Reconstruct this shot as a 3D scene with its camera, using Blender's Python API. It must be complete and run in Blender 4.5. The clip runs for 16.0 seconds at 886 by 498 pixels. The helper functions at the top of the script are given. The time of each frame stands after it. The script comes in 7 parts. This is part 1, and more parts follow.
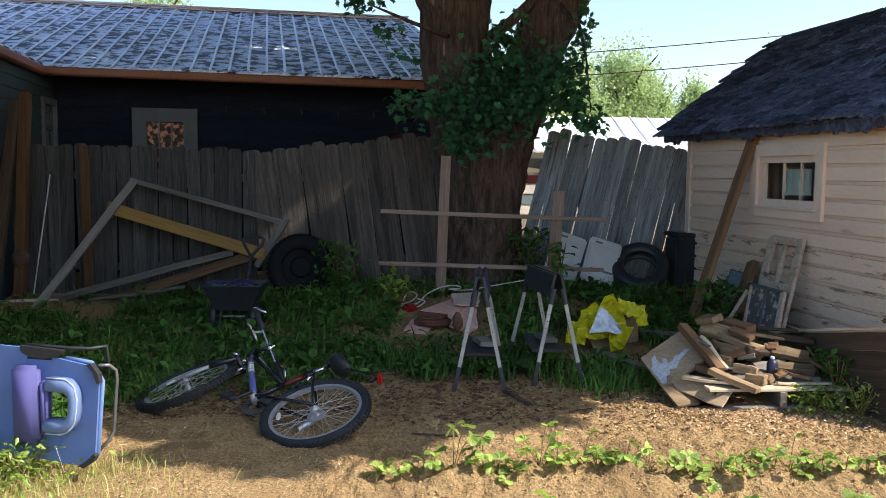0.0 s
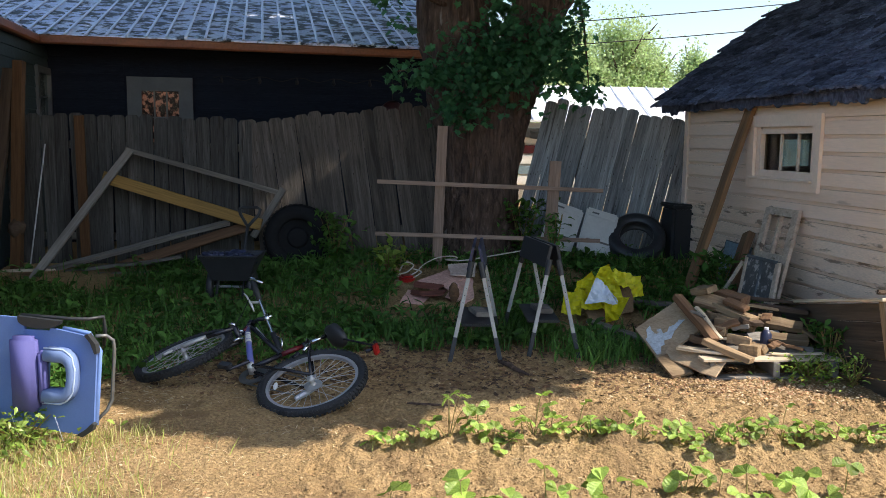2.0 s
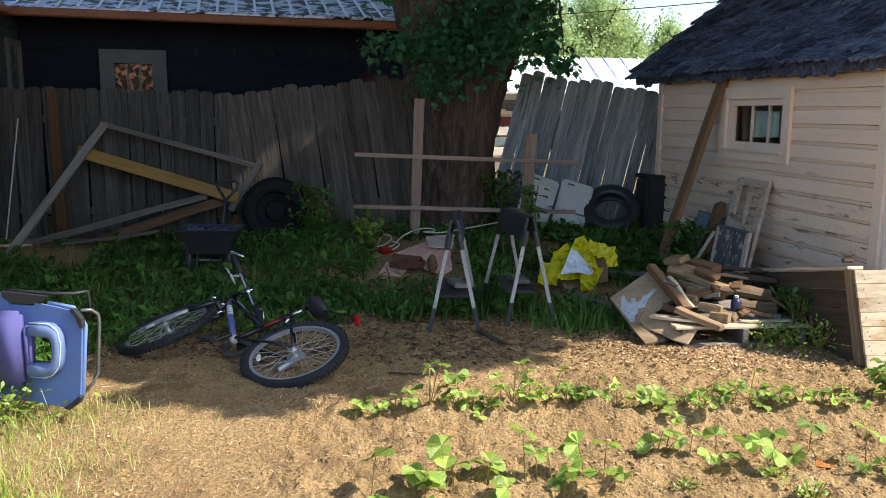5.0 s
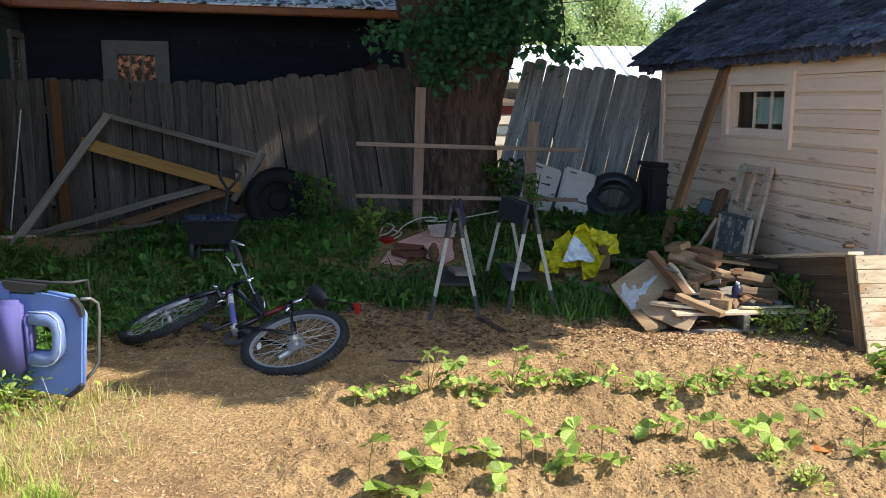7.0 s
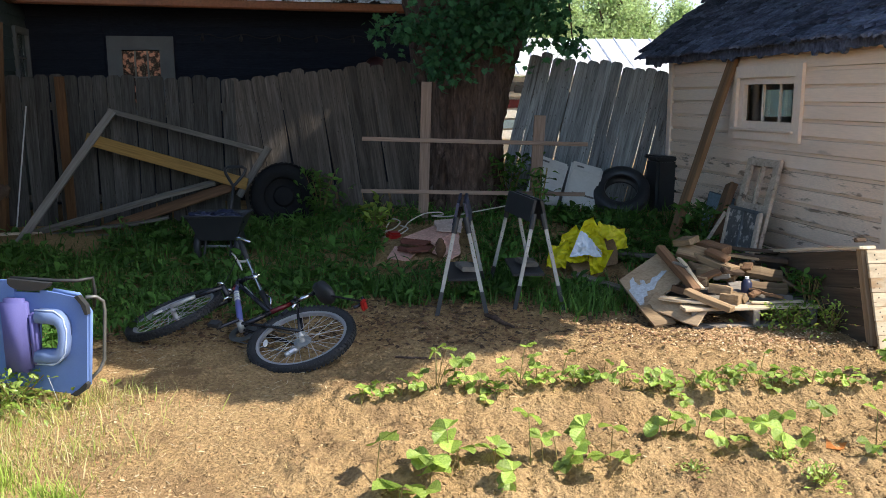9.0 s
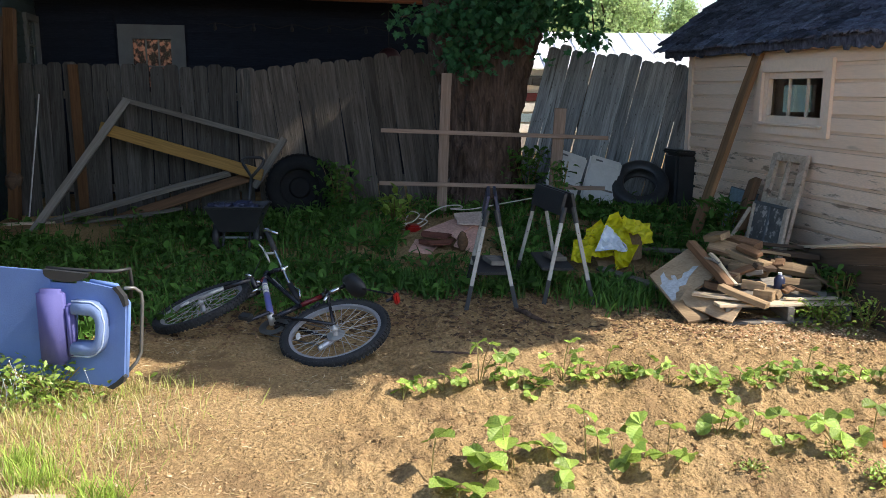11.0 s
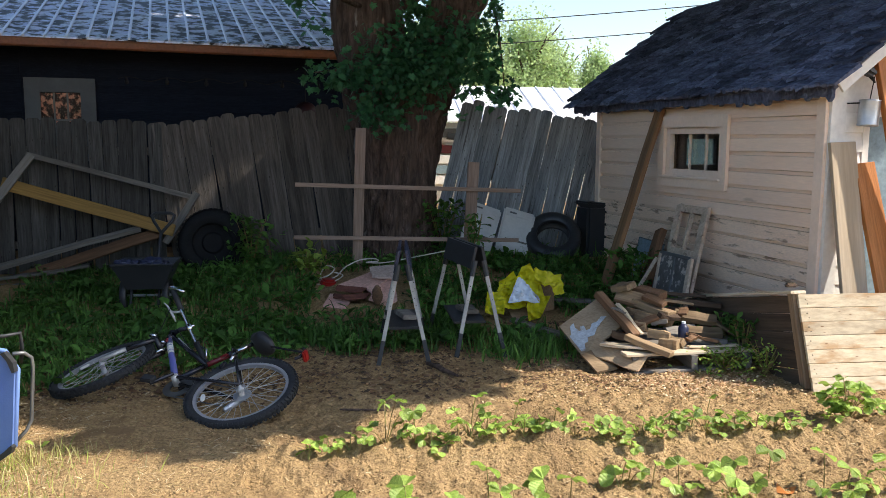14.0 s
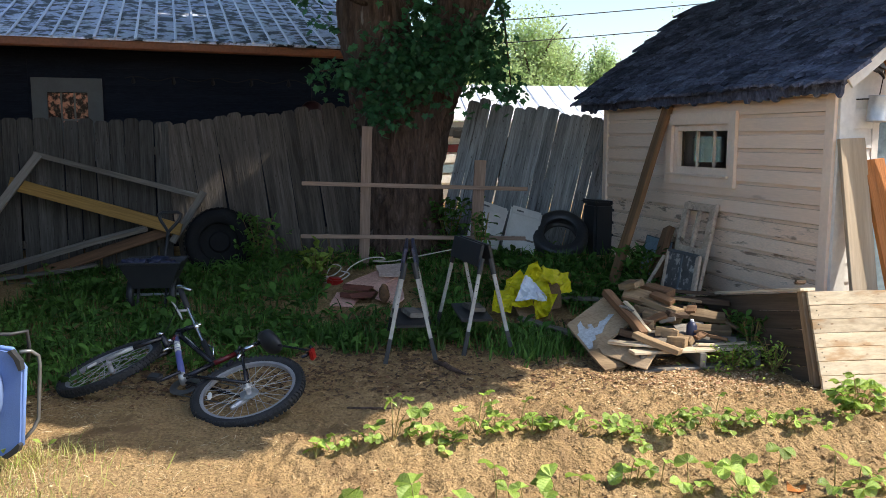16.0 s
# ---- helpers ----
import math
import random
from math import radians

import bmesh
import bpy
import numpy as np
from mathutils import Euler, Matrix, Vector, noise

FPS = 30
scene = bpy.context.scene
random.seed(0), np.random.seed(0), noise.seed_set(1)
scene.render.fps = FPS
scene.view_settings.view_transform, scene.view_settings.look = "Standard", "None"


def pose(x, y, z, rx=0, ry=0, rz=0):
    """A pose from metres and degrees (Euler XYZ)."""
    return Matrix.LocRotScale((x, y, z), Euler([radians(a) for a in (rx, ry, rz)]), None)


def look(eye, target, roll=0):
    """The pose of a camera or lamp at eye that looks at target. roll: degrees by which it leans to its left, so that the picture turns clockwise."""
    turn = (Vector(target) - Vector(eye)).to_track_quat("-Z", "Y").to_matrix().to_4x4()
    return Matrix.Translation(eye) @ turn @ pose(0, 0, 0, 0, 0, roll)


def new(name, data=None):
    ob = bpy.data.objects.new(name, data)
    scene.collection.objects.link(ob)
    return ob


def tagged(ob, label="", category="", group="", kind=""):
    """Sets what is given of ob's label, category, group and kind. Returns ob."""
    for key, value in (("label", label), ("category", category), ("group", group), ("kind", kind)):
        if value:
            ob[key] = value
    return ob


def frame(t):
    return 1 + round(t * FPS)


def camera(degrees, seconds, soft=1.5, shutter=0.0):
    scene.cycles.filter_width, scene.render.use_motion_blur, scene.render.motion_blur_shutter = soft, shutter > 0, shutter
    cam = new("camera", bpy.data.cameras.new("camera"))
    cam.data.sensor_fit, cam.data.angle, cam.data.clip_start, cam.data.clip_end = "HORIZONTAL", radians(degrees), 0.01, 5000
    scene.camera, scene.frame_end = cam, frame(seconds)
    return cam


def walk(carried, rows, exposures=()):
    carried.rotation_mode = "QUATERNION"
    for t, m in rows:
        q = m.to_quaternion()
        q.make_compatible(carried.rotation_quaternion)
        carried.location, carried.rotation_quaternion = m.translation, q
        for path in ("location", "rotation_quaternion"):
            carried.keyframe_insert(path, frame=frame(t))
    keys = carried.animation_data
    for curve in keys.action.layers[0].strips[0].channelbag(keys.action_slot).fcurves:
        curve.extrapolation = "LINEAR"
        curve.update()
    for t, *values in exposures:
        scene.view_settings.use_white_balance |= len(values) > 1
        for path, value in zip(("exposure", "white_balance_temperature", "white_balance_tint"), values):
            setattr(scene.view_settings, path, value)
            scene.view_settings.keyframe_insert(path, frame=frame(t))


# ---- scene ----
cam = camera(56.1, 16.0, soft=0.8)
PATH = [
    (0, (-0.12, 0.312, 1.535), (-0.102, 2.303, 1.348), 0.6),
    (0.5, (-0.123, 0.31, 1.543), (-0.103, 2.298, 1.325), 0.7),
    (1, (-0.11, 0.305, 1.538), (-0.088, 2.291, 1.301), 0.6),
    (1.5, (-0.112, 0.306, 1.537), (-0.088, 2.29, 1.286), 0.6),
    (2, (-0.112, 0.305, 1.543), (-0.087, 2.288, 1.284), 0.7),
    (2.5, (-0.114, 0.301, 1.543), (-0.093, 2.283, 1.274), 0.7),
    (3, (-0.128, 0.261, 1.55), (-0.073, 2.241, 1.275), 0.8),
    (3.5, (-0.134, 0.214, 1.56), (-0.047, 2.192, 1.277), 0.3),
    (4, (-0.135, 0.216, 1.555), (-0.049, 2.193, 1.269), 0.3),
    (4.5, (-0.137, 0.218, 1.562), (-0.052, 2.193, 1.255), 0.5),
    (7, (-0.087, 0.208, 1.546), (-0.02, 2.176, 1.197), 0.1),
    (7.5, (-0.081, 0.209, 1.543), (-0.021, 2.177, 1.188), 0.1),
    (8, (-0.073, 0.208, 1.544), (-0.014, 2.174, 1.183), -0.0),
    (8.5, (-0.088, 0.22, 1.546), (-0.034, 2.187, 1.185), -0.0),
    (9, (-0.093, 0.247, 1.55), (-0.04, 2.213, 1.187), -0.2),
    (11.5, (-0.367, 0.333, 1.531), (-0.285, 2.295, 1.152), 0.8),
    (12, (-0.328, 0.312, 1.54), (-0.109, 2.27, 1.193), 1.7),
    (12.5, (-0.269, 0.287, 1.552), (-0.009, 2.25, 1.269), 2.1),
    (13, (-0.251, 0.29, 1.558), (0.002, 2.254, 1.276), 1.4),
    (13.5, (-0.249, 0.303, 1.567), (-0.001, 2.269, 1.291), 0.7),
    (14, (-0.232, 0.314, 1.568), (0.011, 2.282, 1.309), 0.3),
    (14.5, (-0.229, 0.317, 1.567), (0.012, 2.285, 1.303), 0.1),
    (15, (-0.229, 0.322, 1.566), (0.013, 2.289, 1.3), 0.1),
    (15.5, (-0.226, 0.325, 1.562), (0.009, 2.294, 1.299), 0.0),
    (16, (-0.231, 0.33, 1.554), (-0.004, 2.3, 1.294), 0.1),
]
walk(cam, [(t, look(eye, aim, roll)) for t, eye, aim, roll in PATH], exposures=((0.0, 0.92), (2.5, 0.93), (7.0, 0.98), (9.0, 1.0), (11.5, 1.0), (12.5, 0.95), (16.0, 0.92)))

# ---- world and sun ----
SUN = Vector((0.656, -0.188, 0.731)).normalized()
world = bpy.data.worlds.new("world")
scene.world = world
world.use_nodes = True
wn = world.node_tree.nodes
sky = wn.new("ShaderNodeTexSky")
sky.sky_type = "NISHITA"
sky.sun_disc = False
sky.sun_elevation = radians(47)
sky.sun_rotation = radians(106)
sky.dust_density = 1.3
wn["Background"].inputs["Strength"].default_value = 0.15
world.node_tree.links.new(sky.outputs[0], wn["Background"].inputs["Color"])
lamp = bpy.data.lights.new("sun", "SUN")
lamp.energy, lamp.angle, lamp.color = 4.5, radians(0.55), (1.0, 0.93, 0.82)
sun = new("sun", lamp)
sun.matrix_basis = look(SUN * 30, (0, 0, 0))

# ---- materials ----


def mat(name, a, b, scale=6.0, rough=0.8, bump=0.25, fine=60.0, metal=0.0, stretch=(1, 1, 1), rand=0.0, dirt=None, dscale=2.0, dcut=0.62, spec=0.4, trans=0.0, island=0.0, gr=0.26, palette=None, bdist=0.01, knots=None):
    """Two mixed colours at two scales, fine relief, an optional third colour in patches, and a shift from object to object."""
    m = bpy.data.materials.new(name)
    m.use_nodes = True
    n, l = m.node_tree.nodes, m.node_tree.links
    bsdf = n["Principled BSDF"]
    co = n.new("ShaderNodeTexCoord")
    mp = n.new("ShaderNodeMapping")
    mp.inputs["Scale"].default_value = stretch
    l.new(co.outputs["Object"], mp.inputs["Vector"])
    info = n.new("ShaderNodeObjectInfo")
    off = n.new("ShaderNodeVectorMath")
    off.operation = "MULTIPLY_ADD"
    l.new(info.outputs["Random"], off.inputs[0])
    off.inputs[1].default_value = (17.0, 31.0, 23.0)
    l.new(mp.outputs[0], off.inputs[2])

    def noise_node(s, detail=5.0):
        t = n.new("ShaderNodeTexNoise")
        t.inputs["Scale"].default_value = s
        t.inputs["Detail"].default_value = detail
        t.inputs["Roughness"].default_value = 0.6
        l.new(off.outputs[0], t.inputs["Vector"])
        return t

    def mix(fac, x, y, kind="MIX"):
        k = n.new("ShaderNodeMix")
        k.data_type, k.blend_type = "RGBA", kind
        for sock, v in ((0, fac), (6, x), (7, y)):
            if isinstance(v, (int, float)):
                k.inputs[sock].default_value = v
            elif isinstance(v, tuple):
                k.inputs[sock].default_value = (*v, 1)
            else:
                l.new(v, k.inputs[sock])
        return k.outputs[2]

    def ramp(src, lo, hi):
        r = n.new("ShaderNodeMapRange")
        l.new(src, r.inputs[0])
        r.inputs[1].default_value, r.inputs[2].default_value = lo, hi
        return r.outputs[0]

    big, small = noise_node(scale), noise_node(fine)
    col = mix(ramp(big.outputs[0], 0.32, 0.68), a, b)
    grain = n.new("ShaderNodeMapRange")
    l.new(small.outputs[0], grain.inputs[0])
    grain.inputs[1].default_value, grain.inputs[2].default_value = 0.25, 0.75
    grain.inputs[3].default_value, grain.inputs[4].default_value = 1 - 1.15 * gr, 1 + 0.85 * gr
    gcol = n.new("ShaderNodeCombineColor")
    for i in range(3):
        l.new(grain.outputs[0], gcol.inputs[i])
    col = mix(1.0, col, gcol.outputs[0], "MULTIPLY")
    if dirt:
        d = noise_node(dscale, 7.0)
        col = mix(ramp(d.outputs[0], dcut - 0.03, dcut + 0.05), col, dirt)
    if knots:
        km = n.new("ShaderNodeMapping")
        km.inputs["Scale"].default_value = (1.9, 6.0, 6.0)
        l.new(co.outputs["Object"], km.inputs["Vector"])
        ko = n.new("ShaderNodeVectorMath")
        ko.operation = "MULTIPLY_ADD"
        l.new(info.outputs["Random"], ko.inputs[0])
        ko.inputs[1].default_value = (41.0, 13.0, 7.0)
        l.new(km.outputs[0], ko.inputs[2])
        vo = n.new("ShaderNodeTexVoronoi")
        l.new(ko.outputs[0], vo.inputs["Vector"])
        col = mix(ramp(vo.outputs["Distance"], 0.15, 0.07), col, knots)
    if palette:
        geo = n.new("ShaderNodeNewGeometry")
        cr = n.new("ShaderNodeValToRGB")
        cr.color_ramp.interpolation = "CONSTANT"
        for i, c in enumerate(palette):
            e = cr.color_ramp.elements[i] if i < 2 else cr.color_ramp.elements.new(i / len(palette))
            e.position = i / len(palette)
            e.color = (*c, 1)
        l.new(geo.outputs["Random Per Island"], cr.inputs[0])
        col = mix(0.72, col, cr.outputs[0])
    if rand:
        r = n.new("ShaderNodeMapRange")
        l.new(info.outputs["Random"], r.inputs[0])
        r.inputs[3].default_value, r.inputs[4].default_value = 1 - rand, 1 + rand
        rc = n.new("ShaderNodeCombineColor")
        for i in range(3):
            l.new(r.outputs[0], rc.inputs[i])
        col = mix(1.0, col, rc.outputs[0], "MULTIPLY")
    if island:
        geo = n.new("ShaderNodeNewGeometry")
        r = n.new("ShaderNodeMapRange")
        l.new(geo.outputs["Random Per Island"], r.inputs[0])
        r.inputs[3].default_value, r.inputs[4].default_value = 1 - island, 1 + island
        rc = n.new("ShaderNodeCombineColor")
        for i in range(3):
            l.new(r.outputs[0], rc.inputs[i])
        col = mix(1.0, col, rc.outputs[0], "MULTIPLY")
    l.new(col, bsdf.inputs["Base Color"])
    bsdf.inputs["Roughness"].default_value = rough
    bsdf.inputs["Metallic"].default_value = metal
    bsdf.inputs["Specular IOR Level"].default_value = spec
    if trans:
        tr = n.new("ShaderNodeBsdfTranslucent")
        l.new(col, tr.inputs[0])
        ms = n.new("ShaderNodeMixShader")
        ms.inputs[0].default_value = trans
        l.new(bsdf.outputs[0], ms.inputs[1])
        l.new(tr.outputs[0], ms.inputs[2])
        l.new(ms.outputs[0], n["Material Output"].inputs[0])
    if bump:
        bp = n.new("ShaderNodeBump")
        bp.inputs["Strength"].default_value = bump
        bp.inputs["Distance"].default_value = bdist
        l.new(small.outputs[0], bp.inputs["Height"])
        l.new(bp.outputs[0], bsdf.inputs["Normal"])
    return m


GRAIN = (0.35, 6.0, 6.0)
M = {}
M["soil"] = mat("soil", (0.455, 0.310, 0.158), (0.350, 0.228, 0.110), 1.7, 0.95, 1.0, 55, dirt=(0.285, 0.185, 0.095), dscale=3.1, dcut=0.575, spec=0.1, bdist=0.035, gr=0.48)
M["clod"] = mat("clod", (0.41, 0.275, 0.142), (0.29, 0.187, 0.093), 9, 0.95, 0.5, 60, spec=0.1, island=0.3)
M["chip"] = mat("chip", (0.52, 0.37, 0.20), (0.33, 0.21, 0.11), 7, 0.85, 0.2, 80, spec=0.2, palette=((0.44, 0.27, 0.14), (0.32, 0.145, 0.07), (0.62, 0.48, 0.30), (0.22, 0.13, 0.07), (0.52, 0.36, 0.19), (0.40, 0.25, 0.13)))
M["straw"] = mat("straw", (0.60, 0.47, 0.27), (0.42, 0.30, 0.15), 5, 0.7, 0.1, 40, spec=0.3, palette=((0.70, 0.56, 0.35), (0.54, 0.38, 0.21), (0.42, 0.26, 0.13), (0.78, 0.66, 0.45), (0.50, 0.40, 0.16)))
# upright run: its deeper shade is put into this darker board colour
M["fence"] = mat("fence_wood_shaded", (0.100, 0.094, 0.087), (0.050, 0.047, 0.043), 2.2, 0.85, 0.6, 11, stretch=GRAIN, rand=0.26, dirt=(0.042, 0.036, 0.031), dscale=3.0, dcut=0.62, spec=0.2, gr=0.42, knots=(0.04, 0.032, 0.026))
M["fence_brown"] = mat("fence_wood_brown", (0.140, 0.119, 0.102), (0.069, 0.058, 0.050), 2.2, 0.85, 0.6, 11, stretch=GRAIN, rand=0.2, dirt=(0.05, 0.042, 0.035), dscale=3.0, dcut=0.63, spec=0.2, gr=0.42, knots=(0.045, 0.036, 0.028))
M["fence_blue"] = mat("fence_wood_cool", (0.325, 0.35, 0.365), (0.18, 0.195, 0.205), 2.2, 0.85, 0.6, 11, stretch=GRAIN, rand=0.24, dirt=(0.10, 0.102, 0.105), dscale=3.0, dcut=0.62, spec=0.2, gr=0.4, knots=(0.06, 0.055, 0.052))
M["old_wood"] = mat("old_wood", (0.235, 0.215, 0.19), (0.125, 0.11, 0.095), 2.5, 0.85, 0.5, 12, stretch=GRAIN, rand=0.15, spec=0.2)
M["brown_wood"] = mat("brown_wood", (0.20, 0.112, 0.062), (0.105, 0.06, 0.035), 2.5, 0.8, 0.4, 12, stretch=GRAIN, rand=0.15, spec=0.2)
M["yellow_wood"] = mat("yellow_wood", (0.36, 0.215, 0.065), (0.25, 0.145, 0.045), 2.5, 0.75, 0.3, 12, stretch=GRAIN, spec=0.25)
M["orange_wood"] = mat("orange_wood", (0.50, 0.19, 0.05), (0.36, 0.125, 0.03), 2.0, 0.6, 0.3, 12, stretch=GRAIN, rand=0.1, spec=0.35)
M["pink_wood"] = mat("rough_sawn_wood", (0.34, 0.24, 0.185), (0.24, 0.168, 0.128), 2.5, 0.85, 0.4, 12, stretch=GRAIN, rand=0.08, spec=0.2)
M["fresh_wood"] = mat("fresh_wood", (0.31, 0.215, 0.125), (0.15, 0.10, 0.058), 2.5, 0.75, 0.3, 12, stretch=GRAIN, rand=0.35, dirt=(0.16, 0.10, 0.06), dscale=2.5, dcut=0.62, spec=0.25)
M["crate_wood"] = mat("crate_wood", (0.58, 0.485, 0.35), (0.44, 0.34, 0.225), 5.0, 0.8, 0.3, 22, stretch=(0.5, 1.6, 1.6), rand=0.14, dirt=(0.38, 0.25, 0.14), dscale=5.0, dcut=0.57, spec=0.2, knots=(0.2, 0.12, 0.07))
M["crate_post"] = mat("crate_post_wood", (0.33, 0.235, 0.15), (0.22, 0.15, 0.095), 3.0, 0.85, 0.3, 14, stretch=GRAIN, spec=0.2)
M["white_wood"] = mat("washed_wood", (0.68, 0.57, 0.43), (0.48, 0.37, 0.245), 1.6, 0.75, 0.35, 11, stretch=GRAIN, rand=0.14, dirt=(0.30, 0.19, 0.105), dscale=2.2, dcut=0.63, spec=0.25)
M["ply"] = mat("plywood", (0.42, 0.31, 0.20), (0.30, 0.21, 0.13), 3, 0.8, 0.2, 30, stretch=(1, 3, 3), dirt=(0.17, 0.12, 0.08), dscale=5, dcut=0.7, spec=0.2)
M["cream"] = mat("cream_paint", (0.94, 0.735, 0.58), (0.87, 0.66, 0.505), 1.2, 0.6, 0.15, 20, stretch=(0.5, 4, 4), rand=0.035, dirt=(0.55, 0.40, 0.29), dscale=2.1, dcut=0.70, spec=0.35, gr=0.07)
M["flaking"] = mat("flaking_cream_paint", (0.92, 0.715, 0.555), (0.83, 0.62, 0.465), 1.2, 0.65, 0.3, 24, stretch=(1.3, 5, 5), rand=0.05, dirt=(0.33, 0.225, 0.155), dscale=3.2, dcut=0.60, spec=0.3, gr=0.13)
M["cream_trim"] = mat("cream_trim", (0.93, 0.75, 0.61), (0.85, 0.67, 0.53), 2.0, 0.6, 0.1, 30, rand=0.04, dirt=(0.45, 0.33, 0.24), dscale=4, dcut=0.74, spec=0.35, gr=0.06)
M["white_paint"] = mat("white_paint", (0.80, 0.78, 0.74), (0.68, 0.66, 0.62), 2.0, 0.6, 0.2, 20, dirt=(0.42, 0.36, 0.3), dscale=6, dcut=0.80, spec=0.35, gr=0.1)
M["sash_paint"] = mat("peeling_sash_paint", (0.62, 0.49, 0.38), (0.43, 0.33, 0.245), 6, 0.8, 0.3, 30, dirt=(0.17, 0.12, 0.09), dscale=9, dcut=0.62, spec=0.2)
M["shingle"] = mat("dark_shingle", (0.145, 0.168, 0.255), (0.052, 0.060, 0.098), 7, 0.9, 1.0, 26, stretch=(0.55, 1.5, 1.0), rand=0.5, dirt=(0.19, 0.19, 0.21), dscale=9, dcut=0.70, spec=0.15, bdist=0.03, gr=0.5)
M["house_wall"] = mat("charcoal_paint", (0.019, 0.023, 0.035), (0.013, 0.016, 0.025), 2, 0.9, 0.2, 20, stretch=(0.5, 4, 4), spec=0.1)
M["teal_wall"] = mat("dark_teal_paint", (0.035, 0.055, 0.06), (0.025, 0.04, 0.045), 2, 0.7, 0.2, 20, spec=0.3)
M["grey_trim"] = mat("grey_trim", (0.125, 0.13, 0.133), (0.098, 0.102, 0.105), 3, 0.6, 0.15, 30, spec=0.35, gr=0.06)
M["roof_metal"] = mat("roof_metal", (0.84, 0.88, 1.0), (0.70, 0.75, 0.98), 1.4, 0.45, 0.05, 25, metal=0.22, dirt=(0.012, 0.011, 0.010), dscale=5.2, dcut=0.50, spec=0.2)
M["rib_metal"] = mat("rib_metal", (0.86, 0.88, 0.98), (0.76, 0.78, 0.88), 2.0, 0.35, 0.05, 25, metal=0.4, spec=0.5, gr=0.06)
M["copper"] = mat("rust_brown_trim", (0.30, 0.105, 0.045), (0.22, 0.075, 0.035), 2, 0.5, 0.1, 30, spec=0.4)
M["white_roof"] = mat("white_roof", (0.80, 0.80, 0.82), (0.72, 0.72, 0.74), 1, 0.5, 0.1, 20, spec=0.4, gr=0.06)
M["bark"] = mat("bark", (0.165, 0.112, 0.088), (0.062, 0.042, 0.034), 9, 0.95, 1.0, 22, stretch=(1.8, 1.8, 0.22), bdist=0.03, gr=0.45, dirt=(0.27, 0.23, 0.20), dscale=5, dcut=0.66, spec=0.1)
M["leaf"] = mat("maple_leaf", (0.075, 0.215, 0.088), (0.04, 0.13, 0.055), 1.4, 0.5, 0.05, 30, trans=0.4, spec=0.3, island=0.35)
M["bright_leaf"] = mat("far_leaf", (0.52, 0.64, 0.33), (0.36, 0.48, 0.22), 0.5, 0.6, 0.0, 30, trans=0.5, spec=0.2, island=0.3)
M["berry_leaf"] = mat("strawberry_leaf", (0.46, 0.58, 0.13), (0.21, 0.35, 0.06), 14, 0.27, 0.35, 70, rand=0.35, trans=0.42, spec=0.65, island=0.3)
M["stem"] = mat("stem", (0.22, 0.24, 0.07), (0.26, 0.13, 0.06), 12, 0.6, 0.0, 30, spec=0.3)
M["weed"] = mat("weed_leaf", (0.135, 0.275, 0.05), (0.055, 0.14, 0.028), 2.2, 0.6, 0.0, 30, trans=0.4, spec=0.3, island=0.45)
M["dry_grass"] = mat("dry_grass", (0.30, 0.34, 0.08), (0.46, 0.38, 0.16), 2.0, 0.7, 0.0, 30, trans=0.35, spec=0.25, palette=((0.50, 0.47, 0.16), (0.62, 0.52, 0.25), (0.40, 0.46, 0.10), (0.70, 0.60, 0.36), (0.30, 0.42, 0.08), (0.56, 0.50, 0.21)))
M["tuft"] = mat("green_tuft", (0.30, 0.45, 0.07), (0.42, 0.50, 0.11), 2.0, 0.6, 0.0, 30, trans=0.4, spec=0.3, island=0.3)
M["black_plastic"] = mat("black_plastic", (0.018, 0.019, 0.022), (0.028, 0.029, 0.032), 5, 0.5, 0.1, 60, spec=0.4, gr=0.06)
M["rubber"] = mat("rubber", (0.022, 0.023, 0.026), (0.032, 0.033, 0.036), 8, 0.7, 0.2, 60, spec=0.3)
M["tyre_rubber"] = mat("worn_tyre_rubber", (0.024, 0.025, 0.029), (0.036, 0.037, 0.042), 6, 0.42, 0.25, 40, spec=0.5, gr=0.3)
M["old_rubber"] = mat("old_rubber", (0.009, 0.009, 0.010), (0.014, 0.014, 0.015), 8, 0.8, 0.2, 60, spec=0.2)
# crate side: the shade on it is painted into the plank colour
M["shaded_plank"] = mat("shaded_plank", (0.11, 0.082, 0.06), (0.06, 0.045, 0.033), 2.2, 0.85, 0.4, 12, stretch=GRAIN, rand=0.15, spec=0.2)
M["grey_plank"] = mat("grey_plank", (0.50, 0.40, 0.29), (0.36, 0.275, 0.185), 1.4, 0.8, 0.25, 9, stretch=GRAIN, dirt=(0.30, 0.23, 0.16), dscale=2.2, dcut=0.68, spec=0.2, gr=0.12)
M["chrome"] = mat("chrome", (0.72, 0.72, 0.74), (0.6, 0.6, 0.63), 10, 0.22, 0.0, 60, metal=1.0, gr=0.06)
M["alu"] = mat("aluminium", (0.56, 0.55, 0.54), (0.45, 0.44, 0.43), 10, 0.45, 0.05, 60, metal=0.4, gr=0.06)
M["leg_steel"] = mat("dull_leg_steel", (0.40, 0.385, 0.36), (0.29, 0.28, 0.26), 8, 0.55, 0.1, 60, metal=0.15, gr=0.12)
M["galvanised"] = mat("galvanised", (0.55, 0.57, 0.6), (0.44, 0.46, 0.5), 14, 0.4, 0.05, 60, metal=0.7, gr=0.06)
M["canvas"] = mat("blue_canvas", (0.105, 0.175, 0.40), (0.09, 0.148, 0.345), 3, 0.75, 0.15, 160, spec=0.25, gr=0.06)
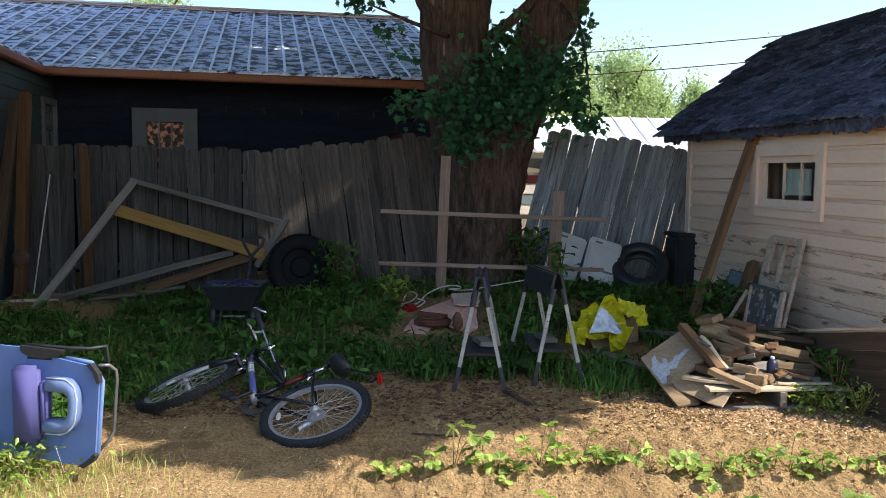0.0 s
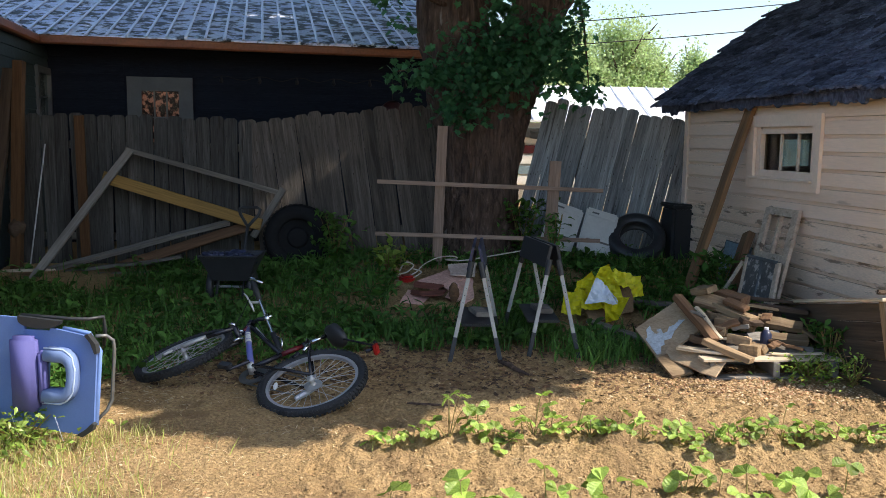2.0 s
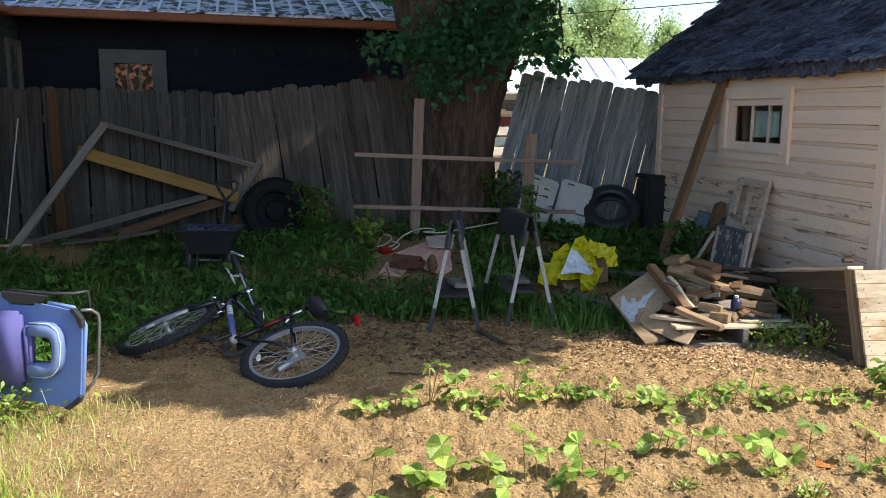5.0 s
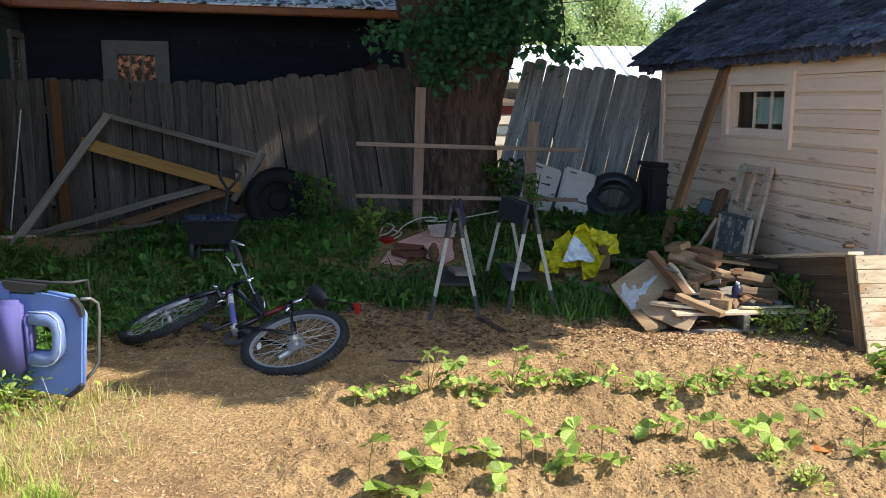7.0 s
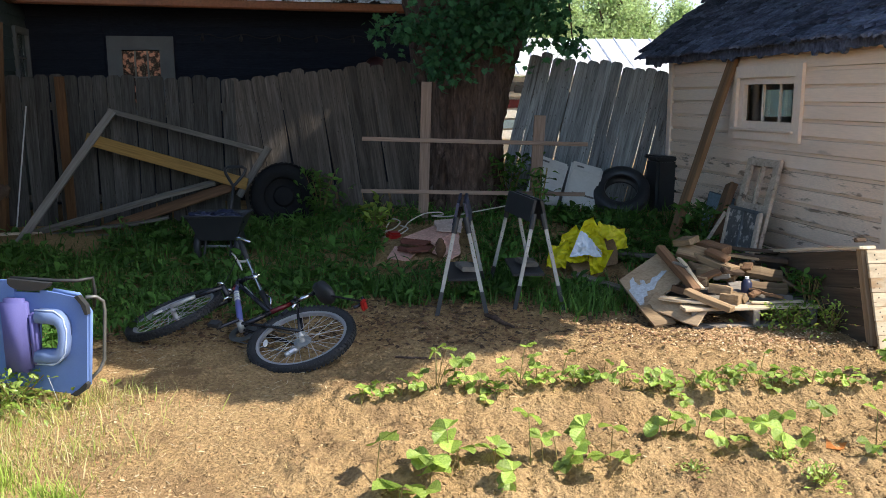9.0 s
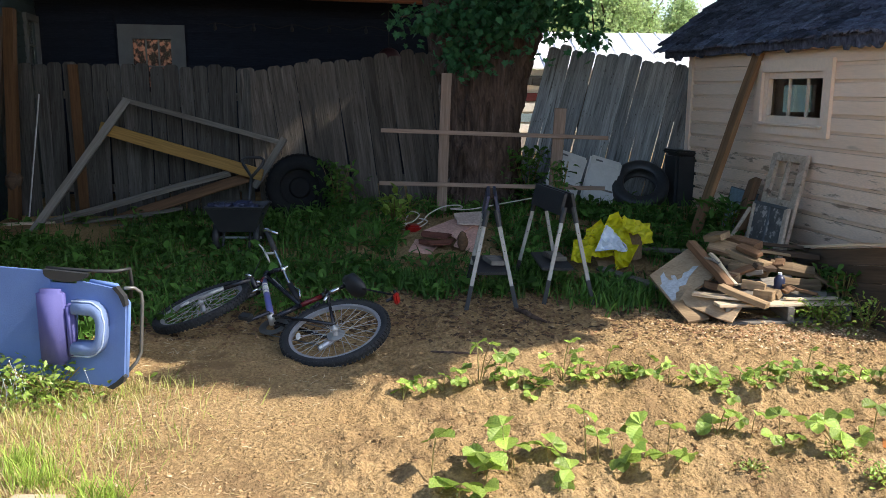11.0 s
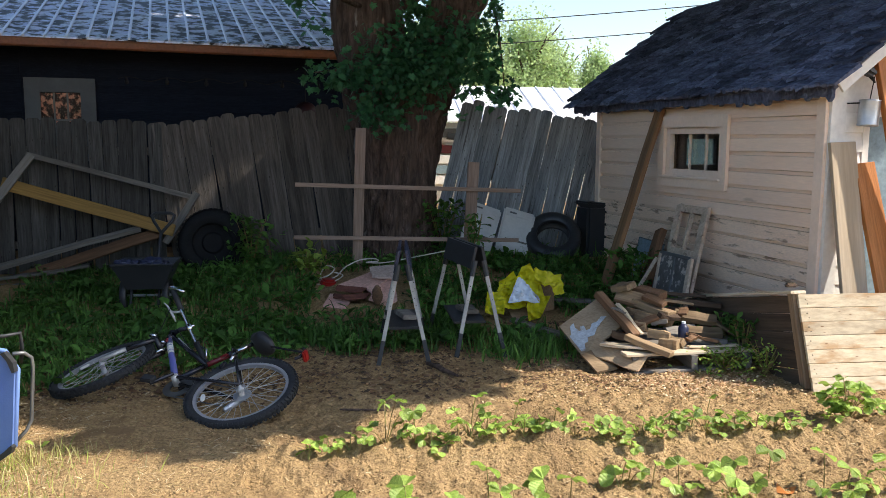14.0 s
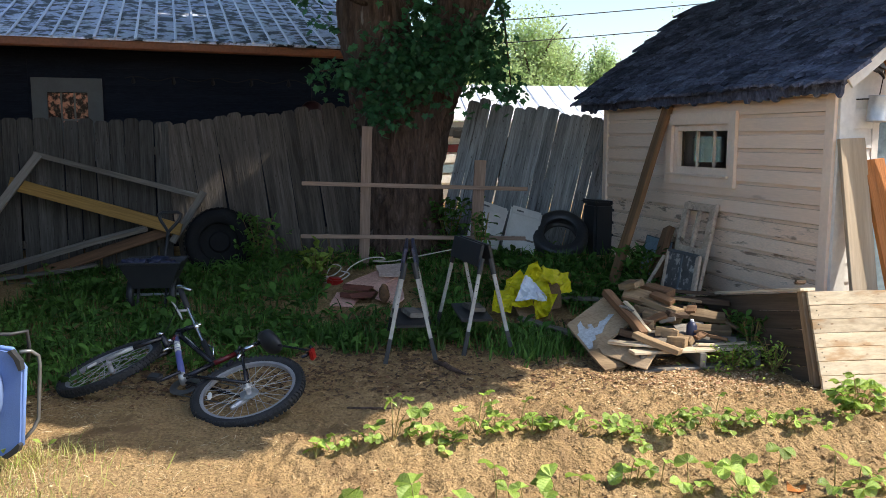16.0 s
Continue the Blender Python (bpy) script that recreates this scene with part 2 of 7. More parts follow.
M["canvas_edge"] = mat("canvas_hem", (0.15, 0.24, 0.50), (0.12, 0.20, 0.44), 3, 0.7, 0.15, 160, spec=0.3, gr=0.06)
M["canvas_dark"] = mat("violet_canvas", (0.105, 0.103, 0.29), (0.09, 0.088, 0.25), 3, 0.75, 0.15, 160, spec=0.25, gr=0.06)
M["canvas_light"] = mat("pale_blue_canvas", (0.165, 0.235, 0.42), (0.14, 0.20, 0.37), 3, 0.75, 0.15, 160, spec=0.25, gr=0.06)
M["canvas_pale"] = mat("sunlit_seam", (0.42, 0.50, 0.66), (0.34, 0.42, 0.58), 30, 0.7, 0.2, 160, spec=0.25, gr=0.06)
M["yellow_bag"] = mat("yellow_plastic", (0.86, 0.78, 0.03), (0.76, 0.68, 0.02), 6, 0.33, 0.1, 40, trans=0.35, spec=0.5, gr=0.06)
M["white_bag"] = mat("white_plastic", (0.76, 0.80, 0.86), (0.66, 0.7, 0.77), 6, 0.4, 0.1, 40, spec=0.5, gr=0.06)
M["flaky_paint"] = mat("flaking_pale_paint", (0.52, 0.56, 0.60), (0.40, 0.43, 0.46), 14, 0.7, 0.2, 60, dirt=(0.36, 0.27, 0.18), dscale=14, dcut=0.60, spec=0.3)
M["card"] = mat("cardboard", (0.36, 0.24, 0.14), (0.29, 0.19, 0.11), 4, 0.85, 0.1, 50, spec=0.2)
M["pink"] = mat("pink_board", (0.74, 0.46, 0.37), (0.60, 0.34, 0.27), 4, 0.8, 0.15, 40, rand=0.1, spec=0.25)
M["pale_scrap"] = mat("pale_dusty_board", (0.60, 0.47, 0.40), (0.48, 0.36, 0.30), 4, 0.85, 0.15, 40, spec=0.2)
M["red_brown"] = mat("red_brown_board", (0.22, 0.085, 0.06), (0.13, 0.05, 0.038), 5, 0.85, 0.3, 40, rand=0.2, spec=0.15)
M["red"] = mat("red_plastic", (0.36, 0.018, 0.014), (0.27, 0.012, 0.010), 5, 0.3, 0.0, 40, spec=0.5)
M["bike_black"] = mat("black_paint", (0.015, 0.015, 0.02), (0.02, 0.02, 0.026), 5, 0.25, 0.0, 40, spec=0.5, gr=0.06)
M["bike_red"] = mat("red_paint", (0.13, 0.012, 0.016), (0.11, 0.010, 0.013), 5, 0.25, 0.0, 40, spec=0.5, gr=0.06)
M["bike_violet"] = mat("violet_paint", (0.12, 0.13, 0.36), (0.1, 0.11, 0.3), 5, 0.3, 0.0, 40, spec=0.5, gr=0.06)
M["cooler"] = mat("white_hard_plastic", (0.60, 0.59, 0.565), (0.48, 0.47, 0.45), 4, 0.5, 0.05, 40, dirt=(0.45, 0.42, 0.38), dscale=5, dcut=0.68, spec=0.4, gr=0.06)
M["rope"] = mat("rope", (0.62, 0.56, 0.48), (0.5, 0.45, 0.38), 30, 0.8, 0.3, 120, spec=0.2)
M["dark_void"] = mat("dark_interior", (0.03, 0.03, 0.03), (0.02, 0.02, 0.02), 3, 0.9, 0.0, 20)
M["blue_door"] = mat("blue_grey_paint", (0.22, 0.30, 0.34), (0.17, 0.24, 0.28), 3, 0.6, 0.1, 30, spec=0.35)
M["navy"] = mat("navy_plastic", (0.02, 0.025, 0.06), (0.03, 0.035, 0.075), 6, 0.4, 0.1, 40, spec=0.4)
M["maroon"] = mat("maroon_paint", (0.05, 0.012, 0.012), (0.035, 0.009, 0.009), 5, 0.6, 0.0, 40)
# orange stain darkened to carry the shade along the back fence
M["stained"] = mat("shaded_stained_board", (0.14, 0.072, 0.033), (0.09, 0.045, 0.021), 2.0, 0.7, 0.3, 12, stretch=GRAIN, spec=0.2)
M["dark_wood"] = mat("dark_wood", (0.098, 0.066, 0.046), (0.055, 0.036, 0.025), 2.5, 0.85, 0.4, 12, stretch=GRAIN, rand=0.15, spec=0.2)
M["rim"] = mat("light_alloy", (0.36, 0.36, 0.38), (0.29, 0.29, 0.31), 10, 0.4, 0.0, 60, metal=0.25, gr=0.05)
M["dark_steel"] = mat("dark_steel", (0.20, 0.20, 0.20), (0.14, 0.14, 0.14), 10, 0.4, 0.0, 60, metal=0.6, gr=0.05)
M["plank_wood"] = mat("plank_wood", (0.30, 0.165, 0.085), (0.17, 0.10, 0.055), 2.2, 0.78, 0.4, 12, stretch=GRAIN, spec=0.2)
M["tan_wood"] = mat("tan_wood", (0.36, 0.20, 0.10), (0.24, 0.13, 0.065), 2.0, 0.75, 0.4, 12, stretch=GRAIN, spec=0.2)
M["flaky_glass"] = mat("flaking_painted_glass", (0.07, 0.07, 0.07), (0.12, 0.115, 0.11), 8, 0.35, 0.1, 40, dirt=(0.52, 0.47, 0.42), dscale=13, dcut=0.56, spec=0.5)
# dark palette that deepens the shade on the soil by colour
M["litter"] = mat("leaf_litter", (0.16, 0.09, 0.05), (0.08, 0.05, 0.03), 7, 0.85, 0.2, 80, spec=0.2, palette=((0.10, 0.06, 0.035), (0.17, 0.09, 0.045), (0.06, 0.04, 0.025), (0.24, 0.14, 0.07)))
M["wire"] = mat("wire", (0.008, 0.008, 0.008), (0.014, 0.014, 0.014), 5, 0.7, 0.0, 40)


def glass(name, tint=(0.75, 0.8, 0.82), rough=0.03):
    m = bpy.data.materials.new(name)
    m.use_nodes = True
    b = m.node_tree.nodes["Principled BSDF"]
    b.inputs["Base Color"].default_value = (*tint, 1)
    b.inputs["Roughness"].default_value = rough
    b.inputs["Transmission Weight"].default_value = 1.0
    b.inputs["IOR"].default_value = 1.45
    return m


M["glass"] = glass("glass")
M["dark_glass"] = glass("dark_glass", (0.15, 0.25, 0.29), 0.1)
M["house_glass"] = glass("house_glass", (0.8, 0.82, 0.84), 0.03)
M["house_glass"].node_tree.nodes["Principled BSDF"].inputs["IOR"].default_value = 1.18
M["dusty_glass"] = glass("dusty_glass", (0.55, 0.6, 0.62), 0.15)

# ---- building helpers ----
ORI = {}


def thing(name, loc, label, category, group="", kind=""):
    e = new(name)
    e.location = loc
    e.empty_display_size = 0.1
    ORI[e] = Vector(loc)
    return tagged(e, label, category, group, kind)


def finish(bm, name, material, smooth=False):
    bmesh.ops.recalc_face_normals(bm, faces=bm.faces)
    me = bpy.data.meshes.new(name)
    bm.to_mesh(me)
    bm.free()
    me.materials.append(material)
    if smooth:
        me.polygons.foreach_set("use_smooth", [True] * len(me.polygons))
    return me


def part(name, bm, material, parent=None, label="", smooth=False):
    """Links a bmesh in world metres as one mesh object, under a thing or a part."""
    if parent is not None:
        bm.transform(Matrix.Translation(-ORI[parent]))
    ob = new(name, finish(bm, name, material, smooth))
    if parent is not None:
        ob.parent = parent
    ORI[ob] = ORI[parent] if parent is not None else Vector((0, 0, 0))
    return tagged(ob, label)


def piece(name, me, m, parent=None, label=""):
    """A mesh of its own frame, set at the world pose m."""
    ob = new(name, me)
    if parent is not None:
        ob.parent = parent
        m = Matrix.Translation(-ORI[parent]) @ m
    ob.matrix_basis = m
    return tagged(ob, label)


def frame_of(p0, p1, face=(0, 0, 1)):
    p0, p1 = Vector(p0), Vector(p1)
    x = (p1 - p0).normalized()
    f = Vector(face)
    if abs(x.dot(f.normalized())) > 0.97:
        f = Vector((0, -1, 0.01))
    y = f.cross(x).normalized()
    z = x.cross(y)
    m = Matrix((x, y, z)).transposed().to_4x4()
    m.translation = p0
    return m


def bar_mesh(name, length, w, h, material, bev=0.003, wob=0.0, seed=0):
    """A board along local x, slightly uneven, with eased edges."""
    rng = random.Random(seed)
    bm = bmesh.new()
    bmesh.ops.create_cube(bm, size=1)
    for v in bm.verts:
        v.co = Vector(((v.co.x + 0.5) * length, v.co.y * w, v.co.z * h))
    if wob:
        cuts = [e for e in bm.edges if abs(e.verts[0].co.x - e.verts[1].co.x) > length * 0.9]
        bmesh.ops.subdivide_edges(bm, edges=cuts, cuts=3, use_grid_fill=True)
        off = {}
        for v in bm.verts:
            k = round(v.co.x, 3)
            if k not in off:
                off[k] = (rng.uniform(-wob, wob), rng.uniform(-wob, wob))
            v.co.y += off[k][0]
            v.co.z += off[k][1]
            v.co += Vector([rng.uniform(-wob, wob) * 0.25 for _ in range(3)])
    if bev:
        sharp = [e for e in bm.edges if len(e.link_faces) == 2 and e.calc_face_angle(0) > 0.8]
        bmesh.ops.bevel(bm, geom=sharp, offset=bev, segments=1, affect="EDGES")
    return finish(bm, name, material)


def beam(name, p0, p1, w, h, material, parent=None, face=(0, 0, 1), label="", bev=0.003, wob=0.0, seed=0, category="", group=""):
    """A board from p0 to p1, w wide, h thick across the face."""
    length = (Vector(p1) - Vector(p0)).length
    ob = piece(name, bar_mesh(name, length, w, h, material, bev, wob, seed), frame_of(p0, p1, face), parent, label)
    ORI[ob] = Vector(p0)
    return tagged(ob, category=category, group=group)


def tube(bm, pts, rad, n=8, closed=False):
    """A round bar through pts; rad is one radius or one for each point."""
    pts = [Vector(p) for p in pts]
    rads = rad if isinstance(rad, (list, tuple)) else [rad] * len(pts)
    rings, ref = [], None
    for i, p in enumerate(pts):
        a = pts[i - 1] if (i or closed) else p
        b = pts[(i + 1) % len(pts)] if (i < len(pts) - 1 or closed) else p
        d = (b - a).normalized()
        if ref is None:
            ref = d.orthogonal().normalized()
        ref = (ref - d * ref.dot(d)).normalized()
        s = d.cross(ref)
        rings.append([bm.verts.new(p + (ref * math.cos(q) + s * math.sin(q)) * rads[i]) for q in (2 * math.pi * k / n for k in range(n))])
    last = len(rings) if closed else len(rings) - 1
    for i in range(last):
        r0, r1 = rings[i], rings[(i + 1) % len(rings)]
        for k in range(n):
            bm.faces.new((r0[k], r0[(k + 1) % n], r1[(k + 1) % n], r1[k]))
    if not closed:
        bm.faces.new(rings[0][::-1])
        bm.faces.new(rings[-1])
    return bm


def curvy(pts, k=5):
    """More points along a smooth line through pts."""
    pts = [Vector(p) for p in pts]
    out = []
    for i in range(len(pts) - 1):
        p0, p1, p2, p3 = pts[max(i - 1, 0)], pts[i], pts[i + 1], pts[min(i + 2, len(pts) - 1)]
        for j in range(k):
            f = j / k
            out.append(0.5 * ((2 * p1) + (p2 - p0) * f + (2 * p0 - 5 * p1 + 4 * p2 - p3) * f * f + (3 * p1 - p0 - 3 * p2 + p3) * f ** 3))
    return out + [pts[-1]]


def tubes(*runs, n=8):
    bm = bmesh.new()
    for pts, r in runs:
        tube(bm, pts, r, n)
    return bm


def revolve(bm, profile, m, n=32):
    """Turns a closed profile of (radius, height) round local z, set at m."""
    rings = []
    for k in range(n):
        a = 2 * math.pi * k / n
        rings.append([bm.verts.new(m @ Vector((r * math.cos(a), r * math.sin(a), h))) for r, h in profile])
    for k in range(n):
        r0, r1 = rings[k], rings[(k + 1) % n]
        for i in range(len(profile)):
            j = (i + 1) % len(profile)
            bm.faces.new((r0[i], r1[i], r1[j], r0[j]))
    return bm


def block(bm, m, size, bev=0.0):
    """A box of that size about the pose m, with eased edges."""
    r = bmesh.ops.create_cube(bm, size=1, matrix=m @ Matrix.Diagonal((*size, 1)))
    if bev:
        es = list({e for v in r["verts"] for e in v.link_edges})
        bmesh.ops.bevel(bm, geom=es, offset=bev, segments=2, affect="EDGES")
    return bm


def poly_slab(bm, pts, normal, thick):
    """A flat sheet with that outline and thickness."""
    n = Vector(normal).normalized() * thick
    a = [bm.verts.new(Vector(p)) for p in pts]
    b = [bm.verts.new(Vector(p) + n) for p in pts]
    bm.faces.new(a)
    bm.faces.new(b[::-1])
    for i in range(len(pts)):
        j = (i + 1) % len(pts)
        bm.faces.new((a[i], b[i], b[j], a[j]))
    return bm


def smooth(u):
    u = min(1.0, max(0.0, u))
    return u * u * (3 - 2 * u)


def lie(x, y):
    """Height of the ground."""
    z = 0.27 * smooth((y - 6.8) / 2.4) * (0.35 + 0.65 * smooth((x + 2.6) / 2.0)) * (1 - smooth((y - 11.5) / 3))
    near = smooth((x + 0.9) / 0.5) * smooth((3.2 - x) / 0.5)
    lump = 1 + 0.9 * noise.noise((x * 5.5, y * 5.5, 8.0))
    z += near * lump * (0.055 * math.exp(-((y - 4.37) / 0.15) ** 2) + 0.045 * math.exp(-((y - 3.54) / 0.22) ** 2) - 0.042 * math.exp(-((y - 4.07) / 0.09) ** 2) - 0.015 * math.exp(-((y - 3.0) / 0.2) ** 2))
    if -9 < x < 9 and 0 < y < 13:
        z += 0.022 * noise.noise((x * 1.1, y * 1.1, 3.0)) + 0.012 * noise.noise((x * 4.3, y * 4.3, 7.0))
    return z


def lie_fine(x, y):
    z = lie(x, y)
    if -6 < x < 6 and 0 < y < 10:
        k = (0.012 if y > 5.2 or x < -0.7 else 0.031) * smooth((y - 1.7) / 0.5)
        z += k * noise.noise((x * 13, y * 13, 1.0)) + 0.55 * k * noise.noise((x * 29, y * 29, 5.0)) + 0.3 * k * abs(noise.noise((x * 47, y * 47, 11.0)))
    return z


# ---- ground ----
def axis(lo, hi, step, far):
    inner = list(np.arange(lo, hi + step / 2, step))
    out, d = [], step
    x = hi
    while x < far:
        d *= 1.5
        x += d
        out.append(x)
    left = [lo - (o - hi) for o in out][::-1]
    return left + inner + out


gx, gy = axis(-5.5, 4.6, 0.032, 600), axis(1.6, 11.0, 0.032, 600)
gx = sorted(gx + [x + 0.016 for x in gx if -2.6 < x < 3.1])
gy = sorted(gy + [y + 0.016 for y in gy if 2.0 < y < 6.4])
verts = [(x, y, lie_fine(x, y)) for y in gy for x in gx]
w = len(gx)
faces = [(j * w + i, j * w + i + 1, (j + 1) * w + i + 1, (j + 1) * w + i) for j in range(len(gy) - 1) for i in range(w - 1)]
me = bpy.data.meshes.new("ground")
me.from_pydata(verts, [], faces)
me.materials.append(M["soil"])
me.polygons.foreach_set("use_smooth", [True] * len(me.polygons))
tagged(new("ground", me), "bare brown garden soil with furrows and straw", "ground", kind="structure")

# ---- house with a ribbed metal roof ----
HO, HE, HN = Vector((-5.28, 11.0, 0)), Vector((0.981, 0.195, 0)).normalized(), Vector((-0.195, 0.981, 0)).normalized()
UP = Vector((0, 0, 1))


def hp(u, v, z):
    return HO + HE * u + HN * v + UP * z


house = thing("house", hp(2, 1, 0), "dark charcoal house with a ribbed metal roof and rust-brown gutter", "house")


def wall_block(name, u0, u1, v0, v1, z0, z1, material, parent, label=""):
    bm = bmesh.new()
    poly_slab(bm, [hp(u0, v0, z0), hp(u1, v0, z0), hp(u1, v1, z0), hp(u0, v1, z0)], UP, z1 - z0)
    return part(name, bm, material, parent, label)


wall_block("wall", -0.15, 1.295, 0.70, 0.88, 0, 2.9, M["house_wall"], house)
wall_block("wall", 1.825, 5.55, 0.70, 0.88, 0, 2.9, M["house_wall"], house)
wall_block("wall", 1.295, 1.825, 0.70, 0.88, 0, 1.45, M["house_wall"], house)
wall_block("wall", 1.295, 1.825, 0.70, 0.88, 2.17, 2.9, M["house_wall"], house)
wall_block("end_wall", 5.40, 5.55, 0.88, 10.5, 0, 2.9, M["house_wall"], house)
wall_block("back_wall", -3.0, 5.55, 10.5, 10.65, 0, 2.9, M["house_wall"], house)
for row in range(13):
    z = 1.45 + row * 0.11
    for u0, u1 in ((-0.1, 1.09), (2.03, 5.5)):
        beam("siding_board", hp(u0, 0.693, z), hp(u1, 0.693, z), 0.014, 0.108, M["house_wall"], house, face=(0, 0, 1), bev=0)
RS = 0.318
roof = part("roof", poly_slab(bmesh.new(), [hp(-4.2, 0, 2.78), hp(5.75, 0, 2.78), hp(5.75, 5.6, 2.78 + 5.6 * RS), hp(-4.2, 5.6, 2.78 + 5.6 * RS)], (0, 0, 1), 0.03), M["roof_metal"], house, "weathered grey metal roofing littered with dead leaves")
part("roof", poly_slab(bmesh.new(), [hp(-4.2, 11.2, 2.78), hp(5.75, 11.2, 2.78), hp(5.75, 5.6, 2.78 + 5.6 * RS), hp(-4.2, 5.6, 2.78 + 5.6 * RS)], (0, 0, 1), 0.03), M["roof_metal"], house)
rib_me = None
for i in range(41):
    u = -4.1 + i * 0.243
    m = frame_of(hp(u, -0.02, 2.815), hp(u, 5.55, 2.815 + 5.57 * RS))
    if rib_me is None:
        rib_me = bar_mesh("rib", 5.57 * math.sqrt(1 + RS * RS), 0.034, 0.026, M["rib_metal"], 0.006)
    piece("rib", rib_me, m, roof)
beam("ridge_cap", hp(-4.2, 5.6, 2.84 + 5.6 * RS), hp(5.75, 5.6, 2.84 + 5.6 * RS), 0.26, 0.035, M["rib_metal"], house)
beam("gutter", hp(0.0, -0.06, 2.74), hp(5.78, -0.06, 2.70), 0.11, 0.11, M["copper"], house, label="rust-brown gutter along the eave", bev=0.02)
part("soffit", poly_slab(bmesh.new(), [hp(-0.1, 0, 2.70), hp(5.75, 0, 2.70), hp(5.75, 0.7, 2.72), hp(-0.1, 0.7, 2.72)], (0, 0, 1), 0.02), M["house_wall"], house)
# wing that runs forward along the yard's side, lengthened unseen to shade it
wall_block("wing_wall", -0.04, 0.12, -7.5, 0.08, 0, 2.74, M["teal_wall"], house, "dark teal lap siding")
wall_block("wing_wall", -0.04, 0.12, 0.66, 0.88, 0, 2.74, M["teal_wall"], house)
wall_block("wing_wall", -0.04, 0.12, 0.08, 0.66, 0, 1.74, M["teal_wall"], house)
wall_block("wing_wall", -0.04, 0.12, 0.08, 0.66, 2.36, 2.74, M["teal_wall"], house)
for row in range(19):
    z = 0.14 + row * 0.138
    for v0, v1 in (((-7.4, 0.02), (0.72, 0.86)) if 1.7 < z + 0.07 and z - 0.07 < 2.4 else ((-7.4, 0.86),)):
        beam("siding_board", hp(0.128, v0, z), hp(0.128, v1, z), 0.134, 0.018, M["teal_wall"], house, face=HE + UP * 0.1, bev=0)
part("wing_roof", poly_slab(bmesh.new(), [hp(0.17, -7.8, 2.80), hp(0.17, 0.02, 2.80), hp(0.10, 0.25, 2.82), hp(-3.9, 0.25, 2.86), hp(-4.0, -7.8, 2.86)], UP, 0.04), M["roof_metal"], house)
beam("gutter", hp(0.19, -7.8, 2.76), hp(0.19, -0.02, 2.74), 0.11, 0.11, M["copper"], house, bev=0.02)
part("soffit", poly_slab(bmesh.new(), [hp(-0.14, -7.8, 2.72), hp(0.16, -7.8, 2.72), hp(0.16, 0.0, 2.72), hp(-0.14, 0.0, 2.72)], UP, 0.02), M["teal_wall"], house)


def flat_window(parent, c, along, w, h, trim, bars_u, bars_v, fm, gm, out):
    """A window on a wall: trim, sash bars and a pane, round its centre c; out points away from the wall."""
    c, along, out = Vector(c), Vector(along).normalized(), Vector(out).normalized()
    win = part("window_frame", _ring(c, along, w, h, trim, 0.05, out), fm, parent)
    for k in range(1, bars_u + 1):
        x = -w / 2 + w * k / (bars_u + 1)
        beam("glazing_bar", c + along * x - UP * h / 2, c + along * x + UP * h / 2, 0.022, 0.02, fm, win, face=out, bev=0)
    for k in range(1, bars_v + 1):
        z = -h / 2 + h * k / (bars_v + 1)
        beam("glazing_bar", c - along * w / 2 + UP * z, c + along * w / 2 + UP * z, 0.022, 0.02, fm, win, face=out, bev=0)
    bm = bmesh.new()
    q = c - out * 0.03
    poly_slab(bm, [q - along * w / 2 - UP * h / 2, q + along * w / 2 - UP * h / 2, q + along * w / 2 + UP * h / 2, q - along * w / 2 + UP * h / 2], out, 0.004)
    part("pane", bm, gm, win).visible_shadow = False
    return win


def _ring(c, along, w, h, trim, thick, out):
    """Four boards round an opening, in one mesh."""
    bm = bmesh.new()
    for a, b, hh in ((-w / 2 - trim, -w / 2, h + 2 * trim), (w / 2, w / 2 + trim, h + 2 * trim)):
        p = [c + along * x + UP * z for x, z in ((a, -hh / 2), (b, -hh / 2), (b, hh / 2), (a, hh / 2))]
        poly_slab(bm, [q + out * 0.002 for q in p], out, thick)
    for a, b in ((-h / 2 - trim, -h / 2), (h / 2, h / 2 + trim)):
        p = [c + along * x + UP * z for x, z in ((-w / 2, a), (w / 2, a), (w / 2, b), (-w / 2, b))]
        poly_slab(bm, p, out, thick)
    return bm


flat_window(house, hp(1.56, 0.70, 1.81), HE, 0.49, 0.72, 0.185, 2, 1, M["grey_trim"], M["house_glass"], -HN)
flat_window(house, hp(0.12, 0.37, 2.05), HN, 0.56, 0.60, 0.08, 0, 1, M["grey_trim"], M["dusty_glass"], HE)
# patterned board and lamp added behind the small window to paint its sunlit reflection
room = part("room", bmesh.new(), M["dark_void"], house)
bm = bmesh.new()
poly_slab(bm, [hp(0.7, 1.9, 0.9), hp(2.2, 1.9, 0.9), hp(2.2, 1.9, 2.6), hp(0.7, 1.9, 2.6)], HN, 0.05)
M["reflection_pattern"] = mat("painted_reflection", (0.62, 0.30, 0.22), (0.50, 0.22, 0.16), 5, 0.8, 0.1, 30, dirt=(0.02, 0.012, 0.012), dscale=10, dcut=0.46)
part("room_wall", bm, M["reflection_pattern"], house)
# added lamp, no real fitting: brightens the painted reflection
bulb = bpy.data.lights.new("reflection_lamp", "POINT")
bulb.energy, bulb.color, bulb.shadow_soft_size = 2.6, (1.0, 0.75, 0.55), 0.1
new("reflection_lamp", bulb).location = hp(1.5, 1.35, 2.5)
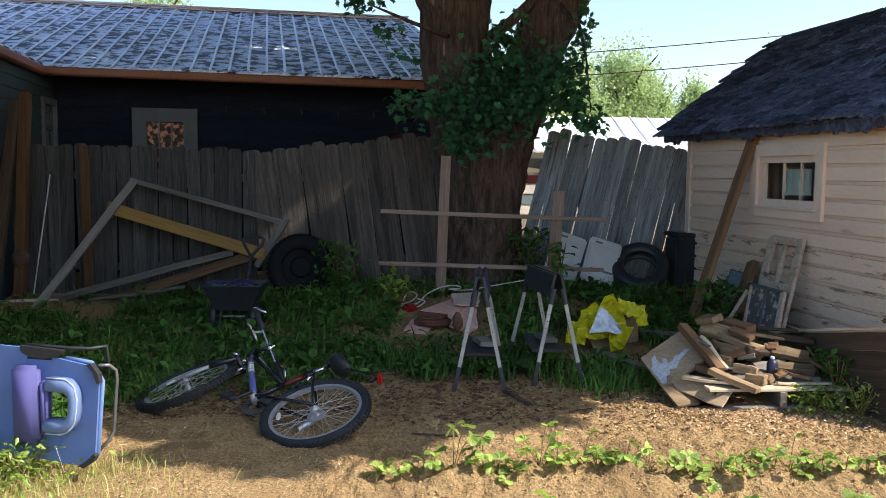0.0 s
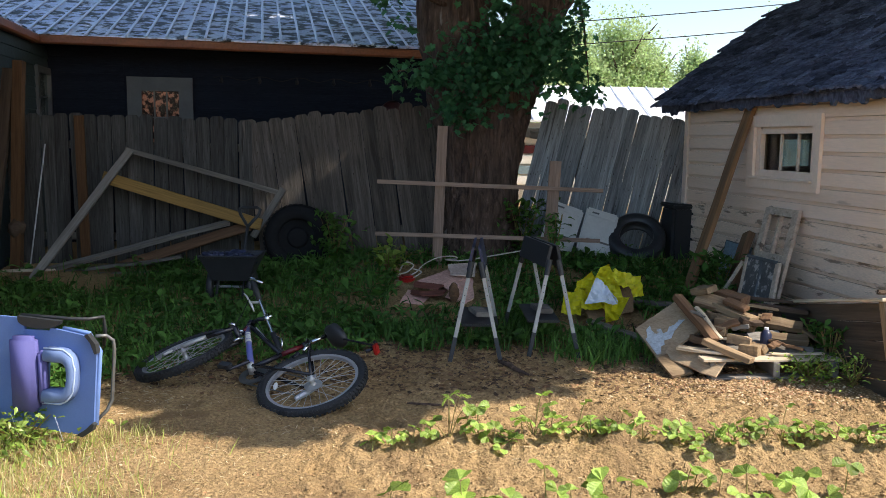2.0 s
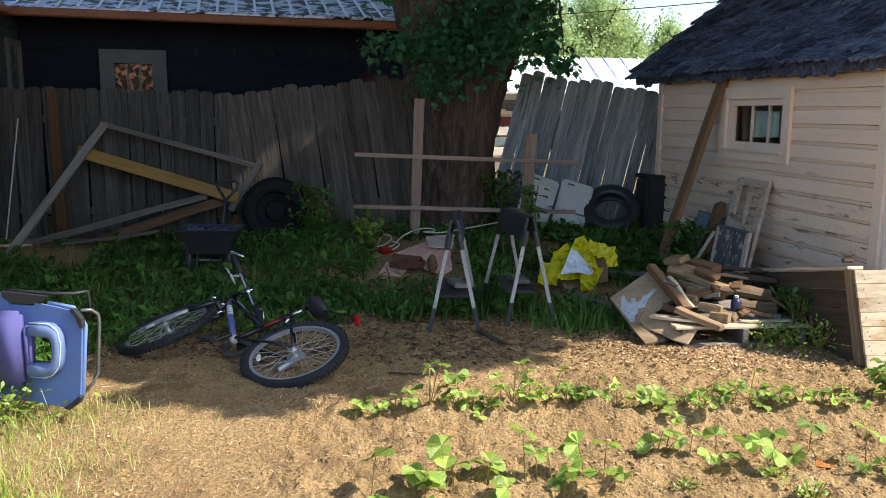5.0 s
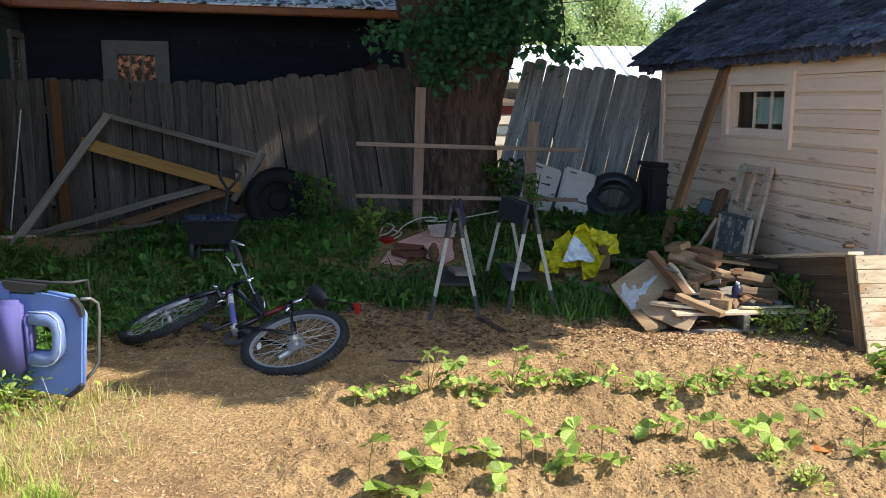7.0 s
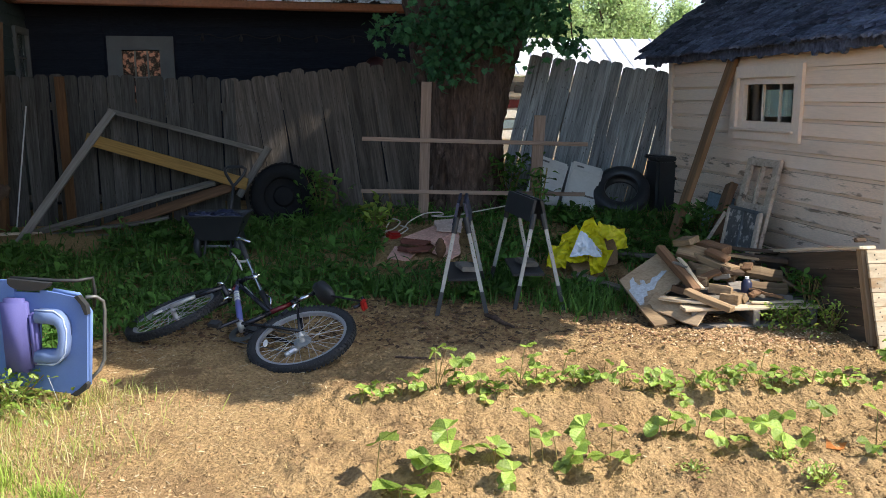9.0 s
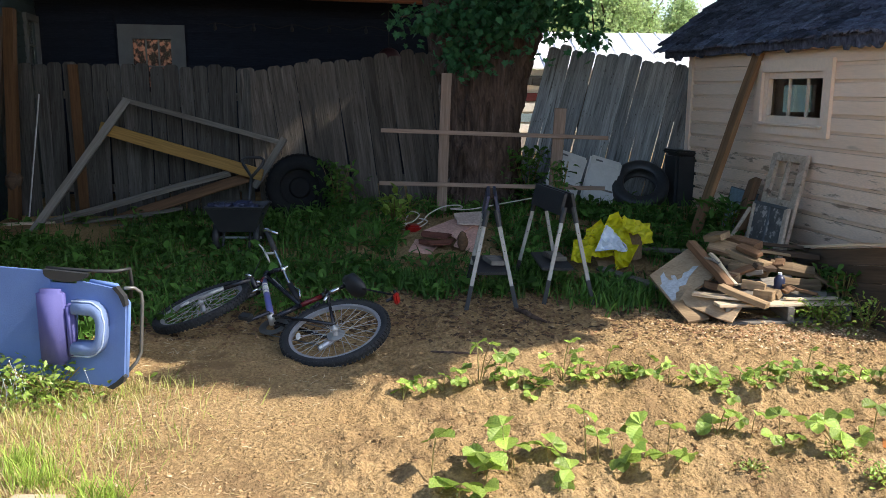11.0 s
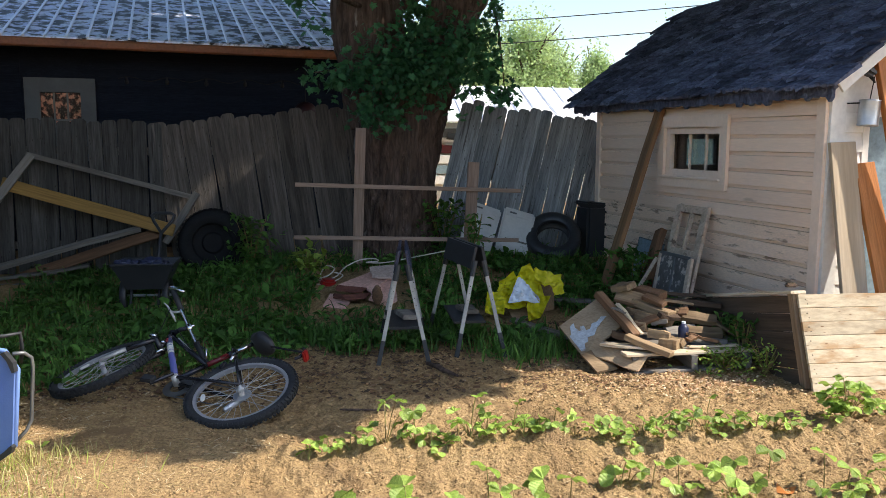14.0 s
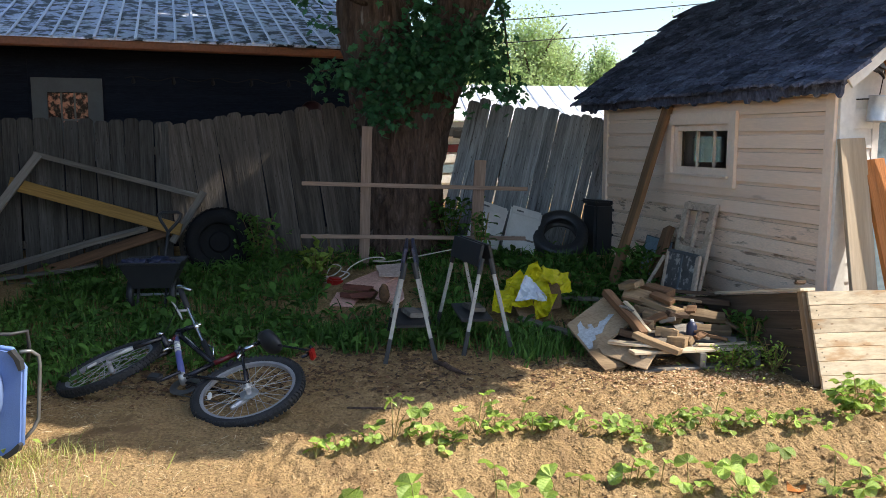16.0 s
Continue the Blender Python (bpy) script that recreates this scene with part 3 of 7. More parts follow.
# string lights under the eave
cord = thing("string_lights", hp(3.8, 0.2, 2.3), "black cord of small unlit bulbs under the eave", "string lights")
pts = [hp(2.3 + 0.1 * i, 0.25, 2.34 + 0.03 * math.sin(i * 1.25)) for i in range(33)]
part("cord", tubes((pts, 0.006), n=5), M["wire"], cord)
for i in range(1, 33, 5):
    p = pts[i]
    bm = tubes(([p, p - UP * 0.03, p - UP * 0.05, p - UP * 0.085, p - UP * 0.1], [0.012, 0.014, 0.024, 0.026, 0.004]), n=8)
    part("bulb", bm, M["wire"], cord, smooth=True)
dish = thing("lantern", hp(4.75, 0.35, 1.95), "dark red round lantern hanging by the house wall", "lantern")
bm = bmesh.new()
bmesh.ops.create_uvsphere(bm, u_segments=20, v_segments=12, radius=0.17, matrix=Matrix.Translation(hp(4.75, 0.45, 1.93)))
part("shade", bm, M["maroon"], dish, smooth=True)
part("hanger", tubes(([hp(4.75, 0.45, 2.09), hp(4.75, 0.45, 2.72)], 0.006), n=6), M["wire"], dish)

# ---- fences ----
def dog_ear(name, length, width, material):
    c, h = width * 0.2, 0.018
    bm = bmesh.new()
    out = [(0, -width / 2), (length - c, -width / 2), (length, -width / 2 + c), (length, width / 2 - c), (length - c, width / 2), (0, width / 2)]
    poly_slab(bm, [(x, y, -h / 2) for x, y in out], (0, 0, 1), h)
    return finish(bm, name, material)


def fence_run(fence, x0, x1, y0, y1, top0, top1, base, lean, material, pitch=0.150, gap=0.0, seed=1, skip=(), widths=(0.148, 0.151, 0.145)):
    rng = random.Random(seed)
    meshes = [dog_ear("board", 1.9, q, material) for q in widths]
    n = int((x1 - x0) / pitch)
    for i in range(n + 1):
        if i in skip:
            continue
        f = i / n
        x, y, top = x0 + (x1 - x0) * f, y0 + (y1 - y0) * f, top0 + (top1 - top0) * f + rng.uniform(-0.03, 0.03)
        a = lean + rng.uniform(-0.014, 0.014)
        d = Vector((math.sin(a), rng.uniform(-0.012, 0.012), math.cos(a)))
        p1 = Vector((x + rng.uniform(-gap, gap), y - 0.012 * (i % 2) + rng.uniform(-0.006, 0.006), top))
        length = (top - base) / math.cos(a)
        m = frame_of(p1 - d * length, p1, (rng.uniform(-0.06, 0.06), -1, 0))
        piece("board", meshes[i % 3], m @ Matrix.Diagonal((length / 1.9, 1, 1, 1)), fence)


fence_a = thing("fence", (-3.6, 9.78, 0), "weathered grey dog-eared board fence, upright", "fence", "fence runs")
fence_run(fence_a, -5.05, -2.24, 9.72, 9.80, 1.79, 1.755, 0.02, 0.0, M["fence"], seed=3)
fence_b = thing("fence", (-1.2, 9.85, 0), "weathered grey board fence sagging and leaning", "fence", "fence runs")
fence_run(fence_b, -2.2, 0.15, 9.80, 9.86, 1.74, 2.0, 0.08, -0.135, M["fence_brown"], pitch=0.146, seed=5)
fence_c = thing("fence", (1.9, 9.95, 0), "pale grey board fence leaning beside the tree", "fence", "fence runs")
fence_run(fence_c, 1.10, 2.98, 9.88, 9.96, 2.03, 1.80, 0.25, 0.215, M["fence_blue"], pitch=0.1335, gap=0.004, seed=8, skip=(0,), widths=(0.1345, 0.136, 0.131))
for f, x0, x1, za, zb in ((fence_a, -5.05, -2.2, 1.45, 1.43), (fence_a, -5.05, -2.2, 0.4, 0.4), (fence_b, -2.2, 0.1, 1.4, 1.55), (fence_b, -2.0, 0.2, 0.45, 0.55), (fence_c, 1.0, 2.9, 1.62, 1.4), (fence_c, 0.8, 2.8, 0.62, 0.5)):
    beam("rail", (x0, 9.86 if f is not fence_c else 9.98, za), (x1, 9.93 if f is not fence_c else 10.02, zb), 0.04, 0.085, M["old_wood"], f, face=(0, 0, 1), wob=0.004)
for f, x, y in ((fence_a, -5.0, 9.9), (fence_a, -2.6, 9.92), (fence_b, -0.6, 9.98), (fence_c, 1.6, 10.08), (fence_c, 2.75, 10.1)):
    beam("post", (x, y, 0), (x, y, 1.6), 0.09, 0.09, M["old_wood"], f)
beam("orange_board", (-4.04, 9.69, 0.05), (-4.06, 9.70, 1.77), 0.105, 0.03, M["stained"], fence_a, face=(0, -1, 0), label="orange-brown stained board")

# ---- shed ----
SA, SD, SN = Vector((2.70, 9.60, 0)), Vector((0.158, -0.9874, 0)).normalized(), Vector((-0.9874, -0.158, 0)).normalized()


def sp(s, off, z):
    return SA + SD * s + SN * off + UP * z


SL = 3.635
shed = thing("shed", sp(1.7, -1.2, 0.1), "small cream-painted clapboard shed with a dark shingle roof", "shed")
W0, W1, Z0, Z1 = 1.46, 2.39, 1.22, 1.73


def shed_block(name, s0, s1, o0, o1, z0, z1, material, label=""):
    bm = bmesh.new()
    poly_slab(bm, [sp(s0, o0, z0), sp(s1, o0, z0), sp(s1, o1, z0), sp(s0, o1, z0)], UP, z1 - z0)
    return part(name, bm, material, shed, label)


shed_block("wall", 0, W0, -0.02, -0.10, 0.08, 2.02, M["ply"])
shed_block("wall", W1, SL, -0.02, -0.10, 0.08, 2.02, M["ply"])
shed_block("wall", W0, W1, -0.02, -0.10, 0.08, Z0, M["ply"])
shed_block("wall", W0, W1, -0.02, -0.10, Z1, 2.02, M["ply"])
shed_block("foundation", 0.02, SL - 0.02, -0.012, -2.58, 0.0, 0.10, M["dark_wood"])
for row in range(14):
    z = 0.08 + 0.1395 * row
    zt = min(z + 0.148, 2.0)
    spans = [(0.08, SL - 0.09)]
    if zt > Z0 and z < Z1:
        spans = [(0.08, W0), (W1, SL - 0.09)]
    for k, (a, b) in enumerate(spans):
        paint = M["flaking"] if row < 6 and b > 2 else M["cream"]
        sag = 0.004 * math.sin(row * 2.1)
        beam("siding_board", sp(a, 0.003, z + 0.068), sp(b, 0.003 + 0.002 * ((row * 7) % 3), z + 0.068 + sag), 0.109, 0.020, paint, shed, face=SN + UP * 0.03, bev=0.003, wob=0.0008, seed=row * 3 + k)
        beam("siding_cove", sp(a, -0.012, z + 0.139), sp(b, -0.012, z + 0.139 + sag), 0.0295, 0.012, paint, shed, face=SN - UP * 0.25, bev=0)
for s, w in ((0.035, 0.085), (SL - 0.045, 0.095)):
    beam("corner_board", sp(s, 0.014, 0.06), sp(s, 0.014, 1.99), w, 0.03, M["cream_trim"], shed, face=SN)
wf = flat_window(shed, sp(1.93, -0.045, 1.475), SD, 0.80, 0.33, 0.07, 2, 0, M["cream_trim"], M["glass"], SN)
win = part("window_trim", _ring(sp(1.93, 0.012, 1.475), SD, 0.91, 0.45, 0.105, 0.032, SN), M["cream_trim"], shed)
beam("window_sill", sp(1.44, 0.05, 1.235), sp(2.42, 0.05, 1.235), 0.05, 0.02, M["cream_trim"], shed)
# front gable
bm = bmesh.new()
gable = [sp(SL, -0.10, 0.08), sp(SL, -0.30, 0.08), sp(SL, -0.30, 2.18), sp(SL, -0.10, 2.04)]
poly_slab(bm, gable, -SD, 0.08)
poly_slab(bm, [sp(SL, -1.15, 0.08), sp(SL, -2.6, 0.08), sp(SL, -2.6, 2.0), sp(SL, -1.3, 2.95), sp(SL, -1.15, 2.84)], -SD, 0.08)
poly_slab(bm, [sp(SL, -0.30, 1.80), sp(SL, -1.15, 1.80), sp(SL, -1.15, 2.84), sp(SL, -0.30, 2.18)], -SD, 0.08)
part("front_wall", bm, M["white_paint"], shed, "white painted boards of the gable end")
for row in range(12):
    z = 0.1 + row * 0.14
    beam("siding_board", sp(SL + 0.012, -0.12, z + 0.07), sp(SL + 0.012, -0.29, z + 0.07), 0.146, 0.018, M["white_paint"], shed, face=SD + UP * 0.1)
door = part("door", poly_slab(bmesh.new(), [sp(SL - 0.03, -0.34, 0.1), sp(SL - 0.03, -1.12, 0.1), sp(SL - 0.03, -1.12, 1.76), sp(SL - 0.03, -0.34, 1.76)], -SD, 0.04), M["blue_door"], shed, "blue-grey painted door")
beam("door_frame", sp(SL + 0.01, -0.32, 0.1), sp(SL + 0.01, -0.32, 1.84), 0.06, 0.03, M["white_paint"], shed, face=SD)
beam("door_frame", sp(SL + 0.01, -0.30, 1.80), sp(SL + 0.01, -1.16, 1.80), 0.09, 0.03, M["white_paint"], shed, face=SD)
beam("corner_board", sp(SL + 0.012, -0.065, 0.06), sp(SL + 0.012, -0.065, 2.02), 0.13, 0.03, M["white_paint"], shed, face=SD)
# unseen back wall, with an added opening that brightens the side window
bm = bmesh.new()
poly_slab(bm, [sp(0, 0, 0.08), sp(0, -1.1, 0.08), sp(0, -1.1, 2.80), sp(0, 0, 2.0)], SD, 0.08)
poly_slab(bm, [sp(0, -1.5, 0.08), sp(0, -2.6, 0.08), sp(0, -2.6, 2.0), sp(0, -1.5, 2.80)], SD, 0.08)
poly_slab(bm, [sp(0, -1.1, 0.08), sp(0, -1.5, 0.08), sp(0, -1.5, 1.3), sp(0, -1.1, 1.3)], SD, 0.08)
poly_slab(bm, [sp(0, -1.1, 1.6), sp(0, -1.5, 1.6), sp(0, -1.5, 2.80), sp(0, -1.3, 2.95), sp(0, -1.1, 2.80)], SD, 0.08)
part("back_wall", bm, M["cream_trim"], shed)
# tinted pane added to colour the light seen through the side window
part("back_pane", poly_slab(bmesh.new(), [sp(0.02, -1.1, 1.3), sp(0.02, -1.5, 1.3), sp(0.02, -1.5, 1.6), sp(0.02, -1.1, 1.6)], SD, 0.004), M["dark_glass"], shed)
shed_block("far_wall", 0.08, SL - 0.08, -2.52, -2.6, 0.08, 2.0, M["cream_trim"])
E0, E1, EZ, RZ, RO = -0.36, SL + 0.2, 1.93, 3.04, -1.30
EO = 0.13
sroof = part("roof", poly_slab(bmesh.new(), [sp(E0, EO, EZ), sp(E1, EO, EZ), sp(E1, RO, RZ), sp(E0, RO, RZ)], SN * 0.62 + UP * 0.78, 0.05), M["shingle"], shed, "mossy dark shingles curling at the edge")
part("roof", poly_slab(bmesh.new(), [sp(E0, -2.8, EZ), sp(E1, -2.8, EZ), sp(E1, RO, RZ), sp(E0, RO, RZ)], -SN * 0.62 + UP * 0.78, 0.05), M["shingle"], shed)
beam("barge_board", sp(E1 + 0.012, EO - 0.03, EZ + 0.012), sp(E1 + 0.012, RO, RZ - 0.02), 0.075, 0.022, M["white_paint"], shed, face=SD)
rng = random.Random(77)
low = []
q = E1 - 0.01
while q > E0:
    low.append((q, EZ - 0.035 - 0.02 * rng.random() - (0.03 if rng.random() < 0.16 else 0.0)))
    q -= rng.uniform(0.015, 0.06)
part("drip_edge", poly_slab(bmesh.new(), [sp(E0, EO - 0.01, EZ + 0.04), sp(E1 - 0.01, EO - 0.01, EZ + 0.04)] + [sp(a, EO - 0.01, b) for a, b in low], SN, 0.03), M["shingle"], shed, "ragged black roofing felt along the eave")
part("ridge_cap", tubes(([sp(E0, RO, RZ + 0.05), sp(E1, RO, RZ + 0.05)], 0.06), n=8), M["shingle"], shed)
rng = random.Random(21)
sh_me = []
for k in range(6):
    bm = bmesh.new()
    wd = 0.215 + 0.025 * (k % 3)
    poly_slab(bm, [(wd * q / 9, rng.uniform(-0.03, 0.025), rng.uniform(-0.004, 0.008)) for q in range(10)] + [(wd, 0.24, -0.004), (0, 0.24, -0.004)], (0, 0, 1), 0.02)
    for v in bm.verts:
        v.co += Vector((rng.uniform(-0.008, 0.008), rng.uniform(-0.01, 0.01), rng.uniform(-0.006, 0.010)))
    sh_me.append(finish(bm, "shingle", M["shingle"]))
slope = (sp(0, RO, RZ) - sp(0, EO, EZ))
SU = slope.normalized()
nrm = SD.cross(SU).normalized()
if nrm.z < 0:
    nrm = -nrm
rows_n = 16
for r in range(rows_n):
    s = E0 - 0.02 - (0.13 if r % 2 else 0)
    while s < E1 - 0.05:
        k = rng.randrange(6)
        base = sp(s, EO + 0.02, EZ) + SU * (r * slope.length / rows_n - 0.055 + rng.uniform(-0.025, 0.025)) + nrm * (0.068 + rng.uniform(0, 0.014))
        m = Matrix((SD, SU, nrm)).transposed().to_4x4()
        m = Matrix.Translation(base) @ m @ pose(0, 0, 0, -5.0 + rng.uniform(-4, 3), rng.uniform(-2, 2), rng.uniform(-4, 4))
        piece("shingle", sh_me[k], m, sroof)
        s += 0.228

# ---- maple tree ----
def limb(bm, pts, rads, n=40, rough=0.05, rows=0.10):
    """A bark-ridged limb through pts."""
    pts = [Vector(p) for p in pts]
    path, rr = [], []
    for i in range(len(pts) - 1):
        k = max(2, int((pts[i + 1] - pts[i]).length / rows))
        for j in range(k):
            f = j / k
            p0, p1, p2, p3 = pts[max(i - 1, 0)], pts[i], pts[i + 1], pts[min(i + 2, len(pts) - 1)]
            path.append(0.5 * ((2 * p1) + (p2 - p0) * f + (2 * p0 - 5 * p1 + 4 * p2 - p3) * f * f + (3 * p1 - p0 - 3 * p2 + p3) * f ** 3))
            rr.append(rads[i] + (rads[i + 1] - rads[i]) * f)
    path.append(pts[-1])
    rr.append(rads[-1])
    first = len(bm.verts)
    tube(bm, path, rr, n)
    bm.verts.ensure_lookup_table()
    for i in range(first, len(bm.verts)):
        row = (i - first) // n
        v = bm.verts[i]
        c = path[min(row, len(path) - 1)]
        d = v.co - c
        q = Vector((v.co.x * 14, v.co.y * 14, v.co.z * 2.4))
        ridge = abs(noise.noise(q)) * 2 + 0.5 * abs(noise.noise(q * 2.3))
        v.co += d.normalized() * (0.6 - ridge) * rough + d * 0.18 * noise.noise(v.co * 1.7)
    return bm


tree = thing("maple_tree", (0.42, 9.85, 0.2), "big old forked maple with rough brown bark and low leafy sprays", "tree")
bm = bmesh.new()
limb(bm, [(0.42, 9.85, -0.05), (0.42, 9.85, 0.25), (0.41, 9.86, 0.6), (0.40, 9.86, 1.1), (0.40, 9.88, 1.7), (0.41, 9.9, 2.3)], [0.72, 0.60, 0.47, 0.43, 0.47, 0.50], 96, 0.06, 0.035)
limb(bm, [(0.25, 9.86, 1.75), (0.14, 9.88, 2.3), (0.08, 9.92, 3.0), (0.04, 9.95, 3.6), (-0.3, 10.1, 5.2), (-0.9, 10.4, 7.5)], [0.34, 0.37, 0.38, 0.40, 0.34, 0.18], 80, 0.055, 0.05)
limb(bm, [(0.60, 9.88, 1.7), (0.80, 9.9, 2.2), (0.93, 9.92, 2.65), (1.15, 9.95, 3.3), (1.65, 9.98, 4.2), (2.8, 10.0, 6.5)], [0.30, 0.29, 0.27, 0.31, 0.30, 0.16], 72, 0.05, 0.05)
part("trunk", bm, M["bark"], tree, smooth=True)
bm = bmesh.new()
for pts, r in ([[(0.35, 9.8, 2.95), (0.7, 9.75, 3.2), (1.0, 9.7, 3.5)], [0.07, 0.06, 0.05]], [[(1.2, 9.7, 3.4), (1.4, 9.4, 3.1), (1.45, 9.2, 2.7), (1.5, 9.1, 2.1)], [0.03, 0.02, 0.012, 0.005]],
               [[(0.5, 9.5, 2.9), (0.55, 9.3, 2.6), (0.5, 9.15, 2.2), (0.2, 9.05, 1.85)], [0.04, 0.03, 0.02, 0.006]], [[(0.0, 9.6, 3.0), (-0.4, 9.3, 3.1), (-0.85, 9.1, 3.25)], [0.03, 0.02, 0.008]],
               [[(0.8, 9.6, 2.6), (1.0, 9.3, 2.5), (1.35, 9.2, 2.2)], [0.03, 0.02, 0.008]], [[(0.0, 9.6, 2.5), (-0.2, 9.3, 2.3), (-0.5, 9.1, 2.25)], [0.02, 0.015, 0.006]],
               [[(-0.6, 10.3, 6.4), (-3, 10.5, 7.4), (-5, 10.5, 8.2)], [0.16, 0.12, 0.05]], [[(2.4, 10, 5.7), (4.5, 9.0, 6.6), (7, 8.5, 7.5)], [0.15, 0.11, 0.05]],
               [[(-0.3, 10.1, 5.2), (0.5, 8, 6.6), (1.5, 6, 7.8)], [0.15, 0.1, 0.05]], [[(1.9, 10, 4.6), (3, 11.5, 6.2), (4, 14, 8)], [0.15, 0.1, 0.05]]):
    tube(bm, pts, r, 10)
part("branch", bm, M["bark"], tree, smooth=True)
MAPLE = [(0, 0), (0.10, -0.12), (0.34, -0.16), (0.28, 0.02), (0.52, 0.22), (0.30, 0.26), (0.26, 0.48), (0.14, 0.44), (0, 0.80), (-0.14, 0.44), (-0.26, 0.48), (-0.30, 0.26), (-0.52, 0.22), (-0.28, 0.02), (-0.34, -0.16), (-0.10, -0.12)]
MV = [(0, 0.2, 0.0)] + [(x, y, -0.25 * abs(x) - 0.12 * max(0, y - 0.3)) for x, y in MAPLE]
MF = [(0, i, i % 16 + 1) for i in range(1, 17)]


def spread(name, centres, mats, sizes, tv, tf, material, parent=None):
    """Many small leaves from one outline, joined into one mesh."""
    c, r, s = np.asarray(centres, float), np.asarray(mats, float), np.asarray(sizes, float)
    v = np.einsum("nij,kj->nki", r, np.asarray(tv, float)) * s[:, None, None] + c[:, None, :]
    n, k = len(c), len(tv)
    sizes_f = [len(f) for f in tf]
    loops = np.concatenate([np.asarray(f) for f in tf])
    allv = (loops[None, :] + (np.arange(n) * k)[:, None]).ravel()
    starts = np.concatenate([[0], np.cumsum(np.tile(sizes_f, n))[:-1]])
    me = bpy.data.meshes.new(name)
    me.vertices.add(n * k)
    o = np.array(ORI[parent]) if parent is not None else np.zeros(3)
    me.vertices.foreach_set("co", (v.reshape(-1, 3) - o).ravel())
    me.loops.add(len(allv))
    me.loops.foreach_set("vertex_index", allv.astype(np.int32))
    me.polygons.add(len(starts))
    me.polygons.foreach_set("loop_start", starts.astype(np.int32))
    me.update(calc_edges=True)
    me.validate()
    me.materials.append(material)
    ob = new(name, me)
    if parent is not None:
        ob.parent = parent
    return ob


def turns(n, tilt, rg, drop=0.0):
    """n poses turned at random round z and tilted up to that many radians."""
    yaw, tl, rl = rg.uniform(0, 2 * np.pi, n), rg.uniform(-tilt, tilt, n) + drop, rg.uniform(-tilt, tilt, n)
    cy, sy, ct, st, cr, sr = np.cos(yaw), np.sin(yaw), np.cos(tl), np.sin(tl), np.cos(rl), np.sin(rl)
    z, o = np.zeros(n), np.ones(n)
    rz = np.stack([np.stack([cy, -sy, z], -1), np.stack([sy, cy, z], -1), np.stack([z, z, o], -1)], 1)
    rx = np.stack([np.stack([o, z, z], -1), np.stack([z, ct, -st], -1), np.stack([z, st, ct], -1)], 1)
    ry = np.stack([np.stack([cr, z, sr], -1), np.stack([z, o, z], -1), np.stack([-sr, z, cr], -1)], 1)
    return rz @ rx @ ry


# gaps in the foliage that let streaks of sun through to the fence and the roof
GAPS = (((-1.38, 9.78, 1.29), (-2.12, 9.78, 0.72), 0.245), ((-2.85, 13.36, 3.4), (-2.40, 13.5, 3.42), 0.26), ((-2.10, 13.8, 3.48), (-1.7, 14.0, 3.52), 0.18), ((-4.8, 11.7, 3.0), (-4.6, 11.8, 3.0), 0.22), ((-2.25, 9.78, 0.84), (-2.22, 9.78, 0.72), 0.22), ((0.76, 5.66, 0.03), (0.94, 5.69, 0.03), 0.2))


def opened(p, k):
    """The leaves that do not stand between the sun and those streaks."""
    e1 = np.array(SUN.orthogonal().normalized())
    e2 = np.cross(np.array(SUN), e1)
    for a, b, r in GAPS:
        q0, q1 = (np.array((np.array(v) @ e1, np.array(v) @ e2)) for v in (a, b))
        d, ab = np.stack((p @ e1, p @ e2), -1) - q0, q1 - q0
        d -= np.clip(d @ ab / (ab @ ab), 0, 1)[:, None] * ab
        p = p[np.hypot(d[:, 0], d[:, 1]) > r * k]
    return p


rg = np.random.default_rng(4)
SPRAYS = ((0.45, 9.10, 2.32, 0.55, 0.22, 0.36, 520), (1.02, 9.15, 2.45, 0.26, 0.25, 0.34, 190), (0.16, 9.1, 1.88, 0.26, 0.12, 0.20, 90), (-0.22, 9.15, 2.22, 0.30, 0.15, 0.14, 80), (1.25, 9.15, 2.62, 0.20, 0.15, 0.24, 90),
          (1.47, 9.1, 2.05, 0.20, 0.1, 0.10, 38), (0.60, 9.25, 2.85, 0.2, 0.15, 0.30, 110), (1.33, 9.15, 2.25, 0.18, 0.12, 0.14, 60), (-0.90, 9.1, 3.27, 0.24, 0.12, 0.10, 30), (-0.66, 9.1, 2.98, 0.12, 0.1, 0.12, 18), (1.42, 9.2, 3.1, 0.10, 0.1, 0.3, 30), (-0.48, 9.1, 2.75, 0.12, 0.1, 0.10, 10))
cs = np.concatenate([rg.normal(0, 0.55, (int(k * 2.1), 3)) * (rx, ry, rz) + (x, y, z) for x, y, z, rx, ry, rz, k in SPRAYS])
cs = opened(cs, 0.6)
ob = spread("leaf_spray", cs, turns(len(cs), 0.7, rg, -0.75), rg.uniform(0.06, 0.112, len(cs)), MV, MF, M["leaf"], tree)
# high crown, out of reach overhead, whose shade lies over the back of the yard
EDGE = ((-9, 6.6), (-3.4, 6.3), (-2.3, 5.8), (-1.6, 4.7), (-1.0, 4.55), (-0.5, 4.75), (0.0, 5.05), (0.74, 5.48), (1.4, 5.95), (2.2, 6.7), (6, 7.5))
n = 70000
p = rg.normal(0, 1, (n, 3))
p /= np.linalg.norm(p, axis=1)[:, None]
p *= rg.uniform(0.25, 1, (n, 1)) ** 0.5
p = p * (9.8, 9.2, 3.7) + (2.2, 9.2, 7.4)
lumps = np.array([noise.noise((a * 0.55, b * 0.55, c * 0.55)) for a, b, c in p])
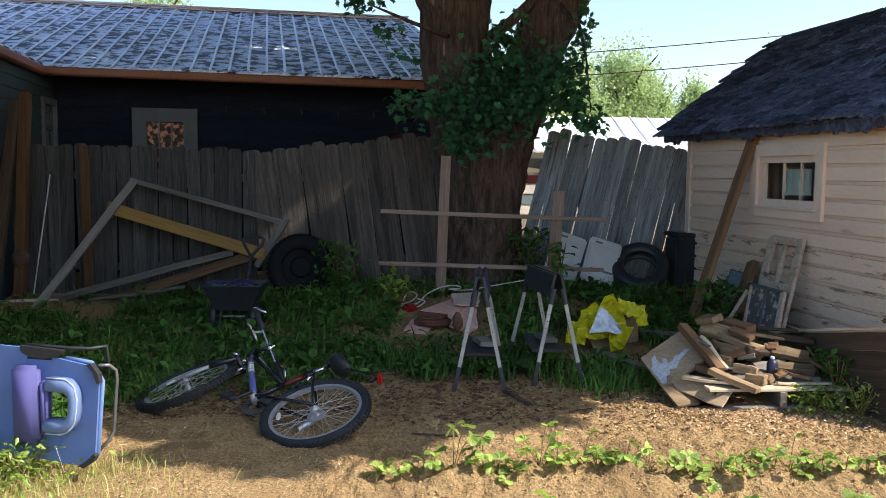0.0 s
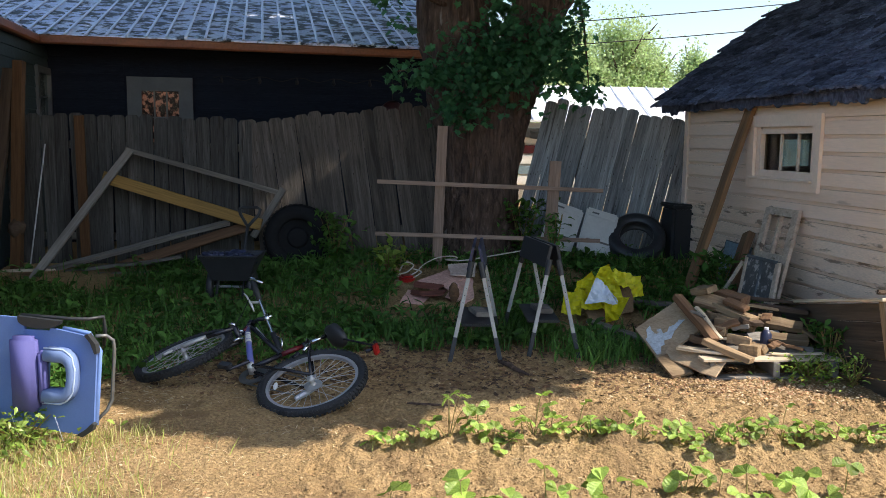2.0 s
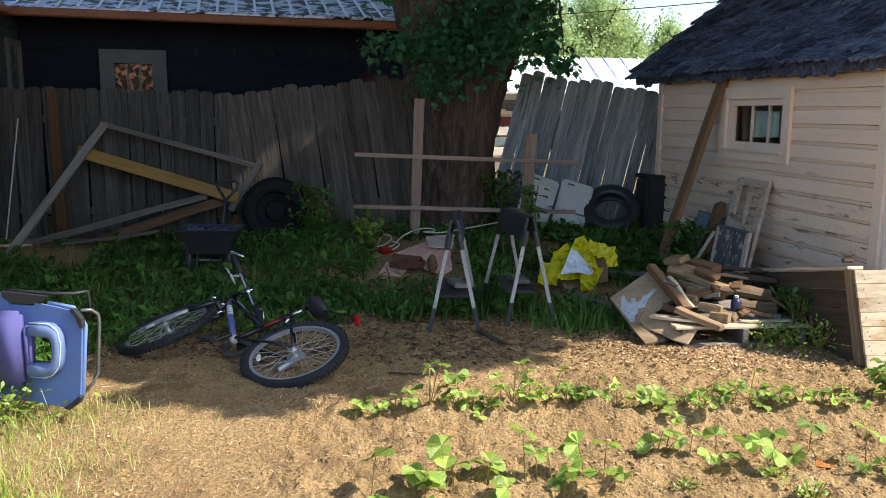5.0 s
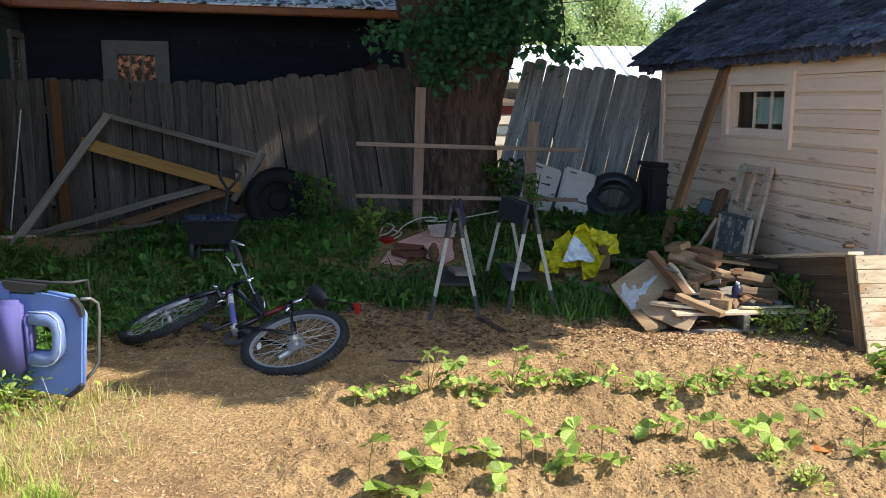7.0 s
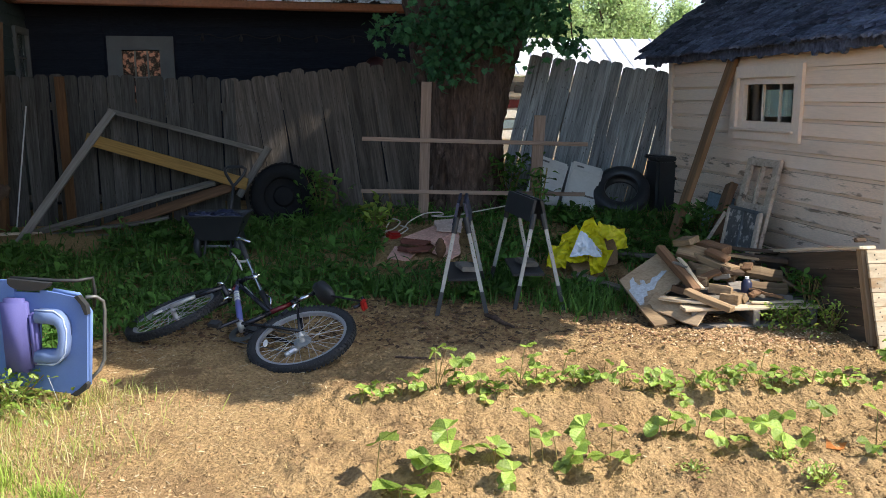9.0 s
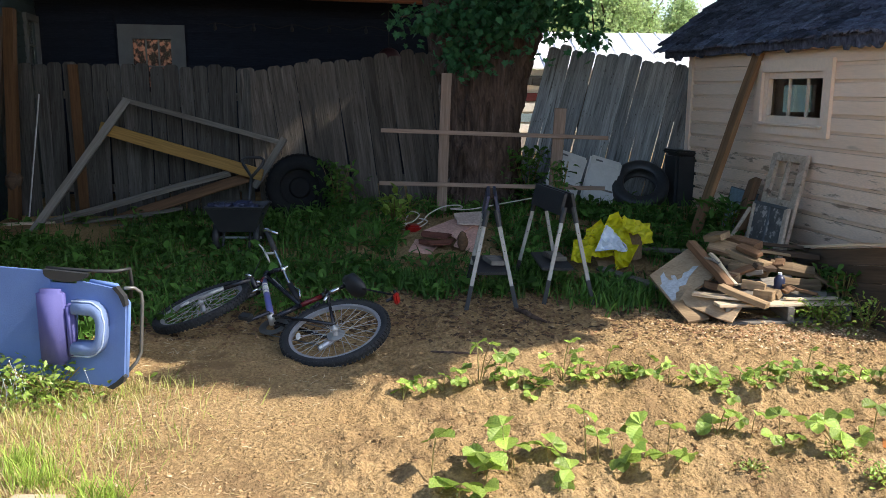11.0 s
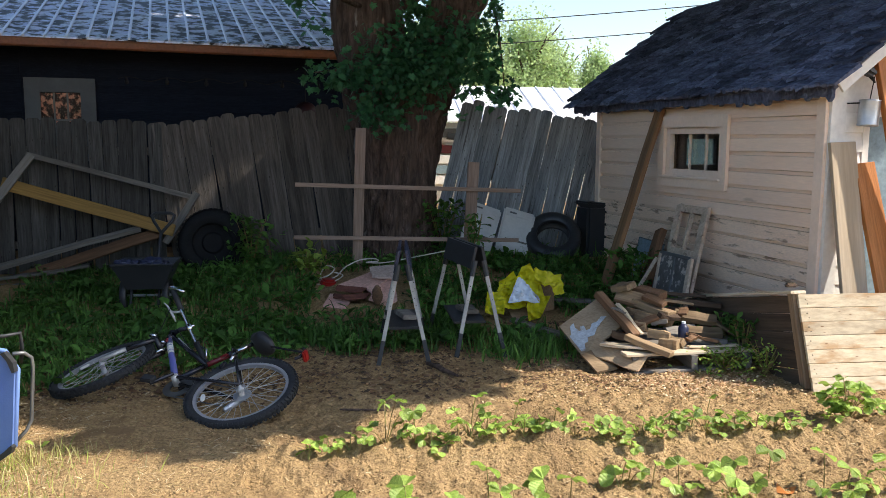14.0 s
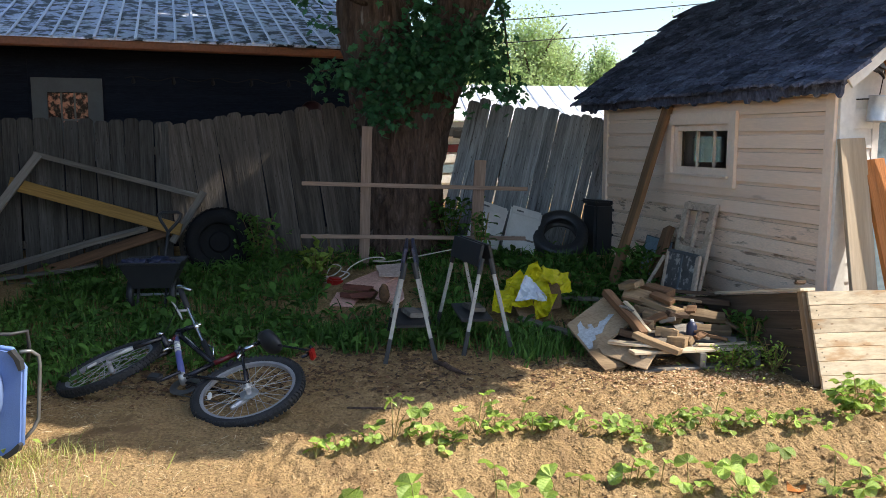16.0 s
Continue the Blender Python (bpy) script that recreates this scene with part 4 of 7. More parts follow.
fx, fy = p[:, 0] - p[:, 2] * SUN.x / SUN.z, p[:, 1] - p[:, 2] * SUN.y / SUN.z
edge = np.interp(fx, [e[0] for e in EDGE], [e[1] for e in EDGE]) + 0.25 * np.array([noise.noise((a * 1.3, b * 0.6, 2.0)) for a, b in zip(fx, fy)])
keep = (fy > edge + 0.1) & (p[:, 2] > 2.3 + 0.235 * p[:, 1]) & (lumps > -0.36)
p = p[keep]
p = opened(p, 1.0)
LV = [(0, 0, 0), (0.4, 0.3, -0.1), (0.3, 0.8, -0.1), (0, 1.1, 0), (-0.3, 0.8, -0.1), (-0.4, 0.3, -0.1)]
spread("crown", p, turns(len(p), 0.6, rg), rg.uniform(0.22, 0.42, len(p)), LV, [(0, 1, 2, 3), (0, 3, 4, 5)], M["leaf"], tree)

# ---- distance ----
barn = thing("outbuilding", (8, 22, 0), "low outbuilding with a bright white metal roof", "building")
part("roof", poly_slab(bmesh.new(), [(0.5, 20.6, 2.02), (16, 21.4, 1.92), (16, 24.4, 2.98), (0.5, 23.6, 3.05)], UP, 0.05), M["white_roof"], barn)
part("wall", poly_slab(bmesh.new(), [(0.6, 20.9, 0), (15.8, 21.7, 0), (15.8, 24.2, 0), (0.6, 23.4, 0)], UP, 2.0), M["white_paint"], barn)
for i in range(30):
    x = 0.8 + i * 0.5
    beam("rib", (x, 20.6 + (x - 0.5) * 0.0516, 2.08), (x, 23.6 + (x - 0.5) * 0.0516, 3.10), 0.03, 0.03, M["rib_metal"], barn)
for z, mm in ((1.62, "white_paint"), (1.35, "bike_red"), (1.1, "white_paint"), (0.85, "blue_door"), (0.6, "white_paint")):
    beam("cladding_band", (0.5, 20.75, z), (4.5, 20.95, z), 0.03, 0.2, M[mm], barn)
beam("dark_window", (1.9, 20.70, 1.75), (3.2, 20.77, 1.75), 0.04, 0.22, M["dark_void"], barn)


def far_tree(x, y, top, rad, base, seed, material, count=26000, leaf=0.15, label="light green leafy tree in the distance"):
    rg2 = np.random.default_rng(seed)
    t = thing("tree", (x, y, 0), label, "tree", "trees in the distance")
    bm = bmesh.new()
    tube(bm, [(x, y, 0), (x + 0.2, y, base + 1), (x, y, top * 0.8)], [0.32, 0.22, 0.06], 8)
    for k in range(7):
        a = k * 0.9 + seed
        z0 = base + (top - base) * (0.1 + 0.1 * k)
        tube(bm, [(x, y, z0), (x + math.cos(a) * rad * 0.5, y + math.sin(a) * rad * 0.5, z0 + 0.9), (x + math.cos(a) * rad * 0.8, y + math.sin(a) * rad * 0.8, z0 + 1.6)], [0.1, 0.06, 0.02], 6)
    part("trunk", bm, M["bark"], t)
    heads = rg2.normal(0, 1, (100, 3))
    heads /= np.linalg.norm(heads, axis=1)[:, None]
    heads = heads * (rad * 0.78, rad * 0.78, (top - base) * 0.42) * rg2.uniform(0.2, 1.0, (100, 1)) + (x, y, (top + base) / 2)
    pick = rg2.integers(0, 100, count)
    c2 = heads[pick] + rg2.normal(0, 1, (count, 3)) * (rad * 0.17, rad * 0.17, (top - base) * 0.085)
    spread("crown", c2, turns(count, 1.2, rg2), rg2.uniform(0.5, 1.0, count) * leaf, LV, [(0, 1, 2, 3), (0, 3, 4, 5)], material, t)


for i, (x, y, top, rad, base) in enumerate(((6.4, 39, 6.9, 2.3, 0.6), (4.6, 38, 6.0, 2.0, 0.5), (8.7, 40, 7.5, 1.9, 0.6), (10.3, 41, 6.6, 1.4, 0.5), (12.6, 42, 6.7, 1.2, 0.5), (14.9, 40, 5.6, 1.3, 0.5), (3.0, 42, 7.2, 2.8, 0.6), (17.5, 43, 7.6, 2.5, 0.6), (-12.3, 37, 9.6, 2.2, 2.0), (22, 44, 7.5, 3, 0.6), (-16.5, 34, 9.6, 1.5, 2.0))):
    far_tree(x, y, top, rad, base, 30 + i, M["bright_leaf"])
M["conifer"] = mat("conifer_needles", (0.045, 0.085, 0.04), (0.03, 0.06, 0.03), 1, 0.7, 0.0, 20)
for x, y, top in ((31.2, 66, 13.4), (26.6, 66, 11.2)):
    t = thing("conifer", (x, y, 0), "dark tall conifer in the distance", "tree", "conifers")
    part("trunk", tubes(([(x, y, 0), (x, y, top)], [0.3, 0.03])), M["bark"], t)
    rg2 = np.random.default_rng(int(x))
    zz = rg2.uniform(2, top, 2600)
    rr = (top - zz) / top * 4.2 * rg2.uniform(0.2, 1, 2600) * (0.6 + 0.4 * np.sin(zz * 5)) + 0.05
    aa = rg2.uniform(0, 6.28, 2600)
    c2 = np.stack([x + rr * np.cos(aa), y + rr * np.sin(aa), zz - rr * 0.25], -1)
    spread("crown", c2, turns(2600, 0.5, rg2), rg2.uniform(0.25, 0.5, 2600), LV, [(0, 1, 2, 3), (0, 3, 4, 5)], M["conifer"], t)
line = thing("power_line", (26, 30, 0), "thin black overhead power lines on wooden poles", "power line")
for x, z in ((-6, 5.6), (26, 8.8)):
    part("pole", tubes(([(x, 30, -0.2), (x, 30, z)], [0.14, 0.1]), n=10), M["bark"], line)
for a, b in (((-6, 30, 4.9), (26, 30, 8.1)), ((-6, 30, 4.15), (26, 30, 7.25))):
    pts = [Vector(a).lerp(Vector(b), k / 24) - UP * 0.32 * math.sin(math.pi * k / 24) for k in range(25)]
    part("cable", tubes((pts, 0.018), n=5), M["wire"], line)

# ---- leaning gate frame and timber by the fence ----
gate = thing("gate_frame", (-3.3, 9.3, 0.05), "broken grey gate frame with yellow brace leaning on fence", "gate frame")
beam("stile", (-4.26, 8.80, 0.03), (-3.46, 9.60, 1.40), 0.085, 0.04, M["old_wood"], gate, face=(0.2, -1, 0.3), wob=0.004)
beam("top_rail", (-3.52, 9.60, 1.40), (-1.80, 9.62, 0.93), 0.055, 0.04, M["old_wood"], gate, face=(0, -1, 0.1), wob=0.004)
beam("brace", (-3.74, 9.50, 1.10), (-2.02, 9.54, 0.585), 0.13, 0.04, M["yellow_wood"], gate, face=(0, -1, 0.1), label="yellowed pine brace", wob=0.003)
beam("end_stile", (-1.78, 9.60, 0.99), (-2.12, 9.55, 0.45), 0.075, 0.04, M["old_wood"], gate, face=(0, -1, 0.1), wob=0.003)
beam("bottom_rail", (-4.45, 9.12, 0.05), (-2.38, 9.55, 0.61), 0.06, 0.05, M["old_wood"], gate, face=(0, -0.6, 1), label="pale weathered rail", wob=0.008)
beam("bottom_rail", (-3.6, 9.45, 0.10), (-2.15, 9.60, 0.57), 0.11, 0.035, M["brown_wood"], gate, face=(0, -1, 0.4), wob=0.006)
for i, (a, b, w, mm) in enumerate((((-5.6, 9.05, 0.06), (-4.15, 9.15, 0.12), 0.06, "white_wood"), ((-5.5, 8.95, 0.05), (-3.0, 9.2, 0.09), 0.09, "old_wood"), ((-4.2, 9.15, 0.07), (-2.9, 9.5, 0.22), 0.10, "old_wood"))):
    beam("loose_board", a, b, w, 0.03, M[mm], wob=0.008, seed=i, label="weathered grey loose board lying at the fence foot", category="board", group="loose boards at the fence")
beam("timber_post", (-4.61, 9.25, 0.02), (-4.55, 9.42, 2.33), 0.105, 0.09, M["stained"], face=(0, -1, 0), wob=0.004, label="tall orange-brown timber post leaning on the fence", category="post", group="leaning posts")
beam("timber_post", (-4.88, 9.2, 0.02), (-4.66, 9.42, 2.25), 0.12, 0.06, M["dark_wood"], face=(0, -1, 0), wob=0.006, seed=4, label="dark brown timber leaning on the fence", category="post", group="leaning posts")
beam("timber_post", (-5.05, 9.2, 0.02), (-4.98, 9.45, 1.7), 0.15, 0.05, M["dark_wood"], face=(0, -1, 0), wob=0.006, seed=6, label="dark brown timber leaning on the fence", category="post", group="leaning posts")
ob = part("metal_rod", tubes(([(-4.46, 9.2, 0.02), (-4.40, 9.6, 1.45)], 0.008), n=6), M["alu"])
tagged(ob, "thin pale metal rod leaning on the fence", "rod")
pot = thing("wrapped_bundle", (-4.60, 9.24, 0.45), "grey cloth wrapped round the timber post", "bundle")
bm = bmesh.new()
bmesh.ops.create_icosphere(bm, subdivisions=3, radius=1)
for v in bm.verts:
    v.co *= 1 + 0.25 * noise.noise(v.co * 2.2)
    v.co = Vector((v.co.x * 0.085 - 4.60, v.co.y * 0.085 + 9.28, v.co.z * 0.105 + 0.55))
part("cloth", bm, M["dark_wood"], pot, smooth=True)

# ---- trellis of rough-sawn stakes ----
tr = thing("trellis", (0.5, 8.92, 0.2), "rough-sawn wooden trellis of two stakes and two rails", "trellis")
beam("stake", (-0.07, 8.95, 0.12), (-0.02, 8.92, 1.69), 0.105, 0.035, M["pink_wood"], tr, face=(0, -1, 0), wob=0.002)
beam("stake", (1.10, 8.98, 0.12), (1.15, 8.92, 1.345), 0.12, 0.035, M["pink_wood"], tr, face=(0, -1, 0), wob=0.002)
beam("rail", (-0.69, 8.89, 1.115), (1.645, 8.88, 1.045), 0.042, 0.02, M["pink_wood"], tr, face=(0, -1, 0), wob=0.002)
beam("rail", (-0.71, 8.89, 0.575), (1.63, 8.88, 0.525), 0.042, 0.02, M["pink_wood"], tr, face=(0, -1, 0), wob=0.002)
ob = part("rope", tubes((curvy([(-0.52, 8.35, 0.16), (-0.46, 8.4, 0.22), (-0.36, 8.5, 0.24), (-0.30, 8.55, 0.3), (-0.38, 8.6, 0.32), (-0.44, 8.5, 0.24), (-0.40, 8.42, 0.2), (-0.28, 8.45, 0.24), (-0.2, 8.6, 0.3), (-0.05, 8.7, 0.36), (0.1, 8.72, 0.37), (0.14, 8.75, 0.34), (0.02, 8.75, 0.33), (0.2, 8.7, 0.33), (0.5, 8.72, 0.38), (0.85, 8.75, 0.44)]), 0.0065), (curvy([(-0.60, 8.3, 0.15), (-0.50, 8.28, 0.18), (-0.42, 8.34, 0.19), (-0.46, 8.44, 0.21), (-0.56, 8.42, 0.20), (-0.54, 8.32, 0.18), (-0.34, 8.30, 0.2), (-0.22, 8.42, 0.25), (-0.30, 8.5, 0.27)]), 0.0065), n=6), M["rope"])
tagged(ob, "pale cotton rope lying tangled on the weeds", "rope")


# ---- tyres, lids and dark bin beside the tree ----
def tyre(c, n, big, w, label, blocks=True, rubber="old_rubber"):
    t = thing("tyre", c, label, "tyre", "old tyres")
    m = Vector(n).normalized().to_track_quat("Z", "Y").to_matrix().to_4x4()
    m.translation = c
    h = w / 2
    prof = [(big * 0.56, -h * 0.75), (big * 0.60, -h), (big * 0.86, -h * 1.05), (big * 0.96, -h * 0.85), (big, -h * 0.5), (big, h * 0.5), (big * 0.96, h * 0.85), (big * 0.86, h * 1.05), (big * 0.60, h), (big * 0.56, h * 0.75), (big * 0.60, h * 0.6), (big * 0.9, 0), (big * 0.60, -h * 0.6)]
    part("casing", revolve(bmesh.new(), prof, m, 48), M[rubber], t, smooth=True)
    if not blocks:
        return
    bm = bmesh.new()
    for k in range(40):
        a = 2 * math.pi * k / 40
        for s in (-0.5, 0.5):
            block(bm, m @ Matrix.Rotation(a + s * 0.08, 4, "Z") @ pose(big + 0.004, 0, s * h * 0.9, 0, 0, 0), (0.012, big * 0.1, h * 0.8))
    part("tread", bm, M[rubber], t)


tyre((2.13, 9.38, 0.49), (-0.15, -0.74, 0.66), 0.315, 0.18, "worn black car tyre leaning on the fence", False, "tyre_rubber")
tyre((-1.60, 9.45, 0.46), (0.05, -1, 0.12), 0.36, 0.22, "large black tyre standing against the fence")
bm = bmesh.new()
revolve(bm, [(0.001, -0.02), (0.235, -0.03), (0.245, 0.0), (0.235, 0.03), (0.12, 0.02), (0.10, 0.05), (0.001, 0.05)], Matrix.Translation((-1.60, 9.45, 0.46)) @ Vector((0.05, -1, 0.12)).to_track_quat("Z", "Y").to_matrix().to_4x4(), 32)
tagged(part("wheel_rim", bm, M["old_rubber"]), "dark rusty wheel rim inside the large tyre", "wheel rim")
bin_ = thing("black_bin", (2.6, 9.5, 0.22), "black plastic bin tucked between fence and shed", "bin")
bm = bmesh.new()
block(bm, pose(2.62, 9.5, 0.54, 0, 0, 10), (0.27, 0.3, 0.62), 0.03)
part("body", bm, M["black_plastic"], bin_)
bm = bmesh.new()
block(bm, pose(2.62, 9.5, 0.86, 0, 4, 10), (0.32, 0.34, 0.05), 0.02)
part("rim", bm, M["black_plastic"], bin_)
for k, (x, z) in enumerate(((1.30, 0.62), (1.70, 0.555))):
    lid = thing("cooler_lid", (x, 9.35, 0.3), "white plastic cooler lid leaning on the fence, scuffed", "lid", "white lids")
    m = pose(x, 9.36 + 0.02 * k, z, -14, 19 - 3 * k, 0)
    bm = bmesh.new()
    block(bm, m, (0.37, 0.045, 0.50), 0.02)
    part("panel", bm, M["cooler"], lid, smooth=False)
    bm = bmesh.new()
    block(bm, m @ pose(0, -0.028, 0.19), (0.30, 0.012, 0.06), 0.005)
    part("ridge", bm, M["cooler"], lid)
    bm = bmesh.new()
    block(bm, m @ pose(0.02, -0.026, -0.10), (0.26, 0.01, 0.02), 0.003)
    part("seam", bm, M["old_wood"], lid)
    bm = bmesh.new()
    block(bm, m @ pose(-0.08, -0.034, 0.2), (0.08, 0.012, 0.018), 0.003)
    part("handle", bm, M["grey_trim"], lid)

def crumple(name, c, size, material, parent, seed, k=0.4, label="", tent=False):
    bm = bmesh.new()
    bmesh.ops.create_icosphere(bm, subdivisions=4, radius=1)
    o = Vector((seed * 3.1, seed * 1.7, 0))
    for v in bm.verts:
        d = v.co.copy()
        fold = abs(noise.noise(d * 2.2 + o)) + 0.5 * abs(noise.noise(d * 4.2 + o))
        r = (1 + 1.0 * k * (fold - 0.38) + 0.5 * noise.noise(d * 1.1 + o)) 
        v.co = Vector((c[0] + d.x * size[0] * r, c[1] + d.y * size[1] * r, max(c[2] + d.z * size[2] * r, c[2] - size[2] * 0.9)))
    if tent:
        for v in bm.verts:
            f = max(0.0, min(1.0, (v.co.z - c[2] + size[2] * 0.6) / (2 * size[2])))
            v.co.x = c[0] + (v.co.x - c[0]) * (1.25 - 0.95 * f)
            v.co.y = c[1] + (v.co.y - c[1]) * (1.25 - 0.9 * f)
    return part(name, bm, material, parent, label, smooth=True)


# ---- seed spreader ----
spr = thing("seed_spreader", (-1.98, 8.0, 0.1), "black push seed spreader with a filled hopper among the weeds", "spreader")


def hopper(bm, z0, z1, b, t, cx, cy, wall=0.012):
    lo = [(cx + sx * b[0], cy + sy * b[1], z0) for sx, sy in ((-1, -1), (1, -1), (1, 1), (-1, 1))]
    hi = [(cx + sx * t[0], cy + sy * t[1], z1) for sx, sy in ((-1, -1), (1, -1), (1, 1), (-1, 1))]
    lo2 = [(cx + sx * (b[0] - wall), cy + sy * (b[1] - wall), z0 + wall) for sx, sy in ((-1, -1), (1, -1), (1, 1), (-1, 1))]
    hi2 = [(cx + sx * (t[0] - wall), cy + sy * (t[1] - wall), z1) for sx, sy in ((-1, -1), (1, -1), (1, 1), (-1, 1))]
    L, H, L2, H2 = ([bm.verts.new(p) for p in q] for q in (lo, hi, lo2, hi2))
    bm.faces.new(L[::-1])
    bm.faces.new(L2)
    for i in range(4):
        j = (i + 1) % 4
        bm.faces.new((L[i], L[j], H[j], H[i]))
        bm.faces.new((H[i], H[j], H2[j], H2[i]))
        bm.faces.new((H2[i], H2[j], L2[j], L2[i]))
    return bm


part("hopper", hopper(bmesh.new(), 0.24, 0.47, (0.16, 0.13), (0.265, 0.21), -1.97, 8.0), M["black_plastic"], spr)
part("rim", tubes(([(-2.235, 7.79, 0.47), (-1.705, 7.79, 0.47), (-1.705, 8.21, 0.47), (-2.235, 8.21, 0.47), (-2.235, 7.79, 0.47)], 0.012), n=6), M["black_plastic"], spr)
for k, (x, y, sx) in enumerate(((-2.13, 7.95, 0.11), (-1.97, 8.05, 0.12), (-1.84, 7.95, 0.1))):
    crumple("bag", (x, y, 0.44), (sx, 0.1, 0.06), M["navy"], spr, 20 + k, 0.5)
for x in (-2.17, -1.80):
    m = pose(x, 8.02, 0.16, 0, 90, 0)
    part("wheel", revolve(bmesh.new(), [(0.05, -0.02), (0.13, -0.03), (0.155, -0.025), (0.155, 0.025), (0.13, 0.03), (0.05, 0.02)], m, 24), M["black_plastic"], spr, smooth=True)
part("axle", tubes(([(-2.2, 8.02, 0.16), (-1.77, 8.02, 0.16)], 0.012)), M["galvanised"], spr)
part("frame", tubes(([(-2.1, 7.85, 0.05), (-2.1, 7.95, 0.24)], 0.012), ([(-1.86, 7.85, 0.05), (-1.86, 7.95, 0.24)], 0.012), ([(-2.1, 7.85, 0.06), (-1.86, 7.85, 0.06)], 0.012)), M["black_plastic"], spr)
part("handle", tubes(([(-1.93, 8.15, 0.3), (-1.93, 8.45, 0.68), (-2.02, 8.55, 0.79), (-2.035, 8.56, 0.84), (-2.0, 8.57, 0.86), (-1.86, 8.57, 0.86), (-1.825, 8.56, 0.84), (-1.84, 8.55, 0.79), (-1.93, 8.45, 0.68)], 0.016), n=8), M["black_plastic"], spr, smooth=True)


# ---- bicycle lying on its side ----
BR = Vector((-0.816, 5.103, 0.112))
BN = Vector((-0.162, -0.301, 0.94)).normalized()
bb = Vector((-1.235, 5.362, 0.120))
BF = (bb - BR - BN * (bb - BR).dot(BN)).normalized()
BU = BF.cross(BN).normalized()


def bp(f, u, n=0.0):
    return BR + BF * f + BU * u + BN * n


bike = thing("bicycle", (-1.2, 5.4, 0.0), "black, red and violet mountain bicycle lying on its side", "bicycle")


def wheel(name, c, ax, big, label):
    m = Vector(ax).normalized().to_track_quat("Z", "Y").to_matrix().to_4x4()
    m.translation = c
    rim = part(name, revolve(bmesh.new(), [(big - 0.068, -0.012), (big - 0.052, -0.015), (big - 0.042, -0.010), (big - 0.042, 0.010), (big - 0.052, 0.015), (big - 0.068, 0.012)], m, 64), M["rim"], bike, label, smooth=False)
    prof = [(big - 0.050, -0.014), (big - 0.036, -0.024), (big - 0.016, -0.025), (big - 0.004, -0.016), (big, 0), (big - 0.004, 0.016), (big - 0.016, 0.025), (big - 0.036, 0.024), (big - 0.050, 0.014)]
    part("tyre", revolve(bmesh.new(), prof, m, 64), M["rubber"], rim, "knobbly black tyre", smooth=True)
    bm = bmesh.new()
    for k in range(72):
        a = 2 * math.pi * k / 72
        for s, dz in ((-1, 0.019), (1, -0.019)):
            block(bm, m @ Matrix.Rotation(a + s * 0.02, 4, "Z") @ pose(big - 0.004, 0, dz, 0, 35 * s, 0), (0.012, 0.015, 0.014))
        block(bm, m @ Matrix.Rotation(a, 4, "Z") @ pose(big + 0.001, 0, 0), (0.008, 0.012, 0.016))
    part("tread", bm, M["rubber"], rim)
    bm = bmesh.new()
    tube(bm, [m @ Vector((0, 0, z)) for z in (-0.05, -0.034, -0.03, -0.026, 0.026, 0.03, 0.034, 0.05)], [0.008, 0.012, 0.028, 0.016, 0.016, 0.028, 0.012, 0.008], 14)
    part("hub", bm, M["alu"], rim, smooth=True)
    bm = bmesh.new()
    for k in range(32):
        a = 2 * math.pi * k / 32
        off = 0.42 if k % 4 < 2 else -0.42
        z = 0.03 if k % 2 else -0.03
        tube(bm, [m @ Vector((0.026 * math.cos(a + off * 3), 0.026 * math.sin(a + off * 3), z)), m @ Vector(((big - 0.068) * math.cos(a), (big - 0.068) * math.sin(a), 0))], 0.0018, 4)
    part("spokes", bm, M["alu"], rim, "thin steel spokes")
    bm = bmesh.new()
    revolve(bm, [(0.001, -0.005), (0.016, -0.005), (0.018, 0.0), (0.016, 0.006), (0.001, 0.007)], m @ pose(-0.195, -0.105, 0.008) @ Matrix.Rotation(radians(30), 4, "Z") @ Matrix.Diagonal((0.8, 2.0, 1, 1)), 18)
    part("wheel_reflector", bm, M["white_paint"], rim, "clear oval spoke reflector")
    return rim


rw = wheel("rear_wheel", BR, BN, 0.328, "rear wheel with alloy rim")
FC = Vector((-1.729, 5.635, 0.132))
crown = Vector((-1.401, 5.72, 0.247))
wn_ = Vector((-0.325, -0.106, 0.94)).normalized()
FA = (crown - FC - wn_ * (crown - FC).dot(wn_)).normalized()
wheel("front_wheel", FC, wn_, 0.328, "front wheel with alloy rim, turned aside")
m = BN.to_track_quat("Z", "Y").to_matrix().to_4x4()
m.translation = BR
bm = bmesh.new()
for k, r in enumerate((0.055, 0.048, 0.042, 0.036, 0.03)):
    revolve(bm, [(0.012, -0.02 - 0.005 * k), (r, -0.02 - 0.005 * k), (r, -0.022 - 0.005 * k), (0.012, -0.022 - 0.005 * k)], m, 24)
part("cassette", bm, M["galvanised"], bike)
hl, hu = Vector((-1.372, 5.79, 0.244)), Vector((-1.355, 5.915, 0.276))
tt, cl, pe = Vector((-1.064, 5.466, 0.181)), Vector((-0.901, 5.552, 0.235)), Vector((-0.800, 5.612, 0.271))
hm = hl.lerp(hu, 0.45)
part("seat_tube", tubes(([bb, tt], 0.0165), n=12), M["bike_black"], bike, "glossy black tube", smooth=True)
part("seat_tube_upper", tubes(([tt, tt.lerp(cl, 0.75)], 0.0168), n=12), M["bike_red"], bike, "glossy dark red tube", smooth=True)
part("seat_clamp", tubes(([tt.lerp(cl, 0.75), cl], 0.021), ([cl + BN * 0.02 - BU * 0.03, cl + BN * 0.045 - BU * 0.01], 0.006), n=12), M["bike_black"], bike, "black seat clamp", smooth=True)
